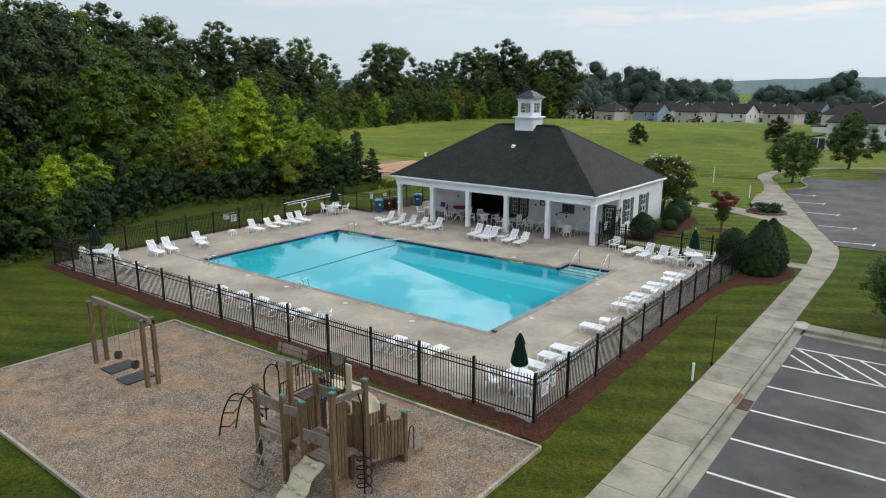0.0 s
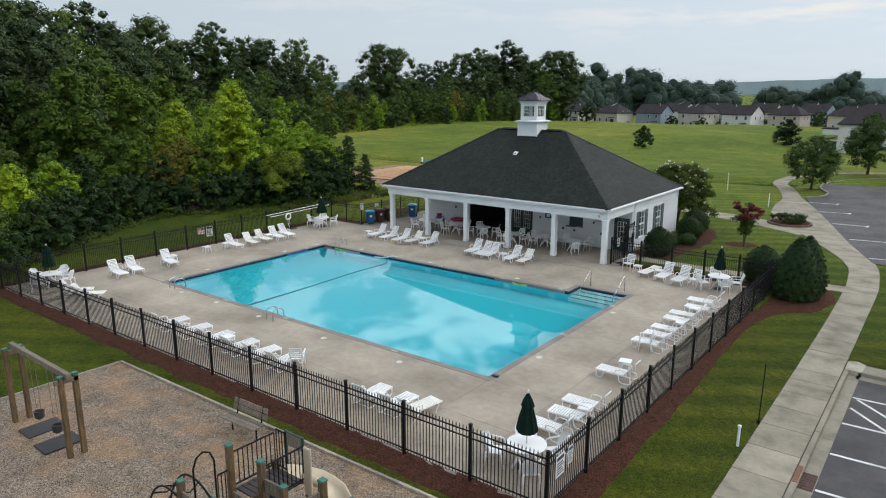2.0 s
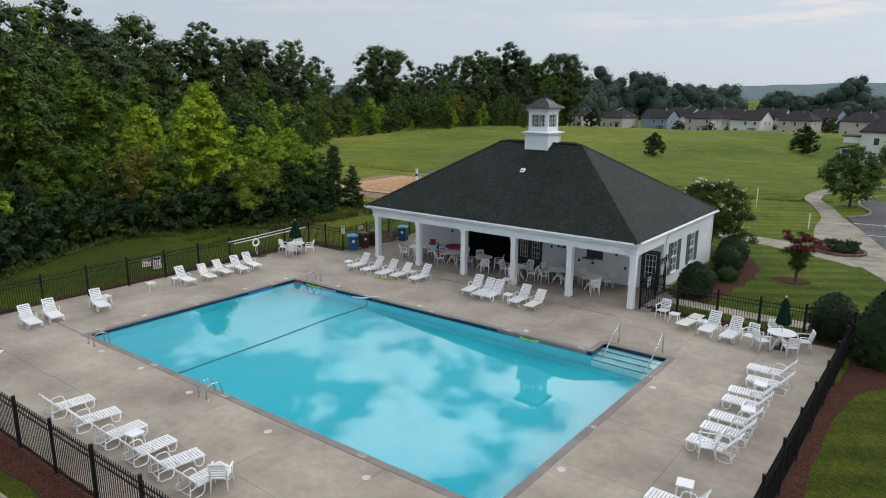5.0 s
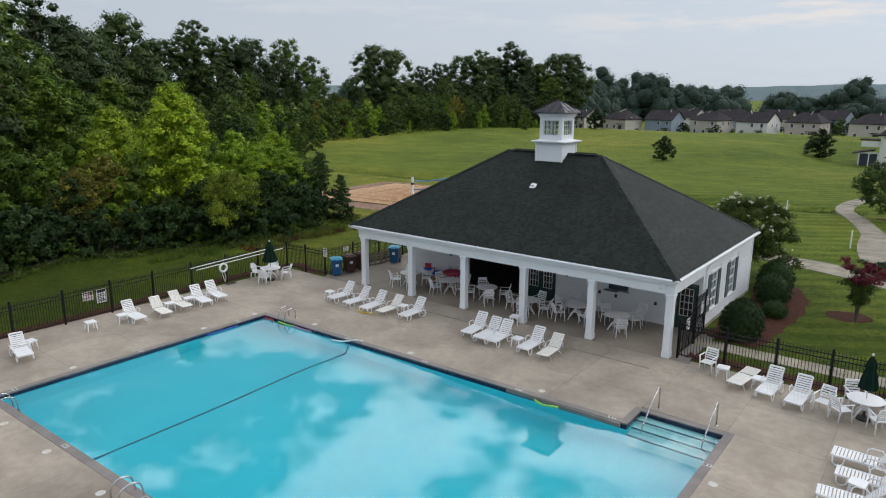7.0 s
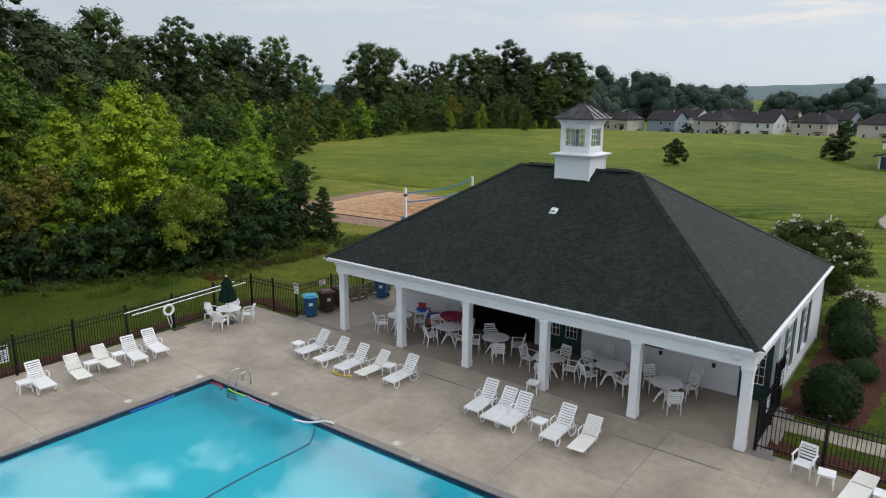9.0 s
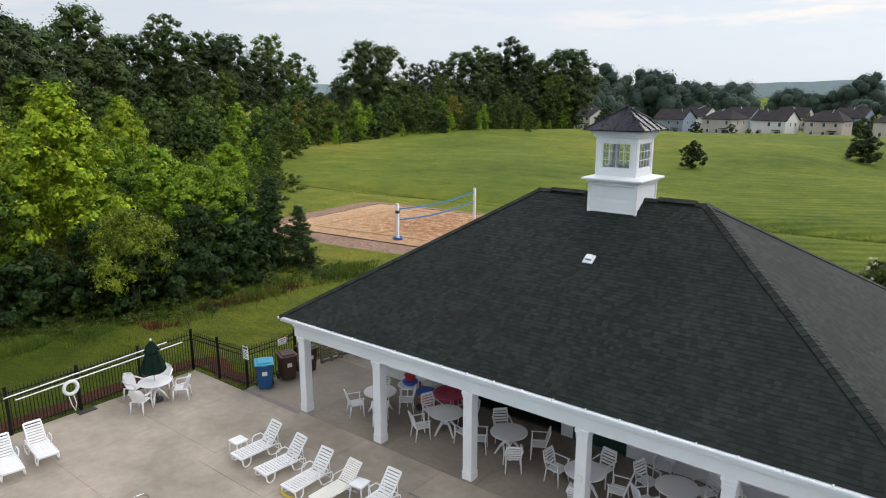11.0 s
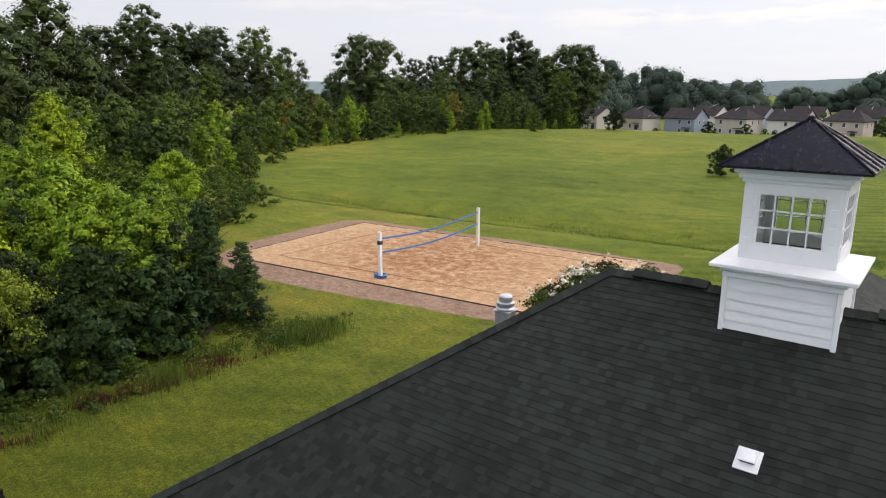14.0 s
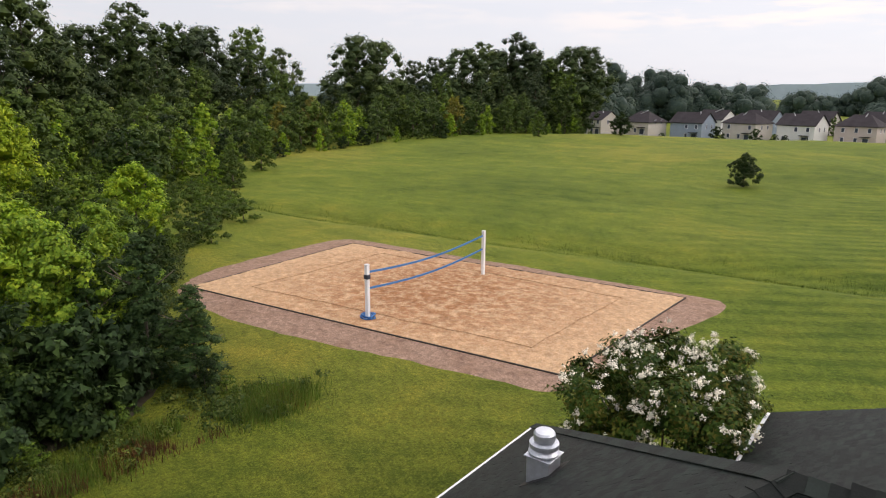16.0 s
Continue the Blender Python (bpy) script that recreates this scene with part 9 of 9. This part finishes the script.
# hills on the horizon
def hills(name, dist, h, seed, material, label):
    verts, faces = [], []
    n = 140
    for k in range(n + 1):
        a = radians(-75 + 150 * k / n)
        x, y = dist * math.sin(a) * -1, dist * math.cos(a)
        zt = h * (0.72 + 0.5 * noise.noise((k * 0.06, seed, 0)) + 0.10 * noise.noise((k * 0.5, seed, 3)))
        verts += [(x, y, -30), (x, y, zt)]
    for k in range(n):
        faces.append((2 * k, 2 * k + 1, 2 * k + 3, 2 * k + 2))
    return tagged(from_arrays(name, verts, faces, material), label, "hills", kind="structure")


# wooded hills whose pale blue is haze put into the base colour
M_HILL_HAZE = surface("haze_tinted_hills", (0.40, 0.49, 0.56), 1.0, var=0.08, big=0.01, fine=0.05, bump=0, gloss=0.0)
hills("backdrop", 2600, 58, 2.0, M_HILL_HAZE, "low wooded hills on the horizon, tinted by painted haze")

# ---------------------------------------------------------------- playground
def post4(parent, x, y, z0, z1, w=0.14, cap=True, name="post", mat=None):
    p = part(name, box(bmesh.new(), x - w / 2, x + w / 2, y - w / 2, y + w / 2, z0, z1, 0.012), mat or M_TIMBER, parent)
    if cap:
        part("post_cap", box(bmesh.new(), x - w / 2 - 0.015, x + w / 2 + 0.015, y - w / 2 - 0.015, y + w / 2 + 0.015, z1 + 0.001, z1 + 0.06, 0.02), M_CAP, p, "green plastic post cap")
    return p


swing = thing("swing_set", (-4.28, -29.55, 0), 0, "timber swing set with two black bucket seats", "swing set")
for x, y in ((-1.72, -0.25), (-1.72, 0.16), (1.80, -0.15), (1.77, 0.25)):
    lean = -0.0
    post4(swing, x, y, -0.2, 2.40)
for x in (-1.72, 1.79):
    part("cross_beam", box(bmesh.new(), x - 0.05, x + 0.05, -0.32, 0.32, 2.22, 2.36, 0.01), M_GREYWOOD, swing)
part("top_beam", box(bmesh.new(), -1.95, 2.0, -0.06, 0.08, 2.362, 2.54, 0.012), M_GREYWOOD, swing, "grey weathered top beam")
for sx in (-0.45, 0.75):
    for dx in (-0.2, 0.2):
        part("chain", tube(bmesh.new(), [(sx + dx, 0, 2.36), (sx + dx * 0.8, 0, 0.75)], 0.01, 5), M_STEEL, swing)
    bm = bmesh.new()
    lathe(bm, [(0.07, 0.0), (0.13, 0.05), (0.15, 0.26), (0.12, 0.26), (0.10, 0.08), (0.04, 0.05)], 14, Matrix.Translation((sx, 0, 0.42 if sx < 0 else 0.36)))
    part("bucket_seat", bm, M_RUBBER, swing, "black rubber bucket seat")
for x, y in ((-4.9, -29.45), (-3.55, -29.55)):
    tagged(part("rubber_mat", box(bmesh.new(), x - 0.4, x + 0.4, y - 0.55, y + 0.55, 0.0, 0.05, 0.012), M_RUBBER), "black rubber mat lying under a swing", "mat", "swing mats")

bench = thing("park_bench", (0.3, -25.85, 0), 3, "weathered grey slatted park bench on a black metal frame", "bench")
for k in range(3):
    part("seat_slat", box(bmesh.new(), -0.75, 0.75, -0.28 + k * 0.155, -0.14 + k * 0.155, 0.43, 0.47, 0.006), M_GREYWOOD, bench)
mb = Matrix.Translation((0, 0.20, 0.47)) @ Euler((radians(-14), 0, 0)).to_matrix().to_4x4()
for k in range(2):
    part("back_slat", box(bmesh.new(), -0.75, 0.75, -0.02, 0.02, 0.10 + k * 0.19, 0.26 + k * 0.19, 0.006, mb), M_GREYWOOD, bench)
for s in (-0.55, 0.55):
    part("frame", tube(bmesh.new(), [(s, -0.02, -0.1), (s, -0.02, 0.41), (s, -0.25, 0.42), (s, 0.18, 0.42), (s, 0.32, 0.95)], 0.026, 6), M_BLACK, bench)

gym = thing("play_structure", (6.24, -29.04, 0), 0, "timber climbing frame with decks, slide and rock wall", "play structure")
gym.matrix_basis = gym.matrix_basis @ Matrix.Diagonal((0.98, 0.98, 0.98, 1))
GX, GY = 6.4, -29.4


def g(x, y):
    return x - GX, y - GY


# posts of the left tower, the low bay and the ramp
for x, y, h in ((4.88, -30.86, 2.48), (5.98, -30.83, 2.46), (4.88, -29.68, 2.76), (5.97, -29.66, 2.76), (4.92, -28.5, 1.9), (6.6, -30.71, 2.4), (7.63, -30.6, 2.92), (6.62, -29.62, 2.4), (7.28, -29.66, 1.9), (7.75, -29.55, 2.95), (7.89, -28.16, 1.52), (7.06, -28.13, 1.5)):
    a, b = g(x, y)
    post4(gym, a, b, -0.2, h, cap=h != 1.9)


def planks(x0, x1, y0, y1, z, n=7, mat=None, z1=None):
    """Deck planks laid across x, stepping from y0 to y1."""
    z1 = z if z1 is None else z1
    for k in range(n):
        a, b = y0 + (y1 - y0) * k / n, y0 + (y1 - y0) * (k + 1) / n - 0.012
        zz = z + (z1 - z) * (k + 0.5) / n
        part("deck_plank", box(bmesh.new(), x0 - GX, x1 - GX, a - GY, b - GY, zz - 0.05, zz, 0.005), mat or M_GREYWOOD, gym)


planks(4.95, 5.92, -30.8, -29.74, 1.35)
planks(4.95, 5.92, -29.62, -28.5, 1.75, 8, M_PURPLE)
planks(6.05, 6.55, -30.7, -29.66, 1.15)
planks(6.66, 7.58, -30.66, -29.66, 0.95)
planks(7.1, 7.85, -29.5, -28.2, 0.62, 9, None, 0.42)


def board(x0, y0, x1, y1, z0, z1, t=0.045, mat=None, name="rail_board"):
    a, b = Vector((x0 - GX, y0 - GY)), Vector((x1 - GX, y1 - GY))
    d = (b - a).normalized()
    s = Vector((-d.y, d.x)) * t / 2
    part(name, prism(bmesh.new(), [tuple(a + s), tuple(a - s), tuple(b - s), tuple(b + s)], z0, z1), mat or M_GREYWOOD, gym)


for x0, y0, x1, y1, z0, z1 in ((4.96, -30.88, 5.90, -30.86, 1.98, 2.3), (4.96, -30.88, 5.90, -30.86, 1.05, 1.3), (6.05, -30.86, 6.53, -30.76, 2.0, 2.26), (6.67, -30.76, 7.56, -30.67, 1.42, 1.74), (6.67, -30.74, 7.56, -30.65, 0.72, 0.9), (6.05, -29.64, 6.55, -29.62, 2.1, 2.4), (6.70, -29.62, 7.20, -29.64, 2.0, 2.2), (7.63, -30.52, 7.74, -29.63, 2.62, 2.76), (4.88, -30.78, 4.88, -29.76, 1.08, 1.3), (7.85, -28.08, 7.14, -28.05, 0.2, 0.4), (4.96, -29.7, 5.9, -29.7, 1.4, 1.7)):
    board(x0, y0, x1, y1, z0, z1)


def pales(x0, y0, x1, y1, z0, z1, n, w=0.09, drop=0.0):
    for k in range(n):
        t = (k + 0.5) / n
        x, y = x0 + (x1 - x0) * t, y0 + (y1 - y0) * t
        d = math.atan2(y1 - y0, x1 - x0)
        part("pale", box(bmesh.new(), -w / 2, w / 2, -0.018, 0.018, z0 - drop * t, z1 - drop * t, 0.005, pose(x - GX, y - GY, 0, 0, 0, math.degrees(d))), M_TIMBER, gym)


pales(7.79, -29.45, 7.93, -28.25, 0.50, 1.62, 10, 0.088, 0.2)
pales(7.02, -29.55, 7.04, -28.2, 0.50, 1.55, 10, 0.088, 0.2)
pales(7.34, -29.62, 7.68, -29.58, 0.85, 2.3, 4, 0.09)
pales(7.66, -30.5, 7.70, -30.2, 0.6, 2.55, 3, 0.09)
pales(6.66, -29.6, 7.24, -29.6, 0.9, 2.1, 5, 0.1)
pales(5.98, -30.74, 5.98, -29.76, 0.85, 2.1, 7, 0.1)
pales(6.6, -30.62, 6.6, -29.72, 0.5, 1.15, 7, 0.1)


def cage(x0, y0, x1, y1, z0, z1, n):
    for z in (z0, z1):
        part("cage_rail", tube(bmesh.new(), [(x0 - GX, y0 - GY, z), (x1 - GX, y1 - GY, z)], 0.022, 6), M_BLACK, gym)
    for k in range(n + 1):
        t = k / n
        x, y = x0 + (x1 - x0) * t - GX, y0 + (y1 - y0) * t - GY
        part("cage_bar", tube(bmesh.new(), [(x, y, z0), (x, y, z1)], 0.013, 5), M_BLACK, gym)


cage(4.9, -29.6, 4.92, -28.5, 1.8, 2.6, 9)
cage(5.0, -28.5, 5.3, -28.5, 1.8, 2.72, 3)
cage(5.93, -29.55, 5.93, -28.5, 1.8, 2.6, 9)
cage(4.86, -30.0, 4.86, -29.72, 1.4, 2.2, 3)
part("slide_hood", tube(bmesh.new(), [(5.3 - GX, -28.46 - GY, 1.75), (5.3 - GX, -28.46 - GY, 2.76), (5.88 - GX, -28.46 - GY, 2.76), (5.88 - GX, -28.46 - GY, 1.75)], 0.035, 6), M_GREENDOOR, gym, "dark green tube frame at the slide entry")
part("hood_panel", box(bmesh.new(), 5.33 - GX, 5.85 - GX, -28.47 - GY, -28.45 - GY, 2.42, 2.73, 0.005), M_GREYWOOD, gym)
# beige slide curling down behind the tower
line = smooth_line([((x - 6.24) / 0.98, (y + 29.04) / 0.98, z) for x, y, z in ((5.5, -28.2, 1.72), (5.52, -27.85, 1.52), (5.66, -27.5, 1.22), (5.92, -27.36, 0.90), (6.16, -27.5, 0.60), (6.26, -27.85, 0.36), (6.26, -28.2, 0.20))], 0.12)
bm = bmesh.new()
prev = None
for k in range(len(line)):
    c = Vector(line[k])
    d = Vector(line[min(k + 1, len(line) - 1)]) - Vector(line[max(k - 1, 0)])
    s = Vector((d.y, -d.x, 0)).normalized()
    cur = [bm.verts.new(c + s * dx + Vector((0, 0, dz))) for dx, dz in ((-0.30, 0.24), (-0.26, 0.24), (-0.23, 0.05), (0.0, 0.0), (0.23, 0.05), (0.26, 0.22), (0.30, 0.22), (0.28, -0.05), (-0.28, -0.05))]
    if prev:
        for i in range(9):
            bm.faces.new((prev[i], prev[(i + 1) % 9], cur[(i + 1) % 9], cur[i]))
    prev = cur
part("slide", bm, M_BEIGE, gym, "smooth beige plastic slide curling down", smooth=True)
part("slide_panel", box(bmesh.new(), -0.44, -0.20, 0.86, 0.92, 1.45, 2.62, 0.02), M_BEIGE, gym, "beige side panel of the slide")
# moulded rock panel leaning from the low deck to the ground, with a wavy outline
rk = bmesh.new()
rows = []
q = random.Random(6)
for i in range(13):
    v = i / 12
    wl_, wr_ = 6.62 + 0.06 * math.sin(v * 15), 7.38 + 0.06 * math.sin(v * 13 + 1)
    rows.append([rk.verts.new((wl_ + (wr_ - wl_) * j / 6 - GX, -30.74 - 1.2 * v - GY - (0.03 if 0 < j < 6 else 0), 0.97 - 1.0 * v + 0.07 * noise.noise((j * 0.7, i * 0.6, 2.0)))) for j in range(7)])
for i in range(12):
    for j in range(6):
        rk.faces.new((rows[i][j], rows[i + 1][j], rows[i + 1][j + 1], rows[i][j + 1]))
rock = part("rock_wall", rk, M_ROCK, gym, "sandy moulded climbing panel", smooth=True)
rock.modifiers.new("thickness", "SOLIDIFY").thickness = 0.06
for k in range(12):
    u, v = 0.22 + 0.29 * (k % 3) + q.uniform(-0.06, 0.06), 0.1 + 0.24 * (k // 3) + q.uniform(-0.04, 0.04)
    hb = bmesh.new()
    mm = pose(6.62 + 0.76 * u - GX, -30.76 - 1.2 * v - GY, 1.03 - 1.0 * v, 40, q.uniform(-20, 20), q.uniform(-40, 40))
    box(hb, -0.09, 0.09, -0.05, 0.05, -0.05, 0.05, 0.03, mm)
    part("climbing_hold", hb, M_ROCK, rock)
# arched ladder of black tube
for y0, y1 in ((-30.54, -30.62), (-29.95, -30.05)):
    part("arch_tube", tube(bmesh.new(), [tuple(q) for q in smooth_line([(x - GX, y0 + (y1 - y0) * k / 5 - GY, z) for k, (x, z) in enumerate(((2.45, 0.0), (2.72, 0.75), (3.12, 1.4), (3.6, 1.75), (4.2, 1.75), (4.82, 1.42)))], 0.15)], 0.026, 6), M_BLACK, gym, smooth=True)
for x, z in ((2.57, 0.35), (2.8, 0.88), (3.1, 1.37), (3.55, 1.72), (4.1, 1.76), (4.55, 1.56)):
    part("arch_rung", tube(bmesh.new(), [(x - GX, -30.58 - GY, z), (x - GX + 0.08, -30.28 - GY, z - 0.1), (x - GX, -29.99 - GY, z)], 0.02, 6), M_BLACK, gym, smooth=True)
part("hoop", tube(bmesh.new(), [(4.86 - GX, -30.55 - GY, 1.3), (4.86 - GX, -30.55 - GY, 2.6), (4.86 - GX, -30.46 - GY, 2.82), (4.86 - GX, -30.3 - GY, 2.9), (4.86 - GX, -30.14 - GY, 2.82), (4.86 - GX, -30.05 - GY, 2.6), (4.86 - GX, -30.05 - GY, 1.3)], 0.022, 6), M_BLACK, gym, smooth=True)
# chain net with boards
for k in range(5):
    x = 5.1 + (0.28 if k % 2 else 0.0) - 0.02 * k
    part("net_board", box(bmesh.new(), x - GX, x + 0.36 - GX, -30.98 - 0.1 * k - GY, -30.88 - 0.1 * k - GY, 0.98 - 0.21 * k, 1.02 - 0.21 * k, 0.005), M_GREYWOOD, gym)
part("net_foot", box(bmesh.new(), 4.95 - GX, 5.75 - GX, -31.6 - GY, -31.42 - GY, 0.0, 0.09, 0.006, pose(0, 0, 0.0, 0, 0, 2)), M_GREYWOOD, gym)
for x in (5.1, 5.42, 5.74):
    part("net_chain", tube(bmesh.new(), [(x - GX, -30.87 - GY, 1.2), (x - 0.06 - GX, -31.48 - GY, 0.02)], 0.013, 5), M_STEEL, gym)
# corkscrew climber and its pole
sp = [(8.08 - GX + 0.2 * math.cos(a), -29.98 - GY + 0.2 * math.sin(a), 0.08 + a / math.tau * 0.26) for a in np.linspace(0, math.tau * 4.2, 76)]
part("spiral", tube(bmesh.new(), sp, 0.02, 6), M_BLACK, gym, "black corkscrew climber", smooth=True)
part("pole", tube(bmesh.new(), [(7.45 - GX, -29.72 - GY, 2.62), (7.75 - GX, -29.8 - GY, 2.66), (8.0 - GX, -29.93 - GY, 2.5), (8.08 - GX, -29.98 - GY, 2.2), (8.08 - GX, -29.98 - GY, -0.1)], 0.024, 6), M_BLACK, gym, smooth=True)
# low steps at the ramp's end
for k in range(2):
    part("ramp_step", box(bmesh.new(), 7.12 - GX, 7.86 - GX, -28.04 + 0.38 * k - GY, -27.68 + 0.38 * k - GY, 0.0, 0.28 - 0.15 * k, 0.008), M_GREYWOOD, gym)
for x in (7.05, 7.96):
    part("grip_rail", tube(bmesh.new(), [(x - GX, -28.1 - GY, 0.4), (x - GX, -28.02 - GY, 1.02), (x - GX, -27.9 - GY, 1.05), (x - GX, -27.84 - GY, 0.95), (x - GX, -27.84 - GY, 0.3)], 0.018, 6), M_BLACK, gym, smooth=True)
